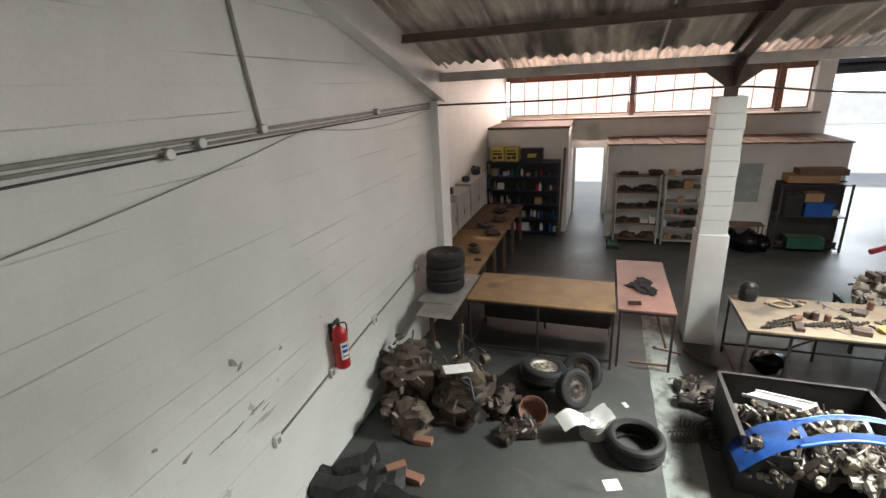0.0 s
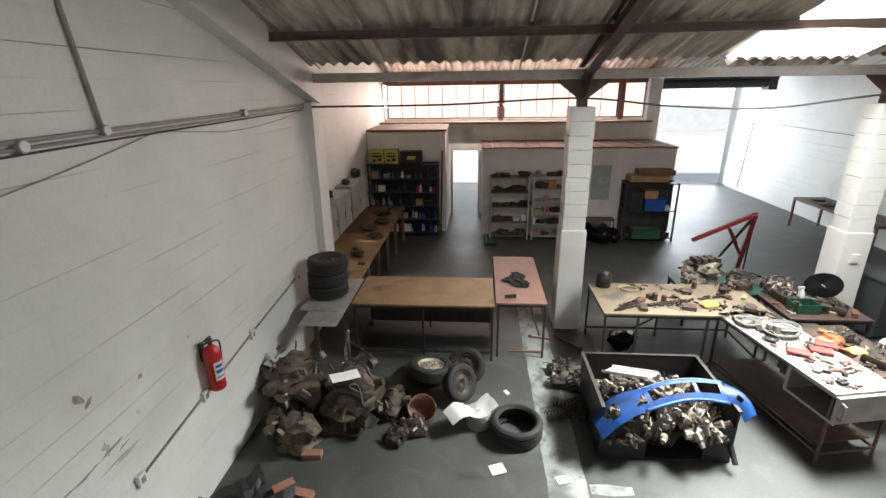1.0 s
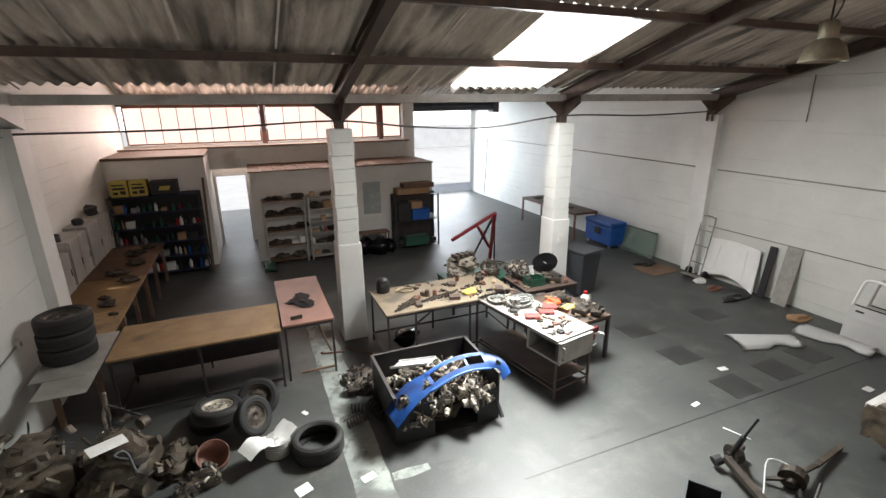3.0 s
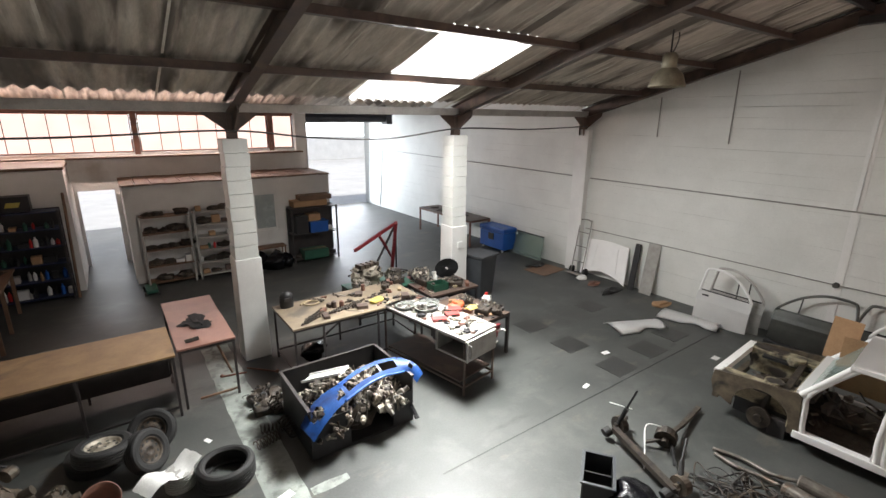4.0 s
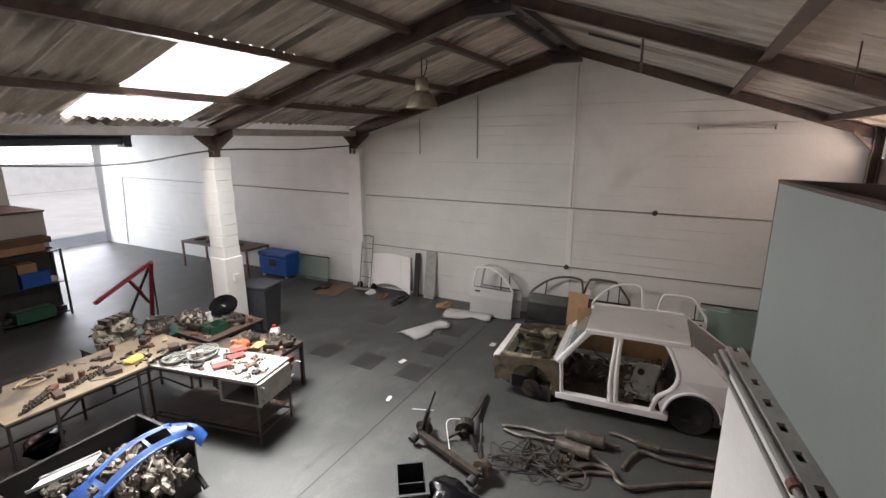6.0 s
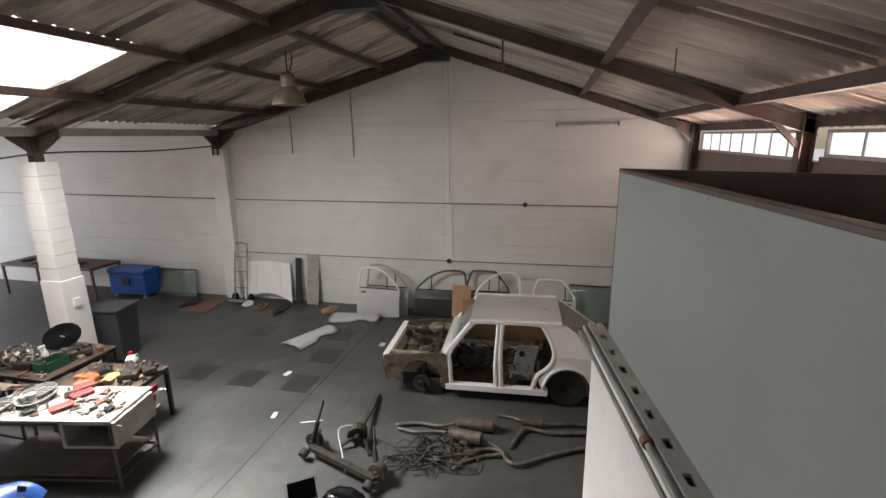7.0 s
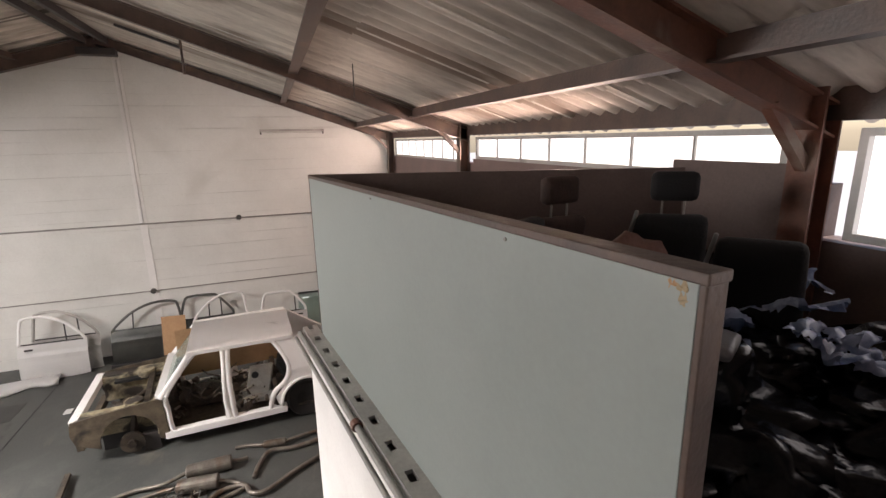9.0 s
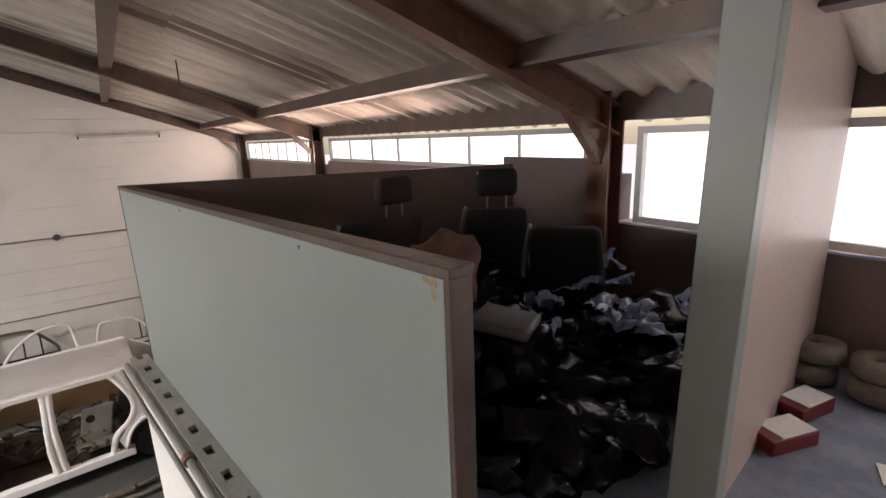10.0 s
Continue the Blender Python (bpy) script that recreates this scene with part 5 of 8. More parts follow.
for a, b in (((BX0, BY1, BZ), (BX1, BY1, BZ)), ((BX0, BY0 + 0.1, BZ), (BX0, BY1, BZ)), ((BX1, BY0 + 0.1, BZ), (BX1, BY1, BZ))):
    bar(bm, a, b, 0.04, 0.03)
part("rim", bm, "steel_dark", bn, "worn steel rim with bare edges")
rg = random.Random(77)
heap = [B(), B(), B()]
for k in range(330):
    bm = heap[(k * 7 // 3) % 3]
    u, w = rg.random(), rg.random()
    x, y = BX0 + 0.1 + (BX1 - BX0 - 0.2) * u, BY0 + 0.02 + (BY1 - BY0 - 0.1) * w
    top = 0.52 - 0.34 * max(0, w - 0.55) - 0.25 * max(0, 0.25 - w) * 2 - 0.5 * abs(u - 0.55) ** 2 + rg.uniform(-0.06, 0.06)
    c = Vector((x, y, top))
    m = Matrix.Translation(c) @ Euler((rg.uniform(0, 3), rg.uniform(0, 3), rg.uniform(0, 6))).to_matrix().to_4x4()
    if k % 3 == 0:
        box(bm, -0.5, 0.5, -0.5, 0.5, -0.5, 0.5, m @ Matrix.Diagonal((rg.uniform(0.06, 0.2), rg.uniform(0.03, 0.1), rg.uniform(0.012, 0.04), 1)))
    elif k % 3 == 1:
        v = lathe(bm, [(0.001, 0), (0.03, 0), (0.032, 0.05), (0.02, 0.06), (0.02, 0.1), (0.001, 0.1)], 8, m @ Matrix.Scale(rg.uniform(0.8, 1.7), 4))
    else:
        r = rg.uniform(0.07, 0.18)
        rod(bm, m @ Vector((-r, 0, 0)), m @ Vector((r, 0, 0)), rg.uniform(0.008, 0.022), 7)
for bm, mt, lb in zip(heap, ("alloy", "grease", "pipe"), ("heap of dull aluminium engine scrap", "dark oily scrap parts mixed in the heap", "rusty brown scrap parts mixed in the heap")):
    single("scrap_metal", bm, mt, lb, "scrap", "stuff")
for k in range(14):
    greasy("engine_casting", (4.45 + 0.11 * k % 0.8 + rg.uniform(-0.05, 0.1), 4.84 + rg.uniform(0, 0.55), 0.42 + rg.uniform(-0.14, 0.05), rg.uniform(-40, 40), rg.uniform(-40, 40), rg.uniform(0, 360)), (0.19, 0.13, 0.1), 51 + 2 * k, "pale aluminium engine casting in the scrap bin", "alloy" if k % 2 else "pipe", group="castings in the bin", detail=7)
bm = B()
lump(bm, 0.5, Matrix.Translation((4.72, 5.35, 0.22)) @ Matrix.Diagonal((1.1, 0.85, 0.45, 1)), 0.2, 3, 2)
single("scrap_fill", bm, "grease", "dark oily mass of parts filling the bin", "scrap", "stuff")


# blue front panel: slotted slam panel between two lamp pods
bp = thing("front_panel", (0, 0, 0), "blue painted car front panel laid over the scrap", "car panel")


def sheet(bm, line, width, rise, n=16, k=6, hole=None, t=0.012):
    """A bowed sheet-metal strip along a smooth line; width(u) across, rise(u) turns its far edge up; hole(u, v) leaves openings."""
    pts = curve_pts(line, 8)
    pick = [pts[round(i * (len(pts) - 1) / n)] for i in range(n + 1)]
    rows = []
    for i, p in enumerate(pick):
        d = (pick[min(i + 1, n)] - pick[max(i - 1, 0)]).normalized()
        side = Vector((-d.y, d.x, 0)).normalized()
        u = i / n
        rows.append([bm.verts.new(p + side * width(u) * (v - 0.5) + Vector((0, 0, rise(u) * (v - 0.5) + 0.02 * math.sin(math.pi * v)))) for v in (j / k for j in range(k + 1))])
    for i in range(n):
        for j in range(k):
            if not (hole and hole((i + 0.5) / n, (j + 0.5) / k)):
                bm.faces.new((rows[i][j], rows[i][j + 1], rows[i + 1][j + 1], rows[i + 1][j]))
    bmesh.ops.solidify(bm, geom=bm.faces[:], thickness=t)


bm = B()
sheet(bm, [(4.52, 4.98, 0.70), (4.8, 5.06, 0.755), (5.1, 5.1, 0.77), (5.38, 5.1, 0.75)], lambda u: 0.22, lambda u: 0.1, 24, 8, lambda u, v: 0.28 < v < 0.75 and (0.1 < u < 0.62 or 0.68 < u < 0.9))
part("slam_panel", bm, "blue", bp, "slotted blue slam panel")
bm = B()
tube(bm, curve_pts([(4.5, 4.86, 0.64), (4.85, 4.95, 0.7), (5.12, 4.99, 0.71), (5.4, 4.98, 0.68)], 8), 0.016, 8)
tube(bm, curve_pts([(4.5, 5.08, 0.75), (4.8, 5.17, 0.8), (5.1, 5.21, 0.815), (5.4, 5.2, 0.79)], 8), 0.013, 8)
part("folded_edge", bm, "blue", bp, smooth=True)
bm = B()
sheet(bm, [(3.98, 4.78, 0.44), (4.14, 4.86, 0.57), (4.32, 4.93, 0.65), (4.53, 4.98, 0.70)], lambda u: 0.2 + 0.06 * math.sin(math.pi * u), lambda u: 0.12, 18, 8, lambda u, v: ((u - 0.36) / 0.17) ** 2 + ((v - 0.5) / 0.24) ** 2 < 1 or (u > 0.8 and 0.3 < v < 0.75 and v < 0.3 + (u - 0.8) * 3))
part("lamp_panel", bm, "blue", bp)
bm = B()
sheet(bm, [(5.37, 5.1, 0.75), (5.48, 5.04, 0.72), (5.54, 4.96, 0.67), (5.57, 4.86, 0.58)], lambda u: 0.2 - 0.08 * u, lambda u: 0.08, 14, 6, lambda u, v: 0.35 < u < 0.6 and 0.3 < v < 0.7)
part("lamp_panel", bm, "blue", bp)
bm = B()
v = lathe(bm, [(0.001, 0), (0.1, 0.01), (0.13, 0.06), (0.1, 0.1), (0.001, 0.12)], 18, pose(4.17, 4.87, 0.45, 20, -30, 20) @ Matrix.Diagonal((0.8, 0.5, 0.5, 1)))
part("lamp_shell", bm, "black", bp, smooth=True)
bm = B()
v = box(bm, -0.11, 0.11, -0.3, 0.3, 0, 0.006)
box(bm, -0.11, -0.1, -0.3, 0.3, 0.006, 0.03), box(bm, 0.1, 0.11, -0.3, 0.3, 0.006, 0.03)
single("white_trim_panel", bm, "white_paint", "pale grey trim panel standing in the scrap bin", "panel", m=pose(4.47, 5.4, 0.74, -20, 4, 40))
bm = B()
rod(bm, (5.43, 4.95, 0.3), (5.42, 4.7, 0.12), 0.03, 10)
single("scrap_pipe", bm, "black", "black pipe end hanging out of the bin", "pipe")

# ---------- workbenches ----------
mb = frame_table("brown_workbench", (4.45, 6.56, 0), 2.3, 1.08, TH, "board", "brown board workbench on a thin steel frame, cluttered with parts", ((0, 0), (0.2, 0), (0.62, 0), (1, 0), (0, 1), (0.5, 1), (1, 1)), leg=0.028, brace=True, cat="workbench")
WM = pose(6.33, 4.86, 0, 0, 0, 11)
wb = frame_table("white_workbench", WM, 0.74, 1.82, TH, "white_board", "white topped workbench covered with tools and hoses", leg=0.026, leg_mat="steel", cat="workbench")
bm = B()
box(bm, 0.02, 0.72, 0.1, 1.7, 0.2, 0.22)
part("lower_shelf", bm, "steel", wb, "dark brown lower shelf board")
dr = thing("drawer_box", WM @ pose(0.02, -0.04, 0.575), "white open-sided metal box under the bench end", "drawer box")
for d in ((0, 0.66, 0, 0.62, 0, 0.012), (0, 0.66, 0, 0.62, 0.3, 0.312), (0, 0.66, 0, 0.014, 0.012, 0.3), (0, 0.66, 0.606, 0.62, 0.012, 0.3), (0.646, 0.66, 0.014, 0.606, 0.012, 0.3)):
    bm = B()
    box(bm, *d)
    part("side_panel", bm, "white_board", dr)
bm = B()
box(bm, -0.012, 0.002, -0.01, 0.03, -0.005, 0.32), box(bm, -0.012, 0.002, 0.59, 0.63, -0.005, 0.32), box(bm, -0.012, 0.002, 0.03, 0.59, -0.005, 0.025), box(bm, -0.012, 0.002, 0.03, 0.59, 0.295, 0.32)
part("front_frame", bm, "gutter", dr)
# black sheet halfway in stands for the shade inside the open box
bm = B()
box(bm, 0.35, 0.36, 0.014, 0.606, 0.012, 0.3)
part("inner_back", bm, "black", dr, "black sheet standing for the shade inside the open box")
bm = B()
rod(bm, (0.02, -0.05, 0.08), (0.02, -0.05, 0.26), 0.014, 8), box(bm, 0.01, 0.03, -0.05, 0.0, 0.07, 0.09), box(bm, 0.01, 0.03, -0.05, 0.0, 0.25, 0.27)
part("handle", bm, "chrome", dr)
lb = frame_table("low_steel_table", (7.1, 5.42, 0, 0, 0, 6), 0.72, 1.2, 0.76, "steel", "low dark steel table with oily parts", leg=0.05, low=0.0, cat="table")
vc = thing("bench_vice", WM @ pose(0.72, 0.1, 0.62), "dark red bench vice fixed at the bench end", "vice")
bm = B()
box(bm, 0, 0.2, 0, 0.12, 0, 0.1, bev=0.01), box(bm, 0.12, 0.3, 0.03, 0.09, 0.1, 0.18, bev=0.008)
part("body", bm, "dark_red", vc)
bm = B()
rod(bm, (0.25, 0.06, 0.05), (0.4, 0.06, 0.05), 0.016, 8), rod(bm, (0.38, -0.02, 0.05), (0.38, 0.14, 0.05), 0.008, 6)
part("screw_handle", bm, "chrome", vc)

# clutter on the benches
def small(kind, m, rg, group):
    if kind == "spanner":
        bm = B()
        L = rg.uniform(0.12, 0.26)
        box(bm, -L / 2, L / 2, -0.008, 0.008, 0, 0.007)
        lathe(bm, [(0.009, 0), (0.018, 0), (0.018, 0.009), (0.009, 0.009)], 10, Matrix.Translation((L / 2, 0, 0)))
        lathe(bm, [(0.007, 0), (0.015, 0), (0.015, 0.009), (0.007, 0.009)], 10, Matrix.Translation((-L / 2, 0, 0)))
        return single("spanner", bm, "chrome", "steel spanner lying on the bench", "spanner", group=group, m=m)
    if kind == "socket":
        bm = B()
        lathe(bm, [(0.008, 0.05), (0.014, 0.05), (0.015, 0.0), (0.001, 0)], 10)
        return single("socket_bit", bm, "chrome", "steel socket standing on the bench", "socket bit", group=group, m=m)
    if kind == "camshaft":
        bm = B()
        rod(bm, (-0.2, 0, 0.02), (0.2, 0, 0.02), 0.011, 8)
        for k in range(8):
            lathe(bm, [(0.001, 0), (0.02, 0), (0.02, 0.014), (0.001, 0.014)], 8, Matrix.Translation((-0.18 + 0.05 * k, 0.004 * (-1) ** k, 0.022)) @ Matrix.Rotation(radians(90), 4, "Y"))
        return single("camshaft", bm, "grease", "dark oily camshaft lying on the bench", "camshaft", group=group, m=m)
    if kind == "carton":
        bm = B()
        a, b, c = rg.uniform(0.04, 0.1), rg.uniform(0.03, 0.07), rg.uniform(0.03, 0.07)
        box(bm, -a, a, -b, b, 0, c, bev=0.004)
        box(bm, -a * 0.98, a * 0.98, -0.006, 0.006, c, c + 0.002)
        return single("carton", bm, rg.choice(("foam", "cardboard", "rust", "steel")), "small carton standing on the bench", "carton", group=group, m=m)
    if kind == "tin":
        bm = B()
        r = rg.uniform(0.03, 0.05)
        lathe(bm, [(0.001, 0), (r, 0), (r, 0.1), (r * 1.04, 0.104), (r * 0.9, 0.108), (r * 0.5, 0.12), (0.001, 0.12)], 14)
        return single("tin", bm, rg.choice(("gutter", "rust", "rust", "grease", "steel")), "small tin with a lid on the bench", "tin", group=group, m=m)
    bm = B()
    s = rg.uniform(0.02, 0.05)
    for k in range(rg.choice((2, 3, 4))):
        q = Matrix.Translation((rg.uniform(-1, 1) * s, rg.uniform(-1, 1) * s, s * rg.uniform(0.3, 0.7))) @ Matrix.Rotation(rg.uniform(0, 6.28), 4, "Z")
        if k % 2:
            box(bm, -s * rg.uniform(0.5, 1.2), s * rg.uniform(0.5, 1.2), -s * 0.4, s * 0.4, -s * 0.3, s * rg.uniform(0.2, 0.5), q, bev=s * 0.1)
        else:
            rod(bm, q @ Vector((-s * 1.2, 0, 0)), q @ Vector((s * 1.2, 0, s * 0.2)), s * rg.uniform(0.2, 0.45), 9)
    return single("machine_part", bm, rg.choice(("grease", "alloy", "grease", "steel", "black", "rust")), "small oily machine part on the bench", "machine part", group=group, m=m)


rg = random.Random(12)
for k in range(66):
    x, y = rg.uniform(5.0, 6.65), rg.uniform(6.68, 7.55)
    small(rg.choice(("part", "part", "part", "tin", "spanner", "part", "socket", "part", "carton")), pose(x, y, TH, 0, 0, rg.uniform(0, 360)), rg, "clutter on the brown bench")
for k in range(7):
    small("camshaft", pose(4.78 + 0.03 * k, 6.7 + 0.035 * k, TH + 0.02 * (k % 2), 0, 0, 25 + 9 * (k % 3)), rg, "camshafts")
for k in range(5):
    small("camshaft", pose(5.2 + 0.12 * k, 6.85 + 0.02 * k, TH, 0, 0, 20 + 4 * k), rg, "camshafts")
for k in range(105):
    m = WM @ pose(rg.uniform(0.05, 0.69), rg.uniform(0.06, 1.75), TH, 0, 0, rg.uniform(0, 360))
    small(rg.choice(("spanner", "part", "spanner", "socket", "part", "tin" if k % 5 == 0 else "part")), m, rg, "tools on the white bench")
for k in range(34):
    m = pose(7.2 + rg.uniform(0, 0.5), 5.5 + rg.uniform(0, 0.95), 0.76, 0, 0, rg.uniform(0, 360))
    small(rg.choice(("part", "part", "carton", "spanner")), m, rg, "parts on the low table")
greasy("cylinder_head", (7.45, 5.75, 0.76, 0, 0, 30), (0.36, 0.24, 0.16), 91, "dark cylinder head on the low table")
# red cases, orange cloth, hose coils, jug
for x, y, r in ((6.42, 5.62, -25), (6.7, 5.66, -20), (6.85, 5.8, -30)):
    c = thing("tool_case", (x, y, TH, 0, 0, r), "small flat red plastic tool case on the bench", "tool case", "red tool cases")
    bm = B()
    box(bm, -0.11, 0.11, -0.07, 0.07, 0, 0.03, bev=0.008)
    part("base", bm, "case_red", c)
    bm = B()
    box(bm, -0.11, 0.11, -0.07, 0.07, 0.031, 0.05, bev=0.008)
    part("lid", bm, "case_red", c)
    bm = B()
    box(bm, -0.03, 0.03, -0.077, -0.069, 0.015, 0.042)
    part("latch", bm, "black", c)
bm = B()
lump(bm, 0.11, Matrix.Translation((7.0, 5.92, TH + 0.04)) @ Matrix.Diagonal((1.2, 0.9, 0.5, 1)), 0.4, 2, 8)
single("orange_cloth", bm, "orange", "crumpled bright orange cloth on the bench", "cloth")
bm = B()
lump(bm, 0.08, Matrix.Translation((7.12, 5.7, TH + 0.02)) @ Matrix.Diagonal((1.3, 0.9, 0.4, 1)), 0.4, 2, 18)
single("yellow_cloth", bm, "yellow", "crumpled yellow-green cloth on the bench", "cloth")
bm = B()
lump(bm, 0.1, Matrix.Translation((5.98, 6.85, TH + 0.03)) @ Matrix.Diagonal((1.3, 0.9, 0.5, 1)), 0.4, 2, 28)
single("yellow_cloth", bm, "yellow", "crumpled pale yellow rag on the brown bench", "cloth")
for cx, cy, R in ((6.5, 6.1, 0.17), (6.25, 6.35, 0.14), (6.62, 6.22, 0.15)):
    bm = B()
    for lp in range(3):
        pts = [(cx + (R + 0.015 * lp) * math.cos(a * 0.349), cy + (R + 0.012 * lp) * math.sin(a * 0.349) * 0.9, TH + 0.014 + 0.02 * lp + 0.006 * math.sin(a)) for a in range(19)]
        tube(bm, pts, 0.01, 6)
    single("hose_coil", bm, "hose_grey", "coiled grey air hose on the white bench", "hose", smooth=True, group="hose coils")
bm = B()
lathe(bm, [(0.001, 0), (0.07, 0), (0.075, 0.02), (0.075, 0.14), (0.05, 0.19), (0.025, 0.2), (0.025, 0.22), (0.001, 0.22)], 18)
j = thing("plastic_jug", (7.66, 5.95, 0.76), "white plastic jug with a red cap", "jug")
part("body", bm, "paper", j, smooth=True)
bm = B()
rod(bm, (0, 0, 0.22), (0, 0, 0.25), 0.03, 12)
part("cap", bm, "red", j, "red screw cap")
bm = B()
tube(bm, curve_pts([(0.05, 0, 0.17), (0.1, 0, 0.17), (0.11, 0, 0.1), (0.075, 0, 0.06)]), 0.01, 6)
part("handle", bm, "paper", j)
hm = thing("welding_mask", (4.66, 7.5, TH), "black welding mask standing on the bench corner", "mask")
bm = B()
lathe(bm, [(0.11, 0), (0.12, 0.1), (0.11, 0.2), (0.07, 0.25), (0.001, 0.27)], 18, Matrix.Diagonal((1, 0.8, 1, 1)))
part("shell", bm, "black", hm, smooth=True)
bm = B()
box(bm, -0.06, 0.06, -0.105, -0.085, 0.12, 0.18, bev=0.005)
part("window", bm, "steel_dark", hm)
wall_pipe("rope", curve_pts([(4.85, 7.4, TH + 0.015), (4.95, 7.5, TH + 0.015), (5.1, 7.45, TH + 0.02), (5.15, 7.35, TH + 0.015), (5.0, 7.3, TH + 0.015), (4.9, 7.38, TH + 0.03), (5.05, 7.48, TH + 0.03)]), 0.014, "foam", "pale rope tangled on the bench", "rope")
bm = B()
lump(bm, 0.2, Matrix.Translation((4.95, 7.2, 0.16)) @ Matrix.Diagonal((1.2, 0.9, 0.8, 1)), 0.4, 2, 41)
single("black_bag", bm, "bag", "black plastic bag lying under the bench", "bag", smooth=True)

# engines on a green trolley behind the bench
tr = frame_table("engine_trolley", (6.15, 7.95, 0), 1.35, 0.8, 0.62, "green", "green steel trolley loaded with engine parts", leg=0.04, cat="trolley")
e1 = greasy("engine_block", (6.55, 8.3, 0.62, 0, 0, 10), (0.55, 0.42, 0.5), 61, "bare engine with head and manifold on the trolley", "alloy", "engine", "engines", 22)
bm = B()
for k in range(4):
    box(bm, -0.24 + 0.12 * k, -0.15 + 0.12 * k, -0.1, 0.1, 0.44, 0.52, bev=0.008)
part("cylinder_head", bm, "grease", e1)
greasy("engine_block", (7.1, 8.2, 0.62, 0, 0, 50), (0.5, 0.4, 0.3), 63, "oily engine block on the trolley", "grease", "engine", "engines", 18)
greasy("engine_block", (6.2, 7.85, TH - 0.3, 0, 0, 80), (0.4, 0.3, 0.36), 67, "dirty engine block beside the trolley", "alloy", "engine", "engines", 18)
greasy("gear_cluster", (7.4, 7.7, 0.8, 0, 0, 20), (0.5, 0.3, 0.2), 69, "tangled dark parts on the cluttered table", "grease", "engine part", "engines", 22)
st = frame_table("parts_table", (7.05, 6.75, 0), 1.1, 0.85, 0.8, "steel", "low table heaped with bottles and parts", leg=0.035, cat="table")
for k in range(40):
    small(rg.choice(("part", "part", "part", "tin", "part", "carton")), pose(7.1 + rg.uniform(0, 0.95), 6.85 + rg.uniform(0, 0.65), 0.8, 0, 0, rg.uniform(0, 360)), rg, "parts on the low table")
for k, (x, y, z, s) in enumerate(((7.35, 6.2, 0.76, 0.2), (7.6, 5.6, 0.76, 0.17), (7.3, 7.35, 0.8, 0.22), (7.75, 7.0, 0.8, 0.2), (6.75, 7.5, TH, 0.16), (6.45, 7.4, TH, 0.14))):
    greasy("engine_bracket", (x, y, z, 0, 0, 47 * k), (s * 1.5, s, s * 0.8), 121 + k, "dark oily bracket heaped on the table", group="heaped brackets", detail=12)
bc = thing("crate", (7.2, 6.9, 0.8), "teal plastic crate with small parts", "crate")
for d in ((0, 0.34, 0, 0.01, 0, 0.14), (0, 0.34, 0.23, 0.24, 0, 0.14), (0, 0.01, 0, 0.24, 0, 0.14), (0.33, 0.34, 0, 0.24, 0, 0.14), (0, 0.34, 0, 0.24, 0, 0.01)):
    bm = B()
    box(bm, *d)
    part("side", bm, "green", bc)
sp = thing("spray_bottle", (7.5, 7.3, 0.8), "white spray bottle among the parts", "bottle")
bm = B()
lathe(bm, [(0.001, 0), (0.045, 0), (0.045, 0.14), (0.02, 0.19), (0.015, 0.22), (0.001, 0.22)], 14)
part("body", bm, "paper", sp, smooth=True)
bm = B()
box(bm, -0.07, 0.02, -0.015, 0.015, 0.22, 0.26, bev=0.004), box(bm, -0.05, -0.035, -0.01, 0.01, 0.17, 0.22)
part("trigger", bm, "paper", sp)
ch = thing("swivel_chair", (7.95, 7.35, 0), "dark swivel chair behind the parts table", "chair")
bm = B()
box(bm, -0.22, 0.22, -0.22, 0.22, 0.5, 0.58, bev=0.03)
part("seat", bm, "seat", ch)
bm = B()
k = 10
g = [[bm.verts.new((0.3 * math.cos(a) * s, 0.18 + 0.05 * math.sin(a), 0.98 + 0.19 * math.sin(a) * s)) for a in (6.283 * i / 16 for i in range(16))] for s in (1.0, 0.6, 0.05)]
for a, b in zip(g, g[1:]):
    for i in range(16):
        bm.faces.new((a[i], a[(i + 1) % 16], b[(i + 1) % 16], b[i]))
bmesh.ops.solidify(bm, geom=bm.faces[:], thickness=0.04)
part("backrest", bm, "seat", ch)
bm = B()
rod(bm, (0, 0, 0.08), (0, 0, 0.5), 0.03, 10), bar(bm, (0, 0.2, 0.52), (0, 0.22, 0.95), 0.05, 0.015, up=(0, 1, 0))
part("column", bm, "steel_dark", ch)
for k in range(5):
    bm = B()
    a = k * 1.2566
    bar(bm, (0, 0, 0.09), (0.28 * math.cos(a), 0.28 * math.sin(a), 0.06), 0.04, 0.03)
    rod(bm, (0.28 * math.cos(a), 0.28 * math.sin(a) - 0.02, 0.025), (0.28 * math.cos(a), 0.28 * math.sin(a) + 0.02, 0.025), 0.025, 8)
    part("leg", bm, "black", ch)

# red engine hoist
ho = thing("engine_hoist", (0, 0, 0), "dark red folding engine hoist standing on the floor", "engine hoist")
top = Vector((7.78, 9.3, 1.62))
for nm, a, b, w in (("mast", (8.05, 10.05, 0.08), top, 0.075), ("boom", top + Vector((0.05, 0.05, 0)), (6.62, 9.05, 1.2), 0.06), ("leg", (8.15, 10.1, 0.1), (6.4, 8.9, 0.1), 0.08), ("leg", (8.4, 9.7, 0.1), (7.4, 8.7, 0.1), 0.08), ("brace", (8.4, 10.4, 0.1), top, 0.035), ("brace", (7.75, 10.5, 0.1), top, 0.035)):
    bm = B()
    bar(bm, a, b, w, w)
    part(nm, bm, "dark_red" if nm != "brace" else "steel_dark", ho)
bm = B()
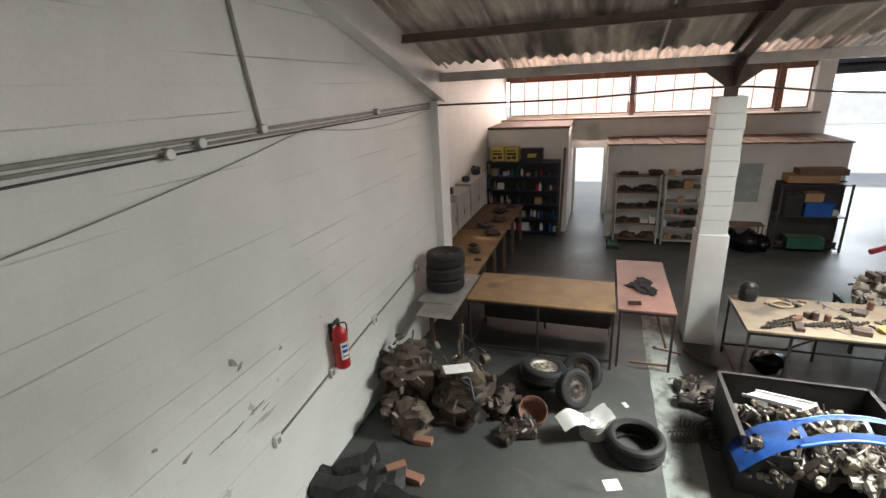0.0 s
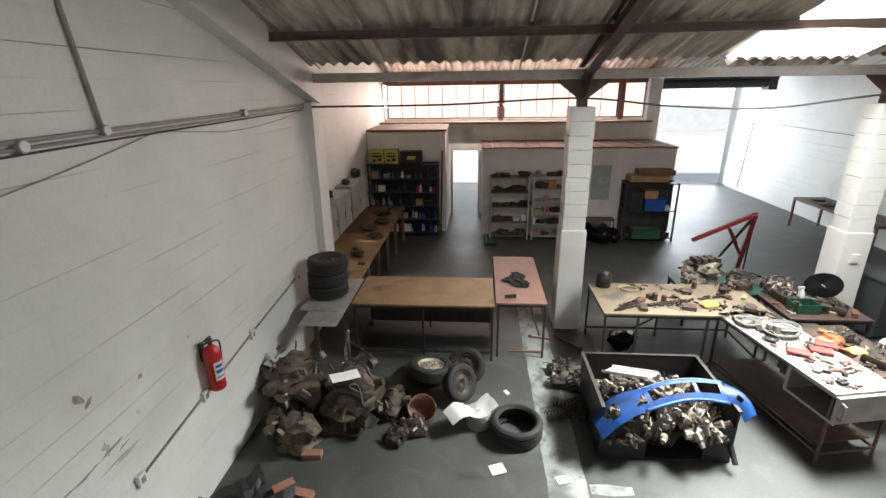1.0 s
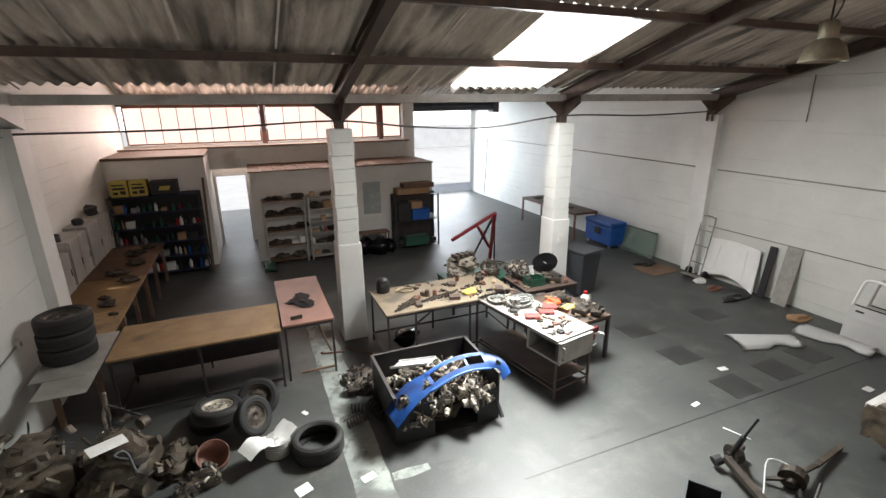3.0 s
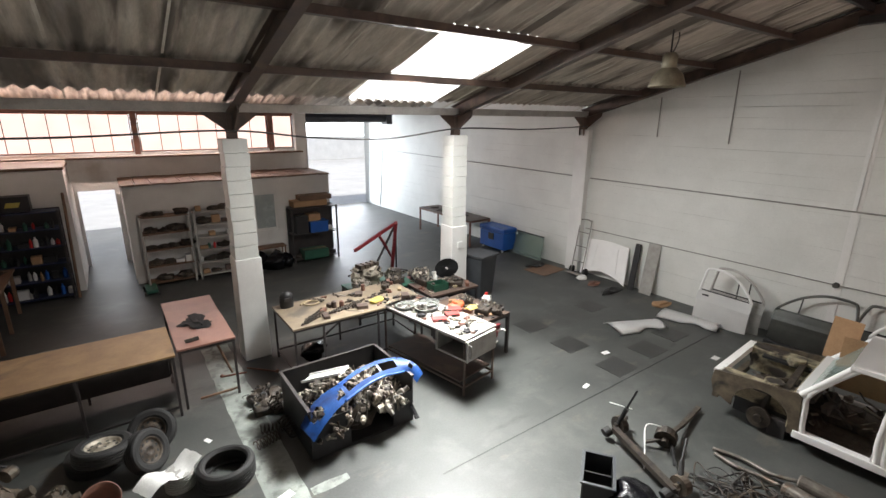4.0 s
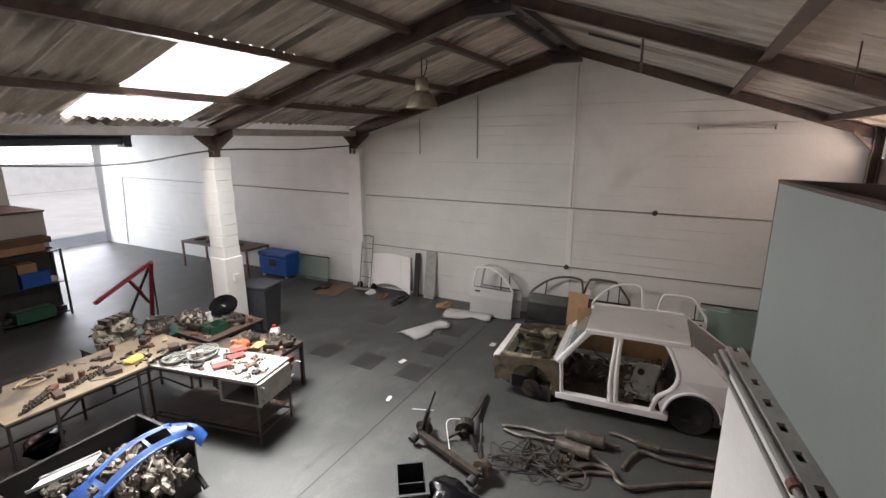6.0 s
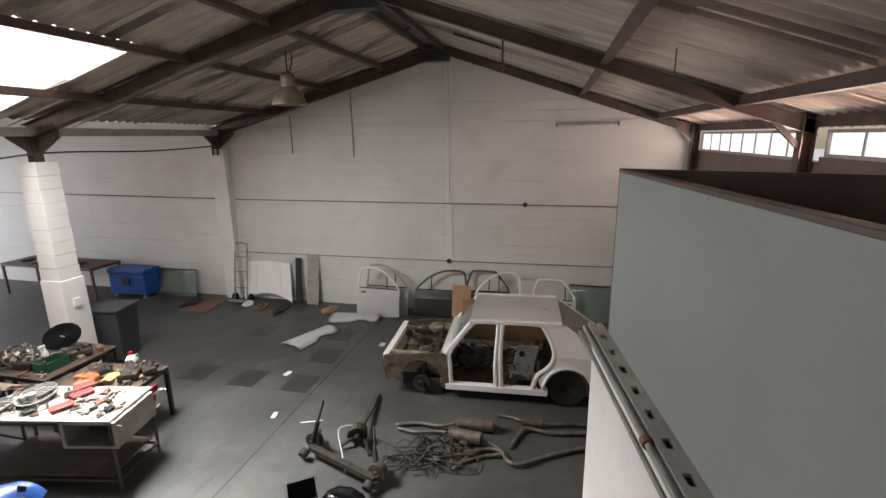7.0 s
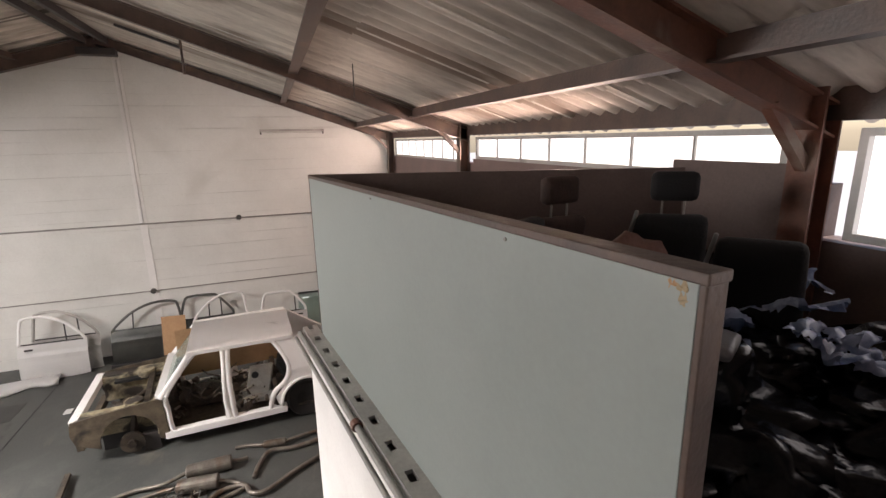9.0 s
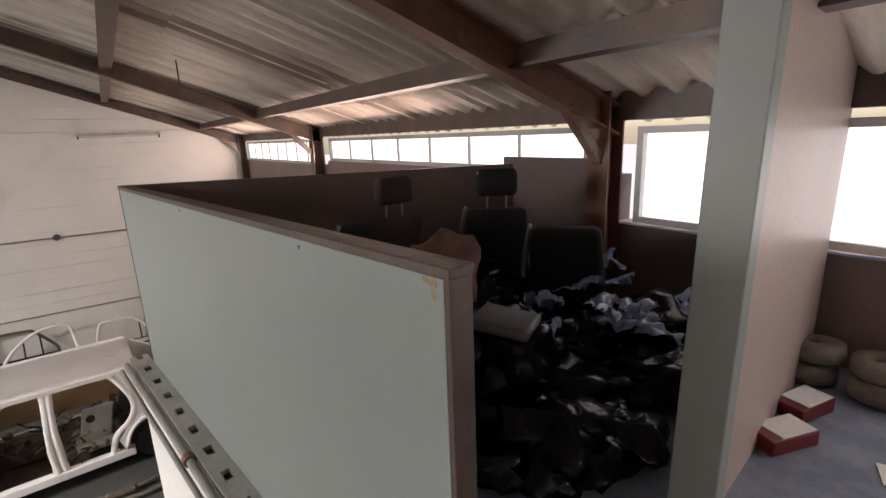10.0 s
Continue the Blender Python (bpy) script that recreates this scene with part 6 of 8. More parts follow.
rod(bm, (7.82, 9.62, 0.75), (7.3, 9.2, 1.4), 0.03, 10), rod(bm, (7.6, 9.4, 1.05), (7.3, 9.2, 1.42), 0.018, 8)
part("jack_ram", bm, "dark_red", ho)
for x, y in ((6.42, 8.92), (7.42, 8.72), (8.15, 10.1), (8.4, 9.7)):
    bm = B()
    rod(bm, (x - 0.02, y, 0.04), (x + 0.02, y, 0.04), 0.04, 10)
    rod(bm, (x, y, 0.04), (x, y, 0.1), 0.015, 6)
    part("castor", bm, "black", ho)

# wheelie bin
wbn = thing("wheelie_bin", (9.12, 7.9, 0, 0, 0, 12), "dark grey wheelie bin with closed lid beside the pillar", "wheelie bin")
bm = B()
v = box(bm, -0.29, 0.29, -0.3, 0.3, 0.06, 0.98, bev=0.02)
for q in v:
    if q.co.z < 0.5:
        q.co.x *= 0.8
        q.co.y *= 0.8
part("body", bm, "bin_grey", wbn)
bm = B()
v = box(bm, -0.31, 0.31, -0.34, 0.32, 0.99, 1.04, bev=0.015)
part("lid", bm, "bin_grey", wbn)
bm = B()
rod(bm, (-0.25, 0.36, 0.97), (0.25, 0.36, 0.97), 0.018, 8)
for s in (-0.22, 0.22):
    box(bm, s - 0.02, s + 0.02, 0.28, 0.37, 0.94, 0.99)
part("handle", bm, "black", wbn)
for s in (-1, 1):
    bm = B()
    rod(bm, (s * 0.24, 0.26, 0.1), (s * 0.29, 0.26, 0.1), 0.1, 16)
    part("wheel", bm, "rubber", wbn)
bm = B()
box(bm, 8.39, 8.51, COL_Y - 0.24, COL_Y - 0.21, 1.28, 1.42, bev=0.006)
single("switch_box", bm, "plaster", "white switch box fixed on the pillar", "switch")

# ---------- far bay things ----------
def shelf_unit(name, m, w, d, h, levels, post_mat, shelf_mat, label, fill, seed, back=None):
    s = thing(name, m, label, "shelving")
    for x in (0, w):
        for y in (0, d):
            bm = B()
            box(bm, x - 0.02, x + 0.02, y - 0.02, y + 0.02, 0, h)
            part("upright", bm, post_mat, s)
    for k in range(levels):
        z = 0.1 + (h - 0.12) * k / (levels - 1)
        bm = B()
        box(bm, -0.02, w + 0.02, -0.02, d + 0.02, z - 0.02, z, bev=0.003)
        part("shelf", bm, shelf_mat, s)
    if back:
        bm = B()
        box(bm, -0.02, w + 0.02, d + 0.021, d + 0.03, 0.05, h)
        part("back_panel", bm, back, s)
    r = random.Random(seed)
    for k in range(levels):
        z = 0.1 + (h - 0.12) * k / (levels - 1)
        x = 0.06
        while x < w - 0.08:
            kind = fill(r, k)
            if kind == "bottle":
                bm = B()
                R, H = r.uniform(0.025, 0.045), r.uniform(0.12, 0.24)
                lathe(bm, [(0.001, 0), (R, 0), (R, H * 0.7), (R * 0.4, H * 0.86), (R * 0.4, H), (0.001, H)], 10)
                single("bottle", bm, r.choice(("paper", "gutter", "blue_box", "red", "black", "cardboard", "green")), "workshop fluid bottle on a shelf", "bottle", group="shelf bottles", m=m @ pose(x, d * r.uniform(0.2, 0.6), z))
                x += R * 2 + r.uniform(0.005, 0.05)
            elif kind == "box":
                bm = B()
                a, c, e = r.uniform(0.1, 0.24), r.uniform(0.1, 0.2), r.uniform(0.07, 0.2)
                box(bm, 0, a, -c / 2, c / 2, 0, e, bev=0.005)
                box(bm, 0.01, a - 0.01, -0.008, 0.008, e, e + 0.002)
                single("box", bm, r.choice(("cardboard", "paper", "black", "steel", "gutter")), "small storage box on a shelf", "box", group="shelf boxes", m=m @ pose(x, d * 0.45, z))
                x += a + 0.03
            elif kind == "part":
                s2 = r.uniform(0.09, 0.17)
                bm = B()
                lump(bm, s2, Matrix.Translation((0, 0, s2 * 0.42)) @ Matrix.Diagonal((1.2, 0.8, 0.6, 1)), 0.5, 2, r.uniform(0, 90))
                rod(bm, (-s2, 0, s2 * 0.4), (s2 * 1.1, 0, s2 * 0.6), s2 * 0.3, 8)
                single("spare_part", bm, "grease", "dark greasy spare part on a shelf", "spare part", group="shelf parts", m=m @ pose(x + s2, d * 0.45, z - 0.001))
                x += s2 * 2 + 0.02
            else:
                x += 0.12
    return s


shelf_unit("blue_shelf_unit", pose(-0.28, 12.88, 0), 1.86, 0.4, 2.0, 6, "steel_dark", mat("dark_blue_steel", (0.014, 0.022, 0.075), (0.01, 0.016, 0.05), 0.45, scale=4, bump=0.05), "dark blue steel shelving crowded with bottles and tins", lambda r, k: r.choice(("bottle", "bottle", "bottle", "box", "gap")) if k < 5 else "gap", 3, M["black"])
shelf_unit("grey_rack", pose(3.0, 12.68, 0), 1.0, 0.36, 1.7, 5, "gutter", "wood", "pale steel rack loaded with dark spare parts", lambda r, k: r.choice(("part", "part", "part", "box", "gap")), 5)
shelf_unit("grey_rack", pose(4.12, 12.68, 0), 1.0, 0.36, 1.72, 6, "gutter", "gutter", "pale steel rack with parts on six shelves", lambda r, k: r.choice(("part", "box", "part", "bottle", "gap")), 8)
shelf_unit("dark_rack", pose(6.47, 12.65, 0), 1.28, 0.4, 1.55, 3, "steel_dark", "steel_dark", "dark steel rack holding crates and boxes", lambda r, k: r.choice(("part", "box", "part", "gap")) if k < 2 else "gap", 10, M["steel_dark"])
for x, a, z in ((-0.2, 0.36, 2.0), (0.18, 0.36, 2.0)):
    y = thing("yellow_carton", (x, 12.95, z), "yellow carton with black print on the shelving", "carton", "cartons on the shelving")
    bm = B()
    box(bm, 0, a - 0.01, 0, 0.3, 0, 0.36, bev=0.004)
    part("body", bm, "yellow", y)
    for q in ((0.05, 0.15, 0.06, 0.12), (0.05, 0.3, 0.17, 0.22), (0.19, 0.3, 0.06, 0.14), (0.05, 0.28, 0.26, 0.29)):
        bm = B()
        box(bm, q[0], q[1], -0.003, 0.0, q[2], q[3])
        part("print_bar", bm, "black", y)
y = thing("black_carton", (0.6, 12.95, 2.0), "black carton with a yellow mark on the shelving", "carton", "cartons on the shelving")
bm = B()
box(bm, 0, 0.56, 0, 0.3, 0, 0.32, bev=0.004)
part("body", bm, "black", y)
bm = B()
plate(bm, [(0.16, 0.1), (0.38, 0.1), (0.42, 0.2), (0.2, 0.2)], 0.003, Matrix.Rotation(radians(90), 4, "X"))
part("print_bar", bm, "yellow", y)
bm = B()
rod(bm, (1.66, 12.85, 0.0), (1.7, 13.3, 2.3), 0.03, 8)
single("timber_pole", bm, "wood", "timber pole leaning on the office wall", "pole")
cr = thing("blue_crate", (6.95, 12.6, 0.82), "blue plastic crate on the dark rack", "crate")
bm = B()
box(bm, 0, 0.52, 0, 0.36, 0, 0.3, bev=0.01)
part("body", bm, "blue_box", cr)
bm = B()
box(bm, -0.015, 0.535, -0.015, 0.375, 0.28, 0.31, bev=0.005)
part("rim", bm, "blue_box", cr)
for x, y, z, w, d, h, mm in ((6.95, 12.7, 1.13, 0.34, 0.3, 0.2, "cardboard"), (6.55, 12.68, 1.56, 0.95, 0.42, 0.16, "cardboard"), (6.75, 12.7, 1.725, 0.9, 0.4, 0.13, "wood"), (6.56, 12.62, 0.82, 0.34, 0.36, 0.5, "black"), (6.7, 12.5, 0.1, 0.7, 0.4, 0.25, "green")):
    c = thing("carton", (x, y, z), "worn carton stacked on the dark rack", "carton", "cartons on the rack")
    bm = B()
    box(bm, 0, w, 0, d, 0, h, bev=0.006)
    part("body", bm, mm, c)
    bm = B()
    box(bm, 0.01, w - 0.01, d / 2 - 0.025, d / 2 + 0.025, h, h + 0.002)
    part("tape", bm, "foam", c)
jk = thing("trolley_jack", (3.0, 12.35, 0), "green trolley jack with a tall white handle", "jack")
bm = B()
box(bm, -0.12, 0.12, -0.3, 0.25, 0.05, 0.13, bev=0.02)
part("chassis", bm, "green", jk)
bm = B()
rod(bm, (0, 0.1, 0.1), (0.02, 0.18, 1.25), 0.022, 8)
part("handle", bm, "gutter", jk)
for x in (-0.13, 0.13):
    for y in (-0.25, 0.2):
        bm = B()
        rod(bm, (x - 0.02, y, 0.045), (x + 0.02, y, 0.045), 0.045, 10)
        part("wheel", bm, "steel_dark", jk)
for i, (x, y, s) in enumerate(((5.5, 12.7, 0.28), (5.9, 12.5, 0.3), (6.2, 12.55, 0.22))):
    bm = B()
    lump(bm, s, Matrix.Translation((x, y, s * 0.75)) @ Matrix.Diagonal((1.0, 0.9, 0.85, 1)), 0.4, 2, i * 7 + 2)
    single("black_bag", bm, "bag", "full black plastic bag standing by the office", "bag", smooth=True, group="black bags by the office")
bm = B()
box(bm, 5.35, 6.25, 12.6, 12.95, 0.55, 0.58)
for x in (5.38, 6.22):
    for y in (12.63, 12.92):
        box(bm, x - 0.015, x + 0.015, y - 0.015, y + 0.015, 0, 0.55)
single("low_bench", bm, "wood", "low timber bench below the office window", "bench")
# wall cabinets
for y0, y1, z0, z1 in ((8.35, 9.05, 1.18, 1.8), (9.15, 10.05, 1.2, 1.92), (10.15, 11.6, 1.2, 1.95)):
    c = thing("wall_cabinet", (LEFT2, y0, z0), "white wall cabinet above the bench", "cabinet", "wall cabinets")
    bm = B()
    box(bm, 0, 0.34, 0, y1 - y0, 0, z1 - z0, bev=0.004)
    part("body", bm, "white_board", c)
    n = 1 if y1 - y0 < 0.8 else 2
    for k in range(n):
        bm = B()
        w = (y1 - y0) / n
        box(bm, 0.342, 0.36, k * w + 0.006, (k + 1) * w - 0.006, 0.008, z1 - z0 - 0.008, bev=0.003)
        dr_ = part("door", bm, "white_board", c)
        bm = B()
        rod(bm, (0.375, (k + 0.85) * w, 0.25), (0.375, (k + 0.85) * w, 0.36), 0.007, 6)
        part("handle", bm, "steel_dark", dr_)
for i, (y, z, s) in enumerate(((9.3, 1.92, 0.07), (10.4, 1.95, 0.09), (11.3, 1.95, 0.12), (8.6, 1.8, 0.05))):
    bm = B()
    lump(bm, s, Matrix.Translation((-0.2, y, z + s * 0.6)), 0.4, 2, i + 70)
    single("dark_can", bm, "black", "small dark object on a wall cabinet", "can")

# ---------- stripped car body ----------
# car frame: u runs from the nose to the tail, v across from the near side, w up
CM = Matrix.Translation((8.93, 2.66, 0)) @ Matrix.Rotation(radians(-86.5), 4, "Z")
CW = 1.42
car = thing("car_shell", CM, "stripped white hatchback body shell without doors or bonnet", "car")


def cpart(name, bm, material, label="", parent=None, smooth=False):
    return part(name, bm, material, parent or car, label, smooth)


def arc(cx, cz, r, a0, a1, n=10):
    return [(cx + r * math.cos(radians(a0 + (a1 - a0) * i / n)), cz + r * math.sin(radians(a0 + (a1 - a0) * i / n))) for i in range(n + 1)]


UPR = Matrix.Rotation(radians(90), 4, "X")
FA, RA = 0.6, 2.78
for side in (0, 1):
    v0 = 0.0 if side == 0 else CW - 0.03
    near = side == 0
    mm = Matrix.Translation((0, v0 + 0.03, 0)) @ UPR
    # front wing with arch
    bm = B()
    plate(bm, [(0.04, 0.36), (0.0, 0.5), (0.02, 0.66), (0.3, 0.7), (1.0, 0.76), (1.04, 0.2), (0.93, 0.2)] + arc(FA, 0.3, 0.32, -10, 190, 12), 0.03, mm)
    cpart("front_wing", bm, "dirty_bay", "bare brown inner wing")
    # sill
    bm = B()
    box(bm, 0.98, 2.5, v0 - 0.01, v0 + 0.1 if near else v0 + 0.04, 0.17, 0.27, bev=0.012)
    cpart("sill", bm, "white_paint")
    # door apertures: rounded pressed frames that lean inwards above the waist
    def lean_in(u, w):
        return (u, v0 + 0.03 + (0.12 if near else -0.1) * max(0, min(1, (w - 0.75) / 0.48)), w)

    for nm, loop, r in (("front_door_frame", [(1.1, 0.24), (1.06, 0.32), (1.05, 0.55), (1.05, 0.76), (1.2, 0.98), (1.38, 1.19), (1.46, 1.235), (1.7, 1.245), (1.76, 1.2), (1.74, 0.8), (1.73, 0.5), (1.75, 0.3), (1.71, 0.24), (1.4, 0.235), (1.1, 0.24)], 0.034), ("rear_door_frame", [(1.86, 0.24), (1.82, 0.3), (1.81, 0.55), (1.8, 0.8), (1.82, 1.2), (1.88, 1.24), (2.3, 1.235), (2.42, 1.19), (2.56, 0.92), (2.57, 0.76), (2.5, 0.62), (2.36, 0.5), (2.3, 0.36), (2.27, 0.25), (2.1, 0.235), (1.86, 0.24)], 0.036)):
        bm = B()
        tube(bm, curve_pts([lean_in(*p) for p in loop], 5), r, 8)
        cpart(nm, bm, "white_paint", smooth=True)
    bm = B()
    for k in range(8):
        w0, w1 = 0.24 + 0.125 * k, 0.24 + 0.125 * (k + 1)
        hw = 0.075 - 0.04 * k / 7
        bar(bm, lean_in(1.775, w0), lean_in(1.78, w1), 0.035, 2 * hw, up=(1, 0, 0))
    cpart("centre_pillar", bm, "white_paint")
    bm = B()
    tube(bm, curve_pts([lean_in(0.98, 0.745), lean_in(1.06, 0.84), lean_in(1.22, 1.04), lean_in(1.37, 1.23)], 5), 0.04, 8)
    cpart("windscreen_pillar", bm, "white_paint", smooth=True)
    bm = B()
    bar(bm, (1.34, v0 + (0.14 if near else -0.07), 1.245), (2.66, v0 + (0.14 if near else -0.07), 1.25), 0.07, 0.05)
    cpart("roof_rail", bm, "white_paint")
    # rear quarter: plate with arch, leaning back pillar
    bm = B()
    q = [(2.42, 0.24), (2.4, 0.3), (2.36, 0.42), (2.52, 0.62), (2.58, 0.8), (2.42, 1.2), (2.56, 1.25), (2.72, 1.22), (3.2, 0.8), (3.42, 0.72), (3.46, 0.4), (3.2, 0.32)] + arc(RA, 0.3, 0.34, 5, 175, 12)
    vs = plate(bm, q, 0.03, mm)
    for x in vs:
        if x.co.z > 0.75:
            x.co.y += (0.13 if near else -0.1) * min(1, (x.co.z - 0.75) / 0.48)
    cpart("rear_quarter", bm, "white_paint")
    # arch lip
    bm = B()
    tube(bm, [(x, v0 - 0.008 if near else v0 + 0.04, z) for x, z in arc(RA, 0.3, 0.345, 0, 182, 14)], 0.022, 8)
    cpart("arch_lip", bm, "white_paint", smooth=True)
    # black plates added behind the front arch to darken its inside
    bm = B()
    box(bm, FA - 0.34, FA + 0.34, v0 + 0.03 if near else v0 - 0.3, v0 + 0.3 if near else v0, 0.58, 0.62)
    box(bm, FA - 0.34, FA + 0.34, v0 + 0.2 if near else v0 - 0.18, v0 + 0.215 if near else v0 - 0.165, 0.1, 0.58)
    cpart("wheel_arch_liner", bm, "black")
# small quarter badge vent
bm = B()
plate(bm, [(0, 0), (0.07, 0), (0.035, 0.06)], 0.004, Matrix.Translation((2.72, 0.11, 0.98)) @ UPR)
cpart("pillar_vent", bm, "black")
# roof, slightly domed
bm = B()
n, k = 10, 8
g = [[bm.verts.new((1.34 + (2.68 - 1.34) * i / n, 0.13 + (CW - 0.26) * j / k, 1.265 + 0.045 * math.sin(math.pi * j / k) * (0.5 + 0.5 * math.sin(math.pi * i / n)))) for j in range(k + 1)] for i in range(n + 1)]
for a, b in zip(g, g[1:]):
    for j in range(k):
        bm.faces.new((a[j], b[j], b[j + 1], a[j + 1]))
bmesh.ops.solidify(bm, geom=bm.faces[:], thickness=0.02)
cpart("roof", bm, "white_paint", smooth=True)
bm = B()
bar(bm, (0.99, 0.03, 0.77), (0.99, CW - 0.03, 0.77), 0.12, 0.05)
cpart("scuttle", bm, "white_paint")
# rear hatch opening frame and tail panel
bm = B()
box(bm, 3.38, 3.44, 0.04, CW - 0.04, 0.3, 0.7, bev=0.01)
cpart("tail_panel", bm, "white_paint")
for a, b in ((0.16, 0.06), (CW - 0.16, CW - 0.06)):
    bm = B()
    bar(bm, (2.7, a, 1.22), (3.36, b, 0.74), 0.05, 0.06, up=(1, 0, 0))
    cpart("hatch_pillar", bm, "white_paint")
# engine bay
for nm, d in (("front_crossmember", (0.0, 0.1, 0.04, CW - 0.04, 0.58, 0.67)), ("lower_crossmember", (0.02, 0.1, 0.06, CW - 0.06, 0.24, 0.34)), ("bulkhead", (0.9, 0.93, 0.03, CW - 0.03, 0.25, 0.75)), ("inner_wing", (0.1, 0.9, 0.2, 0.24, 0.3, 0.66)), ("inner_wing", (0.1, 0.9, CW - 0.24, CW - 0.2, 0.3, 0.66)), ("wing_rail", (0.06, 0.95, 0.03, 0.2, 0.64, 0.67)), ("wing_rail", (0.06, 0.95, CW - 0.2, CW - 0.03, 0.64, 0.67)), ("bay_floor", (0.2, 0.9, 0.24, CW - 0.24, 0.25, 0.27))):
    bm = B()
    box(bm, *d, bev=0.006)
    cpart(nm, bm, "white_paint" if nm == "front_crossmember" else "bay_cream" if nm in ("bulkhead", "inner_wing", "wing_rail") else "dirty_bay")
for v in (0.24, CW - 0.24):
    bm = B()
    rod(bm, (FA + 0.05, v, 0.6), (FA + 0.05, v, 0.7), 0.11, 16)
    cpart("strut_tower", bm, "bay_cream")
bm = B()
bar(bm, (0.78, 0.25, 0.6), (0.74, CW - 0.2, 0.64), 0.07, 0.06), rod(bm, (0.3, 0.5, 0.45), (0.75, 0.8, 0.55), 0.03, 8), rod(bm, (0.25, 0.9, 0.4), (0.7, 0.4, 0.5), 0.025, 8)
lump(bm, 0.14, Matrix.Translation((0.45, 0.62, 0.4)), 0.4, 2, 5)
cpart("bay_bracket", bm, "grease")
# floor and inside
bm = B()
box(bm, 0.93, 3.4, 0.05, CW - 0.05, 0.19, 0.22), box(bm, 0.95, 2.4, CW / 2 - 0.12, CW / 2 + 0.12, 0.22, 0.36, bev=0.03), box(bm, 2.35, 2.42, 0.05, CW - 0.05, 0.22, 0.5, bev=0.02)
cpart("floor_pan", bm, "grease")
bm = B()
rod(bm, (1.08, 0.1, 0.68), (1.08, CW - 0.1, 0.7), 0.035, 8), rod(bm, (1.15, 0.4, 0.7), (1.45, 0.42, 0.35), 0.02, 8)
lump(bm, 0.12, Matrix.Translation((1.2, 0.5, 0.55)) @ Matrix.Diagonal((0.8, 1.6, 0.9, 1)), 0.4, 2, 12)
cpart("dash_frame", bm, "grease")
rg = random.Random(9)
for nm, mt, cnt in (("wiring_remnant", "grease", 60), ("bracket_remnant", "alloy", 26)):
    bm = B()
    for k in range(cnt):
        c = Vector((rg.uniform(1.1, 2.4), rg.uniform(0.12, CW - 0.2), rg.uniform(0.24, 0.4 if k % 3 else 0.62)))
        if k % 4 == 0:
            lump(bm, rg.uniform(0.03, 0.08), Matrix.Translation(c), 0.5, 1, k * 1.3)
        else:
            rod(bm, c, c + Vector((rg.uniform(-0.2, 0.2), rg.uniform(-0.2, 0.2), rg.uniform(-0.02, 0.14))), rg.uniform(0.006, 0.026), 7)
    tagged(cpart(nm, bm, mt), kind="stuff")
bm = B()
v = box(bm, 1.96, 2.3, 0.42, 0.5, 0.26, 0.72, bev=0.03)
for q in v:
    q.co.x += (q.co.z - 0.26) * 0.2
    q.co.y += (q.co.z - 0.26) * 0.15
box(bm, 1.92, 2.34, 0.3, 0.62, 0.24, 0.32, bev=0.02)
cpart("seat_shell", bm, "white_board", "pale bare seat shell")
bm = B()
rod(bm, (2.12, 0.462, 0.6), (2.12, 0.48, 0.6), 0.05, 14)
cpart("seat_hole", bm, "black")
bm = B()
lump(bm, 0.24, Matrix.Translation((2.6, 0.7, 0.62)) @ Matrix.Diagonal((0.8, 1.6, 1.0, 1)), 0.3, 2, 3)
cpart("boot_trim", bm, "black")
# hubs and rear wheel
for v in (0.06, CW - 0.1):
    bm = B()
    rod(bm, (FA, v, 0.2), (FA, v + 0.04, 0.2), 0.14, 20), rod(bm, (FA, v - 0.05, 0.2), (FA, v + 0.1, 0.2), 0.05, 12), bar(bm, (FA, v + 0.1, 0.2), (FA + 0.05, v + 0.18, 0.58), 0.06, 0.06)
    cpart("front_hub", bm, "grease")
for v in (0.12, CW - 0.12):
    bm = B()
    lathe(bm, [(0.14, -0.07), (0.25, -0.08), (0.275, -0.05), (0.275, 0.05), (0.25, 0.08), (0.14, 0.07), (0.02, 0.03), (0.001, 0.03)], 30, Matrix.Translation((RA, v, 0.276)) @ Matrix.Rotation(radians(90), 4, "X"))
    cpart("rear_wheel", bm, "rubber")
# props coloured dark so that they don't show in the wheel arch
for u, v in ((FA, 0.2), (FA, CW - 0.2)):
    bm = B()
    box(bm, u + 0.1, u + 0.3, v - 0.08, v + 0.08, 0.0, 0.25, bev=0.01)
    single("support_block", bm, "steel_dark", "dark block propping up the car body", "block", m=CM)
# cardboard leaning inside and by the windscreen
for a, w, h, t in ((pose(1.82, CW - 0.16, 0.44, 88, 0, 0), 1.5, 0.74, 0.006), (pose(1.02, CW + 0.08, 0.72, 78, 0, -8), 0.34, 0.6, 0.006)):
    c = B()
    box(c, -w / 2, w / 2, 0, h, 0, t)
    single("cardboard_sheet", c, "cardboard", "brown cardboard sheet leaning in the car body", "cardboard", m=CM @ a)
bm = B()
plate(bm, [(0, 0), (1.12, 0), (1.0, 0.56), (0.12, 0.56)], 0.006)
single("car_windscreen", bm, "glass", "greenish windscreen glass in the car body", "windscreen", m=CM @ pose(1.02, 0.15, 0.79, 0, 0, 0) @ Matrix.Rotation(radians(90), 4, "Z") @ Matrix.Scale(-1, 4, (0, 1, 0)) @ Matrix.Rotation(radians(52), 4, "X"))

# ---------- panels along the gable wall ----------
LEAN = 12.45


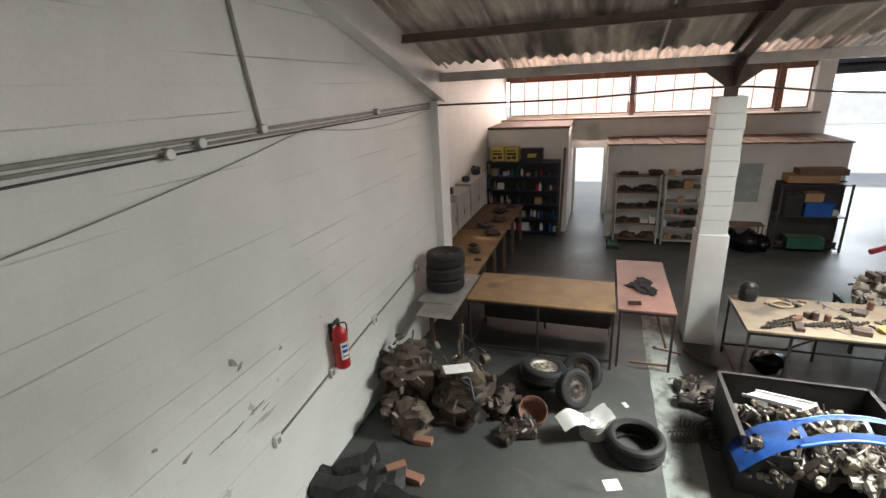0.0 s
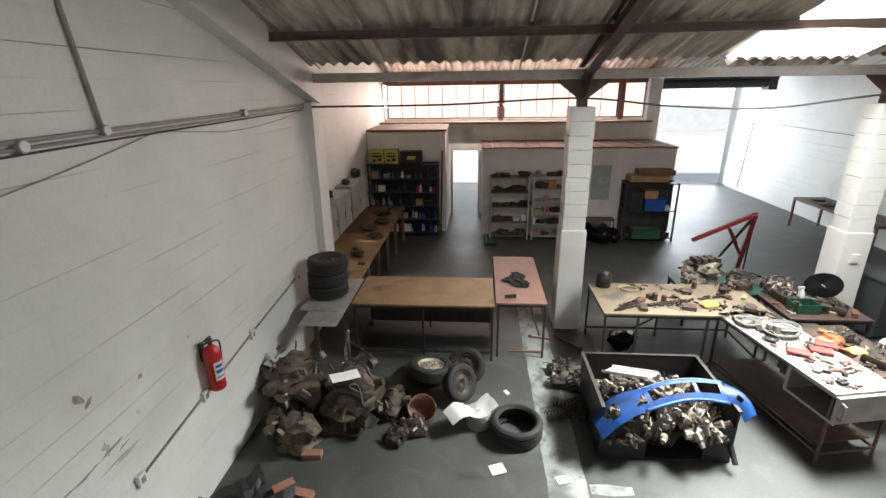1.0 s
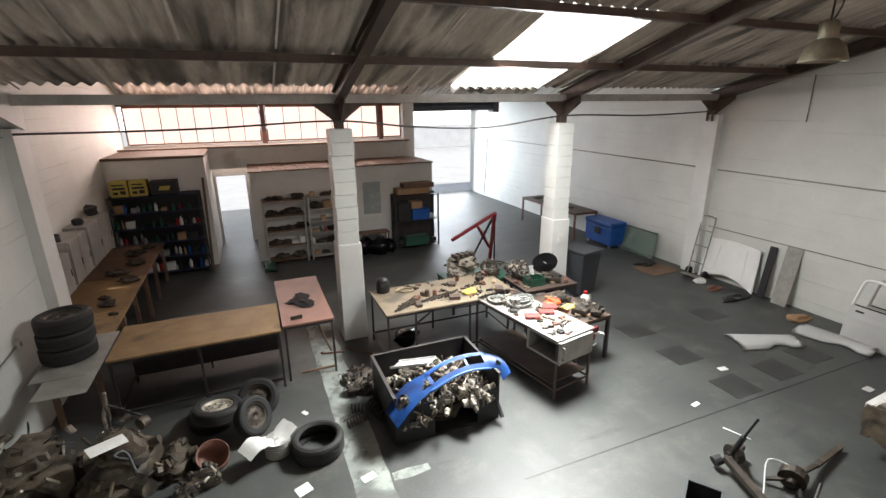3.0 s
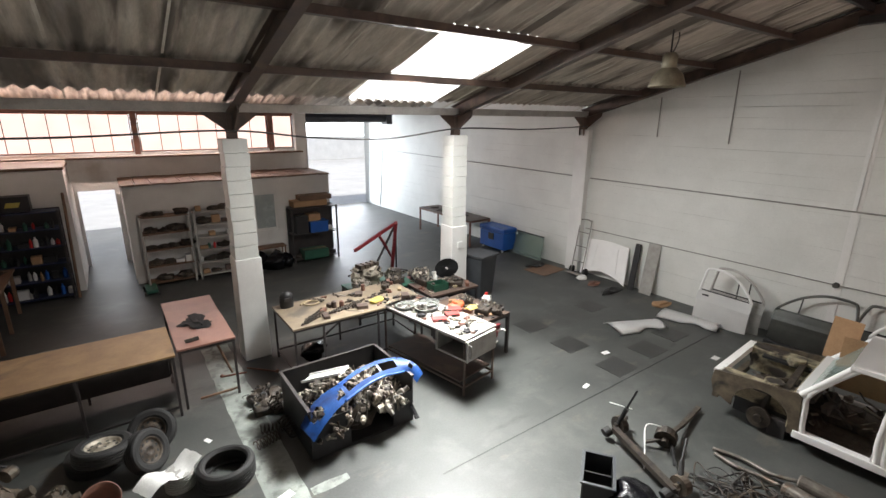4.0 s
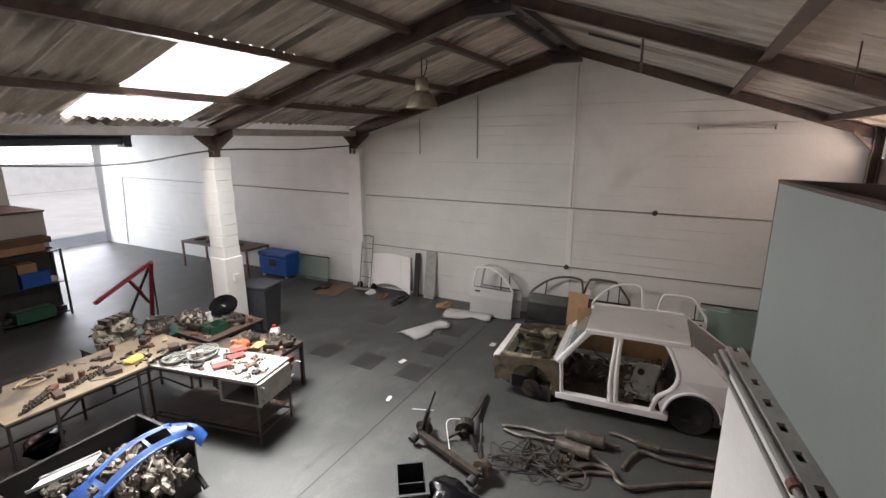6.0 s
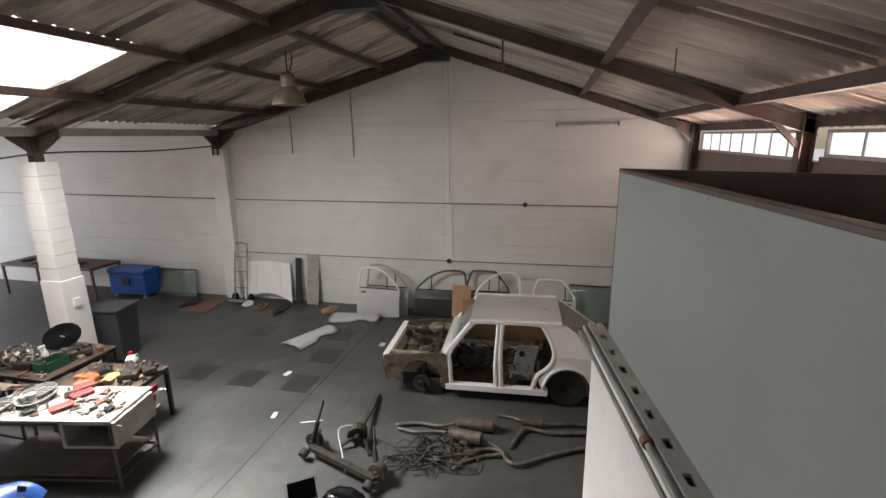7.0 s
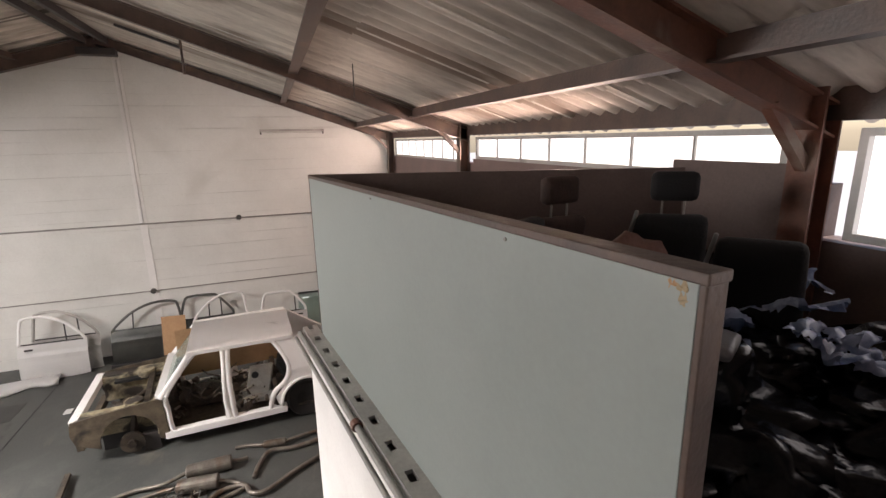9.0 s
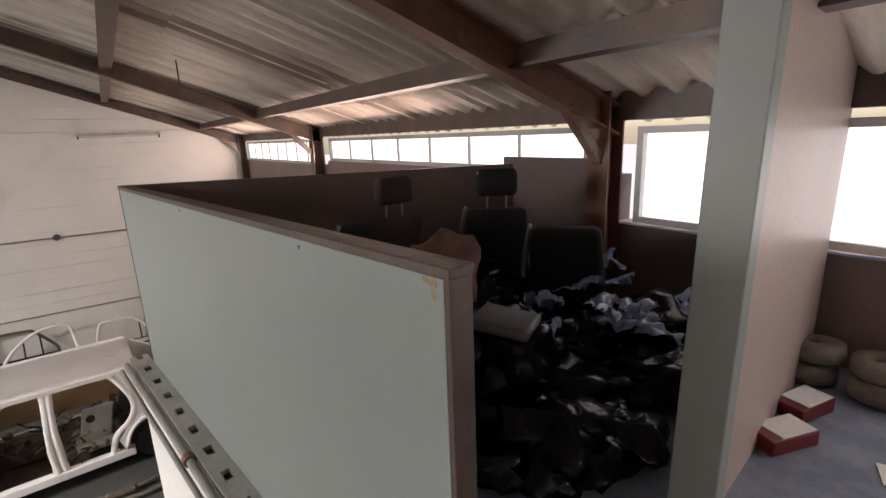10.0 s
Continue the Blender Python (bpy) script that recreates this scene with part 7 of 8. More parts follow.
def lean(y, x=LEAN, tilt=80, z=0.0, turn=0):
    """A pose for a thing leaning on the gable wall: its own x runs along the wall (towards -y), y up the thing."""
    return Matrix.Translation((x, y, z)) @ Matrix.Rotation(radians(-90 + turn), 4, "Z") @ Matrix.Rotation(radians(tilt), 4, "X")


def car_door(m, w, h, material, label, flip=False, group="car doors", rear=False):
    d = thing("car_door", m, label, "car door", group)
    s = -1 if flip else 1
    ox = w if flip else 0

    def P(x, y):
        return (ox + s * x, y)

    # pressed skin: bowed across its height, with a swage line
    bm = B()
    n, k = 10, 9
    rows = []
    for i in range(n + 1):
        f = i / n
        rows.append([bm.verts.new((*P(w * (f + 0.02 * (1 - abs(2 * f - 1)) * 0), h * (0.57 * j / k + 0.02 * f * (j / k)) + 0.025 * (abs(2 * f - 1)) ** 3 * (j == 0)), 0.02 + 0.05 * math.sin(math.pi * (0.12 + 0.8 * j / k)) + (0.008 if j == 6 else 0))) for j in range(k + 1)])
    for a, b in zip(rows, rows[1:]):
        for j in range(k):
            bm.faces.new((a[j], b[j], b[j + 1], a[j + 1]))
    bmesh.ops.solidify(bm, geom=bm.faces[:], thickness=0.03)
    part("skin", bm, material, d)
    if rear:
        path = [(0.02, 0.56 * h), (0.05, 0.72 * h), (0.12 * w, 0.93 * h), (0.22 * w, 0.99 * h), (0.6 * w, 0.99 * h), (0.72 * w, 0.94 * h), (0.95 * w, 0.68 * h), (0.97 * w, 0.57 * h)]
        post = (0.76 * w, 0.57 * h, 0.76 * w, 0.9 * h)
    else:
        path = [(0.02, 0.56 * h), (0.1 * w, 0.68 * h), (0.28 * w, 0.85 * h), (0.48 * w, 0.96 * h), (0.66 * w, h), (0.86 * w, 0.99 * h), (0.93 * w, 0.92 * h), (0.98 * w, 0.57 * h)]
        post = (0.3 * w, 0.57 * h, 0.31 * w, 0.86 * h)
    bm = B()
    tube(bm, curve_pts([Vector((*P(*p), 0.03)) for p in path], 5), 0.024, 8)
    part("window_frame", bm, material, d, smooth=True)
    bm = B()
    rod(bm, (*P(*post[:2]), 0.03), (*P(*post[2:]), 0.03), 0.012, 8)
    part("quarter_bar", bm, "black", d)
    bm = B()
    x, y = P(0.5 * w, 0.585 * h)
    box(bm, x - 0.46 * w, x + 0.46 * w, y - 0.03, y + 0.0, -0.01, 0.03, bev=0.006)
    part("waist_rail", bm, material, d)
    bm = B()
    a = Vector((*P(0.06, 0.575 * h), 0.025))
    bar(bm, a, Vector((*P(0.95 * w, 0.585 * h), 0.025)), 0.02, 0.02)
    part("window_seal", bm, "black", d)
    bm = B()
    x, y = P(0.84 * w, 0.5 * h)
    box(bm, x - 0.06, x + 0.06, y - 0.015, y + 0.015, 0.05, 0.07, bev=0.004)
    part("handle", bm, "black", d)
    return d


car_door(lean(4.4, 11.98, 80, 0), 1.0, 1.1, "white_paint", "white car door standing against another", True)
car_door(lean(4.25, 12.15, 82, 0), 1.0, 1.12, "gutter", "grey primed car door behind a white one", True)
car_door(lean(3.12, 12.2, 76, 0.0), 1.2, 1.05, "grey_paint", "dark grey front door leaning on the wall")
car_door(lean(2.0, 12.3, 78, 0.0), 0.98, 1.06, "grey_paint", "dark grey rear door leaning on the wall", False, "car doors", True)
car_door(lean(1.75, 12.08, 78, 0.0), 1.0, 1.1, "white_paint", "white front door frame leaning on the wall")
car_door(lean(0.55, 12.1, 78, 0.0), 0.9, 1.0, "white_paint", "white rear door leaning on the wall", False, "car doors", True)
bm = B()
box(bm, 0, 1.1, 0, 0.1, 0, 0.07, bev=0.01)
single("sill_trim", bm, "black", "black sill trim lying before the doors", "trim strip", m=pose(11.95, 3.1, 0, 0, 0, -88))


def curved_glass(name, m, w, h, label):
    g_ = thing(name, m, label, "windscreen", "loose windscreens")
    bm = B()
    n, k = 12, 5
    rows = [[bm.verts.new(((-w / 2 + w * i / n) * (1 - 0.12 * j / k), h * j / k, 0.08 * math.cos(math.pi * (i / n - 0.5)))) for j in range(k + 1)] for i in range(n + 1)]
    for a, b in zip(rows, rows[1:]):
        for j in range(k):
            bm.faces.new((a[j], b[j], b[j + 1], a[j + 1]))
    bmesh.ops.solidify(bm, geom=bm.faces[:], thickness=0.006)
    part("pane", bm, "glass", g_, smooth=True)
    bm = B()
    tube(bm, [((-w / 2 + w * i / n) * 0.88, h, 0.08 * math.cos(math.pi * (i / n - 0.5))) for i in range(n + 1)], 0.018, 6)
    part("top_seal", bm, "black", g_, smooth=True)
    return g_


curved_glass("loose_windscreen", lean(9.6, 12.35, 74), 1.25, 0.68, "green tinted windscreen leaning on the wall")
curved_glass("loose_windscreen", lean(-0.75, 12.3, 76), 1.2, 0.85, "green tinted windscreen leaning behind the doors")
# bonnet
bo = thing("car_bonnet", lean(6.95, 12.4, 80), "white car bonnet leaning on the gable wall", "bonnet")
bm = B()
n = 12
lo = [(-0.66 + 1.32 * i / n, 0.02 + 0.2 * math.sin(math.pi * i / n)) for i in range(n + 1)]
hi = [(0.6 - 1.2 * i / n, 0.96 + 0.05 * math.sin(math.pi * i / n)) for i in range(n + 1)]
plate(bm, lo + hi, 0.025)
part("skin", bm, "white_paint", bo)
bm = B()
for a, b in (((-0.35, 0.25), (-0.3, 0.92)), ((0.35, 0.25), (0.3, 0.92)), ((-0.55, 0.9), (0.55, 0.9))):
    bar(bm, (*a, 0.03), (*b, 0.03), 0.05, 0.012)
part("rib", bm, "white_paint", bo)
bm = B()
box(bm, -0.07, 0.07, 0, 1.12, 0, 0.04, bev=0.004)
single("black_trim_strip", bm, "black", "tall black plastic trim leaning on the wall", "trim strip", m=lean(6.12, 12.42, 82))
bm = B()
box(bm, -0.15, 0.15, 0, 1.2, 0, 0.018, bev=0.003)
rod(bm, (0.05, 0.7, 0.018), (0.05, 0.7, 0.03), 0.04, 12)
single("white_panel", bm, "white_board", "narrow white panel leaning on the wall", "panel", m=lean(5.75, 12.42, 80))
# hand truck
ht = thing("hand_truck", lean(7.62, 12.25, 80), "grey tube hand truck leaning on the gable wall", "hand truck")
bm = B()
tube(bm, curve_pts([(-0.17, 0.05, 0), (-0.17, 1.3, 0), (-0.12, 1.45, 0), (0.12, 1.45, 0), (0.17, 1.3, 0), (0.17, 0.05, 0)], 6), 0.016, 8)
part("frame", bm, "conduit", ht, smooth=True)
for y in (0.35, 0.75, 1.12):
    bm = B()
    rod(bm, (-0.17, y, 0), (0.17, y, 0), 0.012, 8)
    part("rung", bm, "conduit", ht)
bm = B()
box(bm, -0.2, 0.2, 0.03, 0.05, 0.0, 0.22)
part("toe_plate", bm, "conduit", ht)
for s in (-0.22, 0.22):
    bm = B()
    rod(bm, (s - 0.025, 0.1, -0.08), (s + 0.025, 0.1, -0.08), 0.1, 14)
    part("wheel", bm, "rubber", ht)
# blue box
bb = thing("blue_tool_chest", (12.22, 10.68, 0, 0, 0, 90), "bright blue plastic tool chest on small castors", "tool chest")
bm = B()
box(bm, -0.55, 0.55, -0.26, 0.26, 0.08, 0.6, bev=0.03)
part("body", bm, "blue_box", bb)
bm = B()
box(bm, -0.57, 0.57, -0.28, 0.28, 0.605, 0.75, bev=0.04)
part("lid", bm, "blue_box", bb)
bm = B()
box(bm, -0.12, 0.12, 0.265, 0.29, 0.35, 0.55, bev=0.01)
part("latch", bm, "black", bb)
for x in (-0.45, 0.45):
    for y in (-0.2, 0.2):
        bm = B()
        rod(bm, (x - 0.02, y, 0.04), (x + 0.02, y, 0.04), 0.04, 10)
        part("castor", bm, "plaster", bb)
# steel trolley table
tt = frame_table("trolley_table", (12.45, 11.3, 0.0, 0, 0, 90), 2.95, 0.85, 0.84, "steel", "rusty topped steel trolley table on castors", leg=0.05, low=0.0, leg_mat="rust", cat="table")
for i, (x, y, s) in enumerate(((11.9, 12.0, 0.12), (12.1, 12.6, 0.14), (11.85, 13.2, 0.13), (12.0, 13.8, 0.12))):
    bm = B()
    lump(bm, s, Matrix.Translation((x, y, 0.84 + s * 0.2)) @ Matrix.Diagonal((1.4, 1, 0.3, 1)), 0.5, 2, i + 80)
    single("oily_part", bm, "grease", "flat dark part lying on the trolley table", "engine part")
# wings on the floor
for m, fl in ((pose(10.6, 4.8, 0.02, 0, 0, -22), 1), (pose(11.75, 4.35, 0.02, 0, 0, -80), 1)):
    bm = B()
    n = 12
    g = []
    for i in range(n + 1):
        u = -0.55 + 1.1 * i / n
        cut = 0.09 * max(0, 1 - ((u - 0.15) / 0.2) ** 2)
        nar = 1 - 0.25 * (u + 0.55)
        g.append([bm.verts.new((u, y * nar * 1.65, z * 0.7)) for y, z in ((-0.17 + cut, 0.0), (-0.165 + cut, 0.05), (-0.1 + cut * 0.5, 0.085), (0.03, 0.1), (0.13, 0.07), (0.17, 0.0))])
    for a, b in zip(g, g[1:]):
        for j in range(5):
            bm.faces.new((a[j], b[j], b[j + 1], a[j + 1]))
    bmesh.ops.solidify(bm, geom=bm.faces[:], thickness=0.012)
    single("car_wing", bm, "white_paint", "loose white front wing lying on the floor", "car wing", smooth=True, group="loose wings", m=m)
bm = B()
box(bm, -0.45, 0.45, -0.35, 0.35, 0.002, 0.012)
single("floor_mat", bm, "wood", "worn brown mat lying by the hand truck", "mat", m=pose(11.85, 8.35, 0.0, 0, 0, 5))
for i, (x, y, sx, sy) in enumerate(((11.95, 8.75, 0.3, 0.2), (11.9, 6.3, 0.35, 0.14), (12.0, 6.85, 0.18, 0.12), (12.1, 7.3, 0.16, 0.1), (12.1, 5.15, 0.3, 0.15))):
    bm = B()
    lump(bm, 1.0, Matrix.Diagonal((sx, sy, 0.07, 1)), 0.4, 2, i * 5 + 1)
    single("rag" if i < 2 else "trim_piece", bm, ("black", "black", "rust", "paper", "cardboard")[i], ("dark rag heap on the floor by the wall", "dark rag heap on the floor by the wall", "rusty trim piece lying by the wall", "white trim piece lying by the wall", "flattened brown carton lying by the wall")[i], "rag" if i < 2 else "trim", m=pose(x, y, 0.02))

# ---------- axles, struts and exhausts ----------
ax = thing("rear_axle", (0, 0, 0), "dirty rear axle beam with struts standing on the floor", "axle")
A0, A1 = Vector((7.35, 3.05, 0.14)), Vector((6.98, 2.05, 0.14))
bm = B()
bar(bm, A0, A1, 0.08, 0.06)
part("beam", bm, "grease", ax)
for p, tip in ((A0, Vector((7.5, 2.9, 0.72))), (A1, Vector((7.4, 2.2, 0.52)))):
    bm = B()
    d = Vector((0.9, -0.2, 0)).normalized()
    rod(bm, p + Vector((0.12, 0, 0.02)) - d * 0.05, p + Vector((0.12, 0, 0.02)) + d * 0.04, 0.11, 18)
    rod(bm, p + Vector((0.12, 0, 0.02)) - d * 0.1, p + Vector((0.12, 0, 0.02)) + d * 0.1, 0.035, 10)
    part("brake_drum", bm, "grease", ax)
    bm = B()
    rod(bm, p + Vector((0.08, 0, 0.05)), p.lerp(tip, 0.55), 0.03, 10), rod(bm, p.lerp(tip, 0.55), tip, 0.014, 8)
    part("damper", bm, "black", ax)
    bm = B()
    bar(bm, p, p + Vector((0.32, 0.05, 0.02)), 0.06, 0.05)
    part("trailing_arm", bm, "grease", ax)
    bm = B()
    rod(bm, p + Vector((-0.12, 0.06, -0.05)), p + Vector((-0.04, 0.04, -0.02)), 0.06, 12)
    part("bush", bm, "rubber", ax)
ar = thing("suspension_arm", (0, 0, 0), "rusty suspension arm and hub on the floor", "suspension")
for nm, a, b, w, mm in (("arm", (7.7, 2.55, 0.2), (8.2, 2.62, 0.1), 0.05, "grease"), ("arm", (7.75, 2.5, 0.18), (7.55, 2.75, 0.05), 0.04, "grease"), ("arm", (8.2, 2.62, 0.1), (8.85, 2.72, 0.05), 0.06, "grease"), ("strut", (7.72, 2.5, 0.1), (7.4, 2.28, 0.1), 0.035, "black")):
    bm = B()
    bar(bm, a, b, w, w * 0.7)
    part(nm, bm, mm, ar)
bm = B()
rod(bm, (7.68, 2.56, 0.14), (7.78, 2.6, 0.16), 0.13, 16), rod(bm, (7.6, 2.53, 0.14), (7.85, 2.62, 0.16), 0.04, 10)
part("hub", bm, "grease", ar)
wall_pipe("cable_end", curve_pts([(7.75, 2.6, 0.25), (7.55, 2.75, 0.3), (7.3, 2.6, 0.15), (7.15, 2.5, 0.02)]), 0.007, "paper", "pale stiff cable bent over the axle", "cable")
wall_pipe("cable_end", [(7.48, 2.92, 0.45), (7.42, 3.2, 0.42)], 0.006, "paper", "pale stiff cable sticking out of the strut", "cable")


def muffler(a, b, R, pts, pts2, label):
    mf = thing("exhaust", (0, 0, 0), label, "exhaust", "old exhausts")
    a, b = Vector(a), Vector(b)
    d = (b - a).normalized()
    bm = B()
    m = Matrix.Translation(a) @ d.to_track_quat("Z", "Y").to_matrix().to_4x4()
    L = (b - a).length
    lathe(bm, [(0.001, 0), (R * 0.85, 0.0), (R, 0.015), (R, L - 0.015), (R * 0.85, L), (0.001, L)], 18, m)
    part("silencer", bm, "pipe", mf, smooth=False)
    for p in (pts, pts2):
        bm = B()
        tube(bm, curve_pts(p, 6), 0.024, 10)
        part("pipe", bm, "pipe", mf, smooth=True)


muffler((8.3, 1.36, 0.09), (8.33, 0.86, 0.09), 0.085, [(8.3, 1.36, 0.09), (8.22, 1.6, 0.06), (8.25, 1.9, 0.04), (8.15, 2.2, 0.04)], [(8.33, 0.86, 0.09), (8.36, 0.75, 0.06), (8.4, 0.7, 0.04)], "rusty exhaust silencer and pipe on the floor")
muffler((8.06, 1.42, 0.09), (8.02, 0.98, 0.09), 0.085, [(8.06, 1.42, 0.09), (8.1, 1.65, 0.05), (8.05, 1.9, 0.04), (8.1, 2.15, 0.03)], [(8.02, 0.98, 0.09), (7.98, 0.8, 0.04), (7.85, 0.7, 0.04), (7.75, 0.95, 0.03), (7.5, 1.3, 0.03)], "rusty exhaust silencer and pipe on the floor")
muffler((8.57, 0.5, 0.06), (8.55, 0.22, 0.06), 0.05, [(8.57, 0.5, 0.06), (8.66, 0.7, 0.04), (8.68, 0.85, 0.03)], [(8.55, 0.22, 0.06), (8.62, -0.05, 0.05), (8.68, -0.4, 0.04)], "small exhaust box with bent pipes")
for p in ([(8.5, -0.4, 0.04), (8.4, 0.1, 0.04), (8.42, 0.42, 0.05), (8.2, 0.55, 0.04), (8.0, 0.6, 0.03)], [(8.25, -0.45, 0.04), (7.95, 0.1, 0.04), (7.7, 0.45, 0.05), (7.72, 0.62, 0.05), (7.9, 0.72, 0.04), (7.85, 1.0, 0.04), (7.45, 1.25, 0.03)]):
    wall_pipe("exhaust_pipe", curve_pts(p, 6), 0.028, "pipe", "bent rusty exhaust pipe lying on the floor", "exhaust pipe", 10)
rg = random.Random(4)
for k in range(16):
    c = Vector((rg.uniform(7.45, 7.95), rg.uniform(1.1, 2.0), 0.02))
    pts = [c + Vector((rg.uniform(-0.25, 0.25), rg.uniform(-0.3, 0.3), rg.uniform(0, 0.1))) for _ in range(6)]
    wall_pipe("wiring_loom", curve_pts(pts, 5), rg.uniform(0.006, 0.013), rg.choice(("cable", "black", "grease", "cable")), "tangled wiring loom lying on the floor", "wiring", 6)
for k in range(5):
    greasy("small_part", (rg.uniform(7.5, 8.0), rg.uniform(1.1, 2.1), 0, 0, 0, rg.uniform(0, 360)), (0.14, 0.1, 0.08), 101 + k, "small oily part among the wiring", group="floor parts", detail=6)
# black plastic box and bumper nearest the camera side
pb = thing("black_tray", (6.42, 2.62, 0, 0, 0, 35), "black plastic car part tray on the floor", "plastic tray")
bm = B()
for d in ((-0.25, 0.25, -0.16, -0.145, 0.0, 0.3), (-0.25, 0.25, 0.145, 0.16, 0.0, 0.3), (-0.25, -0.235, -0.145, 0.145, 0, 0.3), (0.235, 0.25, -0.145, 0.145, 0, 0.3), (-0.235, 0.235, -0.145, 0.145, 0, 0.02), (-0.01, 0.01, -0.145, 0.145, 0.02, 0.24)):
    box(bm, *d, bev=0.004)
part("body", bm, "black", pb)
bm = B()
for d in ((-0.27, 0.27, -0.18, -0.145, 0.285, 0.305), (-0.27, 0.27, 0.145, 0.18, 0.285, 0.305), (-0.27, -0.235, -0.145, 0.145, 0.285, 0.305), (0.235, 0.27, -0.145, 0.145, 0.285, 0.305), (-0.2, 0.2, -0.175, -0.16, 0.16, 0.2)):
    box(bm, *d, bev=0.004)
part("rim", bm, "bin_grey", pb)
bm = B()
v = lump(bm, 0.26, Matrix.Translation((6.5, 2.2, 0.14)) @ Matrix.Diagonal((0.9, 1.2, 0.62, 1)), 0.25, 3, 9)
single("black_bag", bm, "bag", "black plastic bag lying on the floor", "bag", smooth=True)

# ---------- mezzanine store ----------
def car_seat(m, label, material="seat", head=True):
    s = thing("car_seat", m @ Matrix.Scale(0.8, 4), label, "car seat", "stored car seats")
    bm = B()
    box(bm, -0.24, 0.24, -0.26, 0.24, 0.08, 0.24, bev=0.05)
    part("cushion", bm, material, s, smooth=True)
    bm = B()
    v = box(bm, -0.23, 0.23, 0.2, 0.34, 0.2, 0.74, bev=0.05)
    for q in v:
        q.co.y += (q.co.z - 0.2) * 0.25
        if q.co.z > 0.6:
            q.co.x *= 0.85
    part("backrest", bm, material, s, smooth=True)
    if head:
        bm = B()
        box(bm, -0.13, 0.13, 0.36, 0.45, 0.82, 0.99, bev=0.035)
        h = part("headrest", bm, material, s, smooth=True)
        for x in (-0.06, 0.06):
            bm = B()
            rod(bm, (x, 0.4, 0.72), (x, 0.405, 0.84), 0.007, 8)
            part("headrest_post", bm, "chrome", h)
    for x in (-0.2, 0.2):
        bm = B()
        bar(bm, (x, -0.24, 0.04), (x, 0.26, 0.04), 0.035, 0.08)
        part("runner", bm, "steel_dark", s)
    bm = B()
    tube(bm, curve_pts([(0.24, 0.3, 0.25), (0.245, 0.36, 0.5), (0.2, 0.44, 0.76)]), 0.012, 6)
    part("piping", bm, "conduit", s, smooth=True)
    return s


Z = MEZZ
car_seat(pose(4.66, -1.9, Z + 0.0, 0, 0, 55), "black car seat with headrest stored on the mezzanine")
car_seat(pose(5.0, -1.25, Z - 0.02, 0, 0, 95), "brown worn car seat with headrest stored on the mezzanine", "taupe_dark")
car_seat(pose(4.2, -2.02, Z - 0.05, 0, 0, 40), "black car seat stacked at the back of the store", head=False)
car_seat(pose(4.85, -0.85, Z, 0, 0, 120), "black car seat beside the partition", head=False)
car_seat(pose(4.5, -1.2, Z - 0.02, -20, 0, 75), "black car seat tipped back among the others", head=False)
rg = random.Random(31)
for k in range(64):
    x, y = rg.uniform(3.42, 4.75), rg.uniform(-2.2, -0.8)
    s = rg.uniform(0.09, 0.17)
    bm = B()
    lump(bm, s, Matrix.Diagonal((rg.uniform(0.9, 1.4), rg.uniform(0.9, 1.4), rg.uniform(0.4, 0.65), 1)), 0.5, 3, k * 2.7)
    single("plastic_bag", bm, "bag", "full black plastic bag in the dark store", "bag", smooth=True, group="store bags", m=pose(x, y, Z + s * 0.4 + max(0, (x - 3.7)) * 0.2 + (k % 4 == 0) * 0.06, 0, 0, rg.uniform(0, 360)))
# crumpled film drawn over the bags; its bright bluish colour stands for glints
for k in range(10):
    x, y = rg.uniform(3.45, 4.1), rg.uniform(-2.2, -1.3)
    bm = B()
    n = 18
    w, d = rg.uniform(0.1, 0.2), rg.uniform(0.06, 0.13)
    g = []
    for i in range(n + 1):
        row = []
        for j in range(n + 1):
            u, v = i / n - 0.5, j / n - 0.5
            e = 1 + 0.5 * noise.noise(Vector((u * 3, v * 3, k * 3.1)))
            row.append(bm.verts.new((2 * w * u * e, 2 * d * v * e, 0.06 * noise.noise(Vector((u * 4, v * 4, k))) + 0.014 * noise.noise(Vector((u * 13, v * 13, k))))))
        g.append(row)
    for i in range(n):
        for j in range(n):
            if noise.noise(Vector((i * 0.23, j * 0.23, k * 5.0))) < 0.22:
                bm.faces.new((g[i][j], g[i][j + 1], g[i + 1][j + 1], g[i + 1][j]))
    single("plastic_film", bm, "glint_film", "crumpled plastic film lying on the bags, its bluish colour standing for glints", "plastic film", smooth=True, group="plastic films", m=pose(x, y, Z + 0.17 + max(0, (x - 3.7)) * 0.2 + rg.uniform(-0.02, 0.08), rg.uniform(-25, 25), rg.uniform(-25, 25), rg.uniform(0, 360)))
bm = B()
box(bm, -0.1, 0.1, -0.1, 0.1, 0.02, 0.06, bev=0.018)
single("seat_cushion", bm, mat("worn_grey_vinyl", (0.13, 0.12, 0.125), (0.08, 0.072, 0.075), 0.45, scale=6, bump=0.2), "worn grey seat cushion lying on the bags", "cushion", smooth=True, m=pose(3.66, -1.08, Z + 0.34, 4, -6, 30))
for k, (x, y) in enumerate(((3.42, -1.02), (3.42, -1.2), (3.5, -1.32), (3.34, -1.3), (3.52, -0.9), (3.36, -1.13))):
    bm = B()
    lump(bm, 0.11, Matrix.Diagonal((1.1, 1, 0.55, 1)), 0.5, 3, 80 + k)
    single("plastic_bag", bm, "bag", "full black plastic bag in the dark store", "bag", smooth=True, group="store bags", m=pose(x, y, Z + 0.045, 0, 0, k * 50))
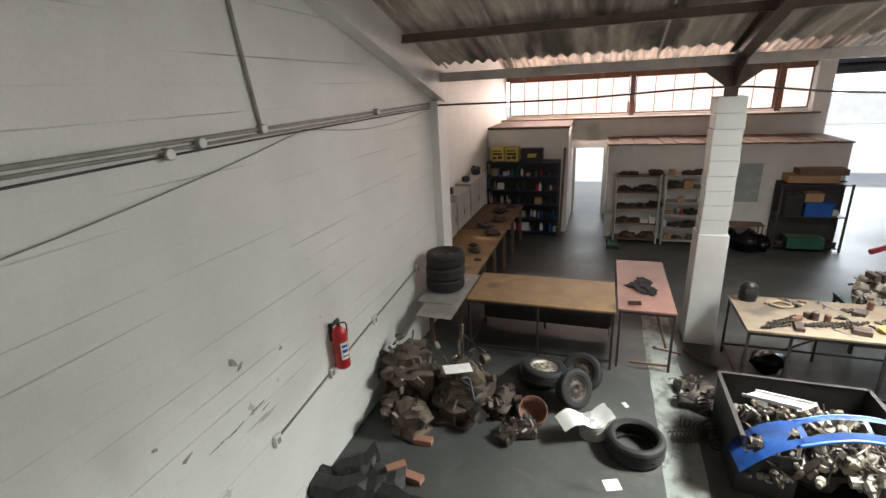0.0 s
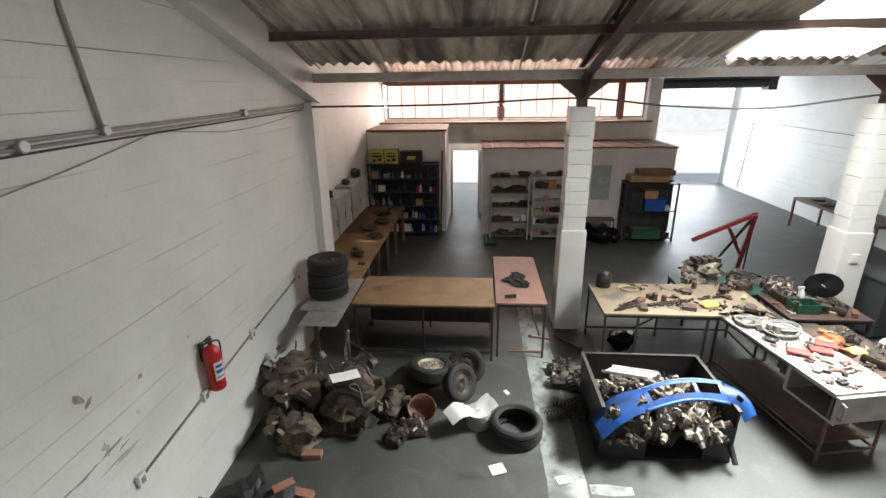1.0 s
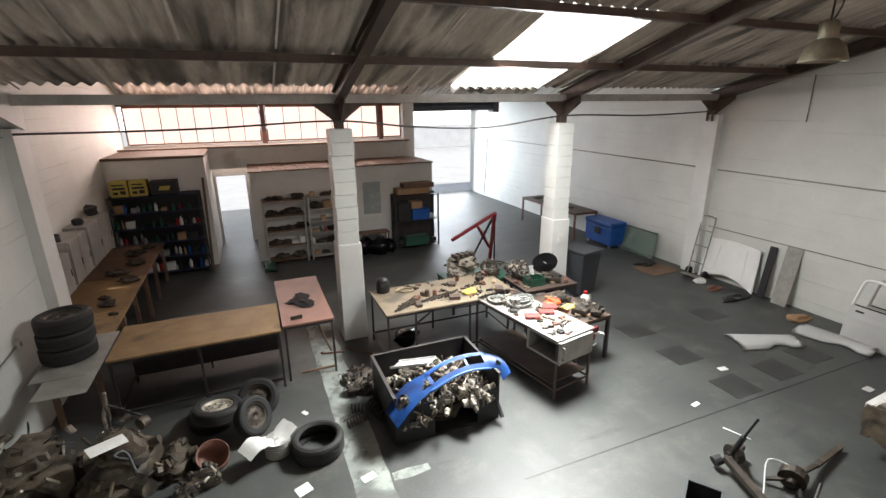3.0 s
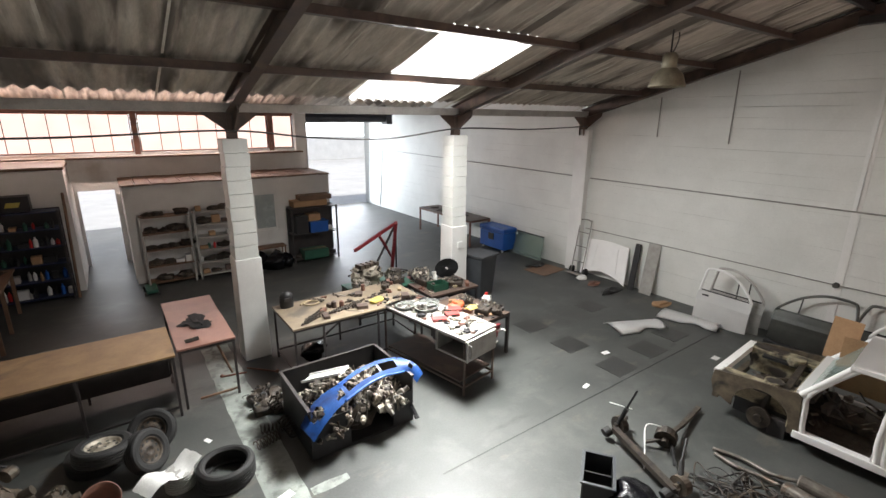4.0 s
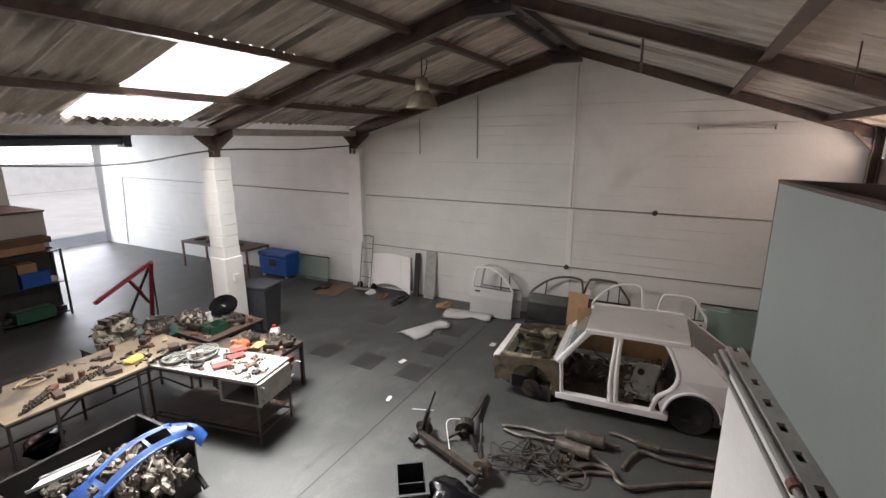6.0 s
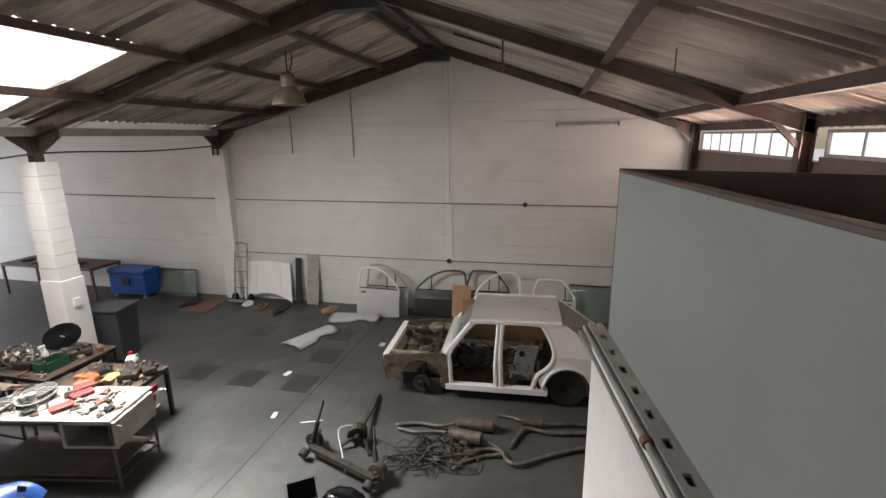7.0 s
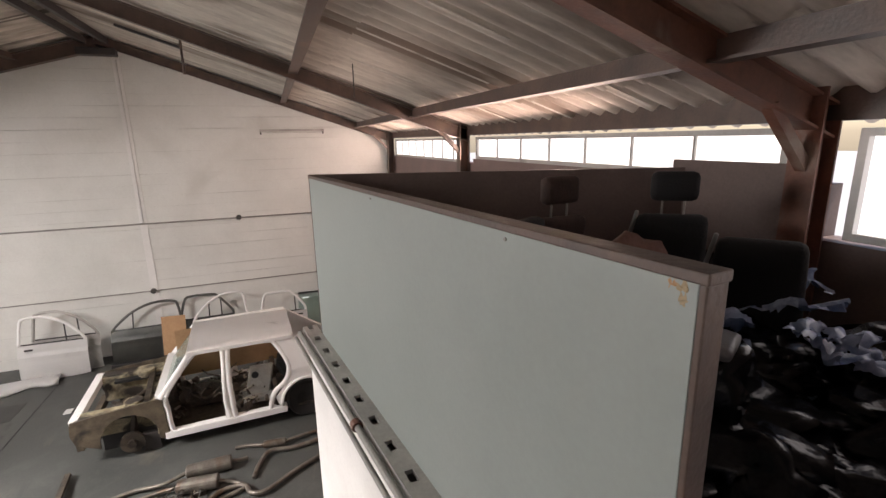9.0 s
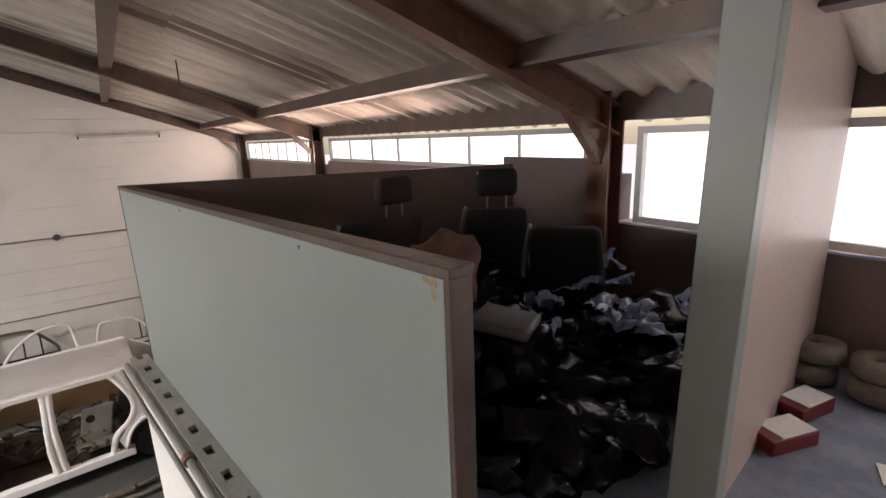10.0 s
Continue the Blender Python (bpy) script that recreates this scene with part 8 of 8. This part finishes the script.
for k in range(3):
    bm = B()
    lump(bm, 0.13, Matrix.Diagonal((1, 1, 0.9, 1)), 0.4, 3, 50 + k)
    single("plastic_bag", bm, "bag", "full black plastic bag in the dark store", "bag", smooth=True, group="store bags", m=pose(3.66, -1.08 - 0.02 * k, Z + 0.08 + 0.1 * k))
bm = B()
lump(bm, 0.14, Matrix.Diagonal((0.8, 1, 1.1, 1)), 0.35, 3, 14)
single("pink_bag", bm, mat("dull_pink_cloth", (0.27, 0.14, 0.115), (0.18, 0.09, 0.075), 0.8, scale=7, bump=0.3), "dull pink cloth bundle heaped by the partition", "cloth bundle", smooth=True, m=pose(3.95, -1.05, Z + 0.47))
bm = B()
lump(bm, 0.24, Matrix.Diagonal((1, 1, 0.9, 1)), 0.35, 3, 15)
single("plastic_bag", bm, "bag", "full black plastic bag in the dark store", "bag", smooth=True, group="store bags", m=pose(3.96, -1.06, Z + 0.2))
# landing side
for k, (x, y, z, r) in enumerate(((3.07, -1.69, Z, 70), (3.09, -1.93, Z, 78))):
    c = thing("red_carton", (x, y, z, 0, 0, r), "red and white carton lying on the carpet", "carton", "cartons on the landing")
    bm = B()
    box(bm, -0.09, 0.09, -0.05, 0.05, 0, 0.05, bev=0.004)
    part("body", bm, "dark_red", c)
    bm = B()
    box(bm, -0.085, 0.05, -0.045, 0.045, 0.05, 0.053)
    part("lid_print", bm, "paper", c)
for k, (x, y, s) in enumerate(((3.16, -2.19, 0.09), (3.14, -2.2, 0.085), (2.95, -2.19, 0.09), (2.96, -2.2, 0.08))):
    bm = B()
    lathe(bm, [(s * 0.3, 0), (s, 0.01), (s * 1.05, s * 0.4), (s, s * 0.8), (s * 0.3, s * 0.85), (s * 0.3, 0.0)], 18)
    single("padding_roll", bm, "taupe", "brownish roll of padding stacked on the landing", "roll", smooth=True, group="rolls on the landing", m=pose(x, y, Z + 0.008 + 0.08 * (k % 2), 3 * (k % 2), 4 * (k % 2), 40 * k))
for k in range(7):
    bm = B()
    box(bm, -0.05, 0.05, -0.03, 0.03, 0, 0.003)
    single("paper_scrap", bm, "paper", "torn white paper scrap on the carpet", "paper", group="paper scraps", m=pose(2.55 + 0.09 * (k % 4), -1.75 - 0.09 * (k % 3), Z + 0.002, 0, 0, k * 37))
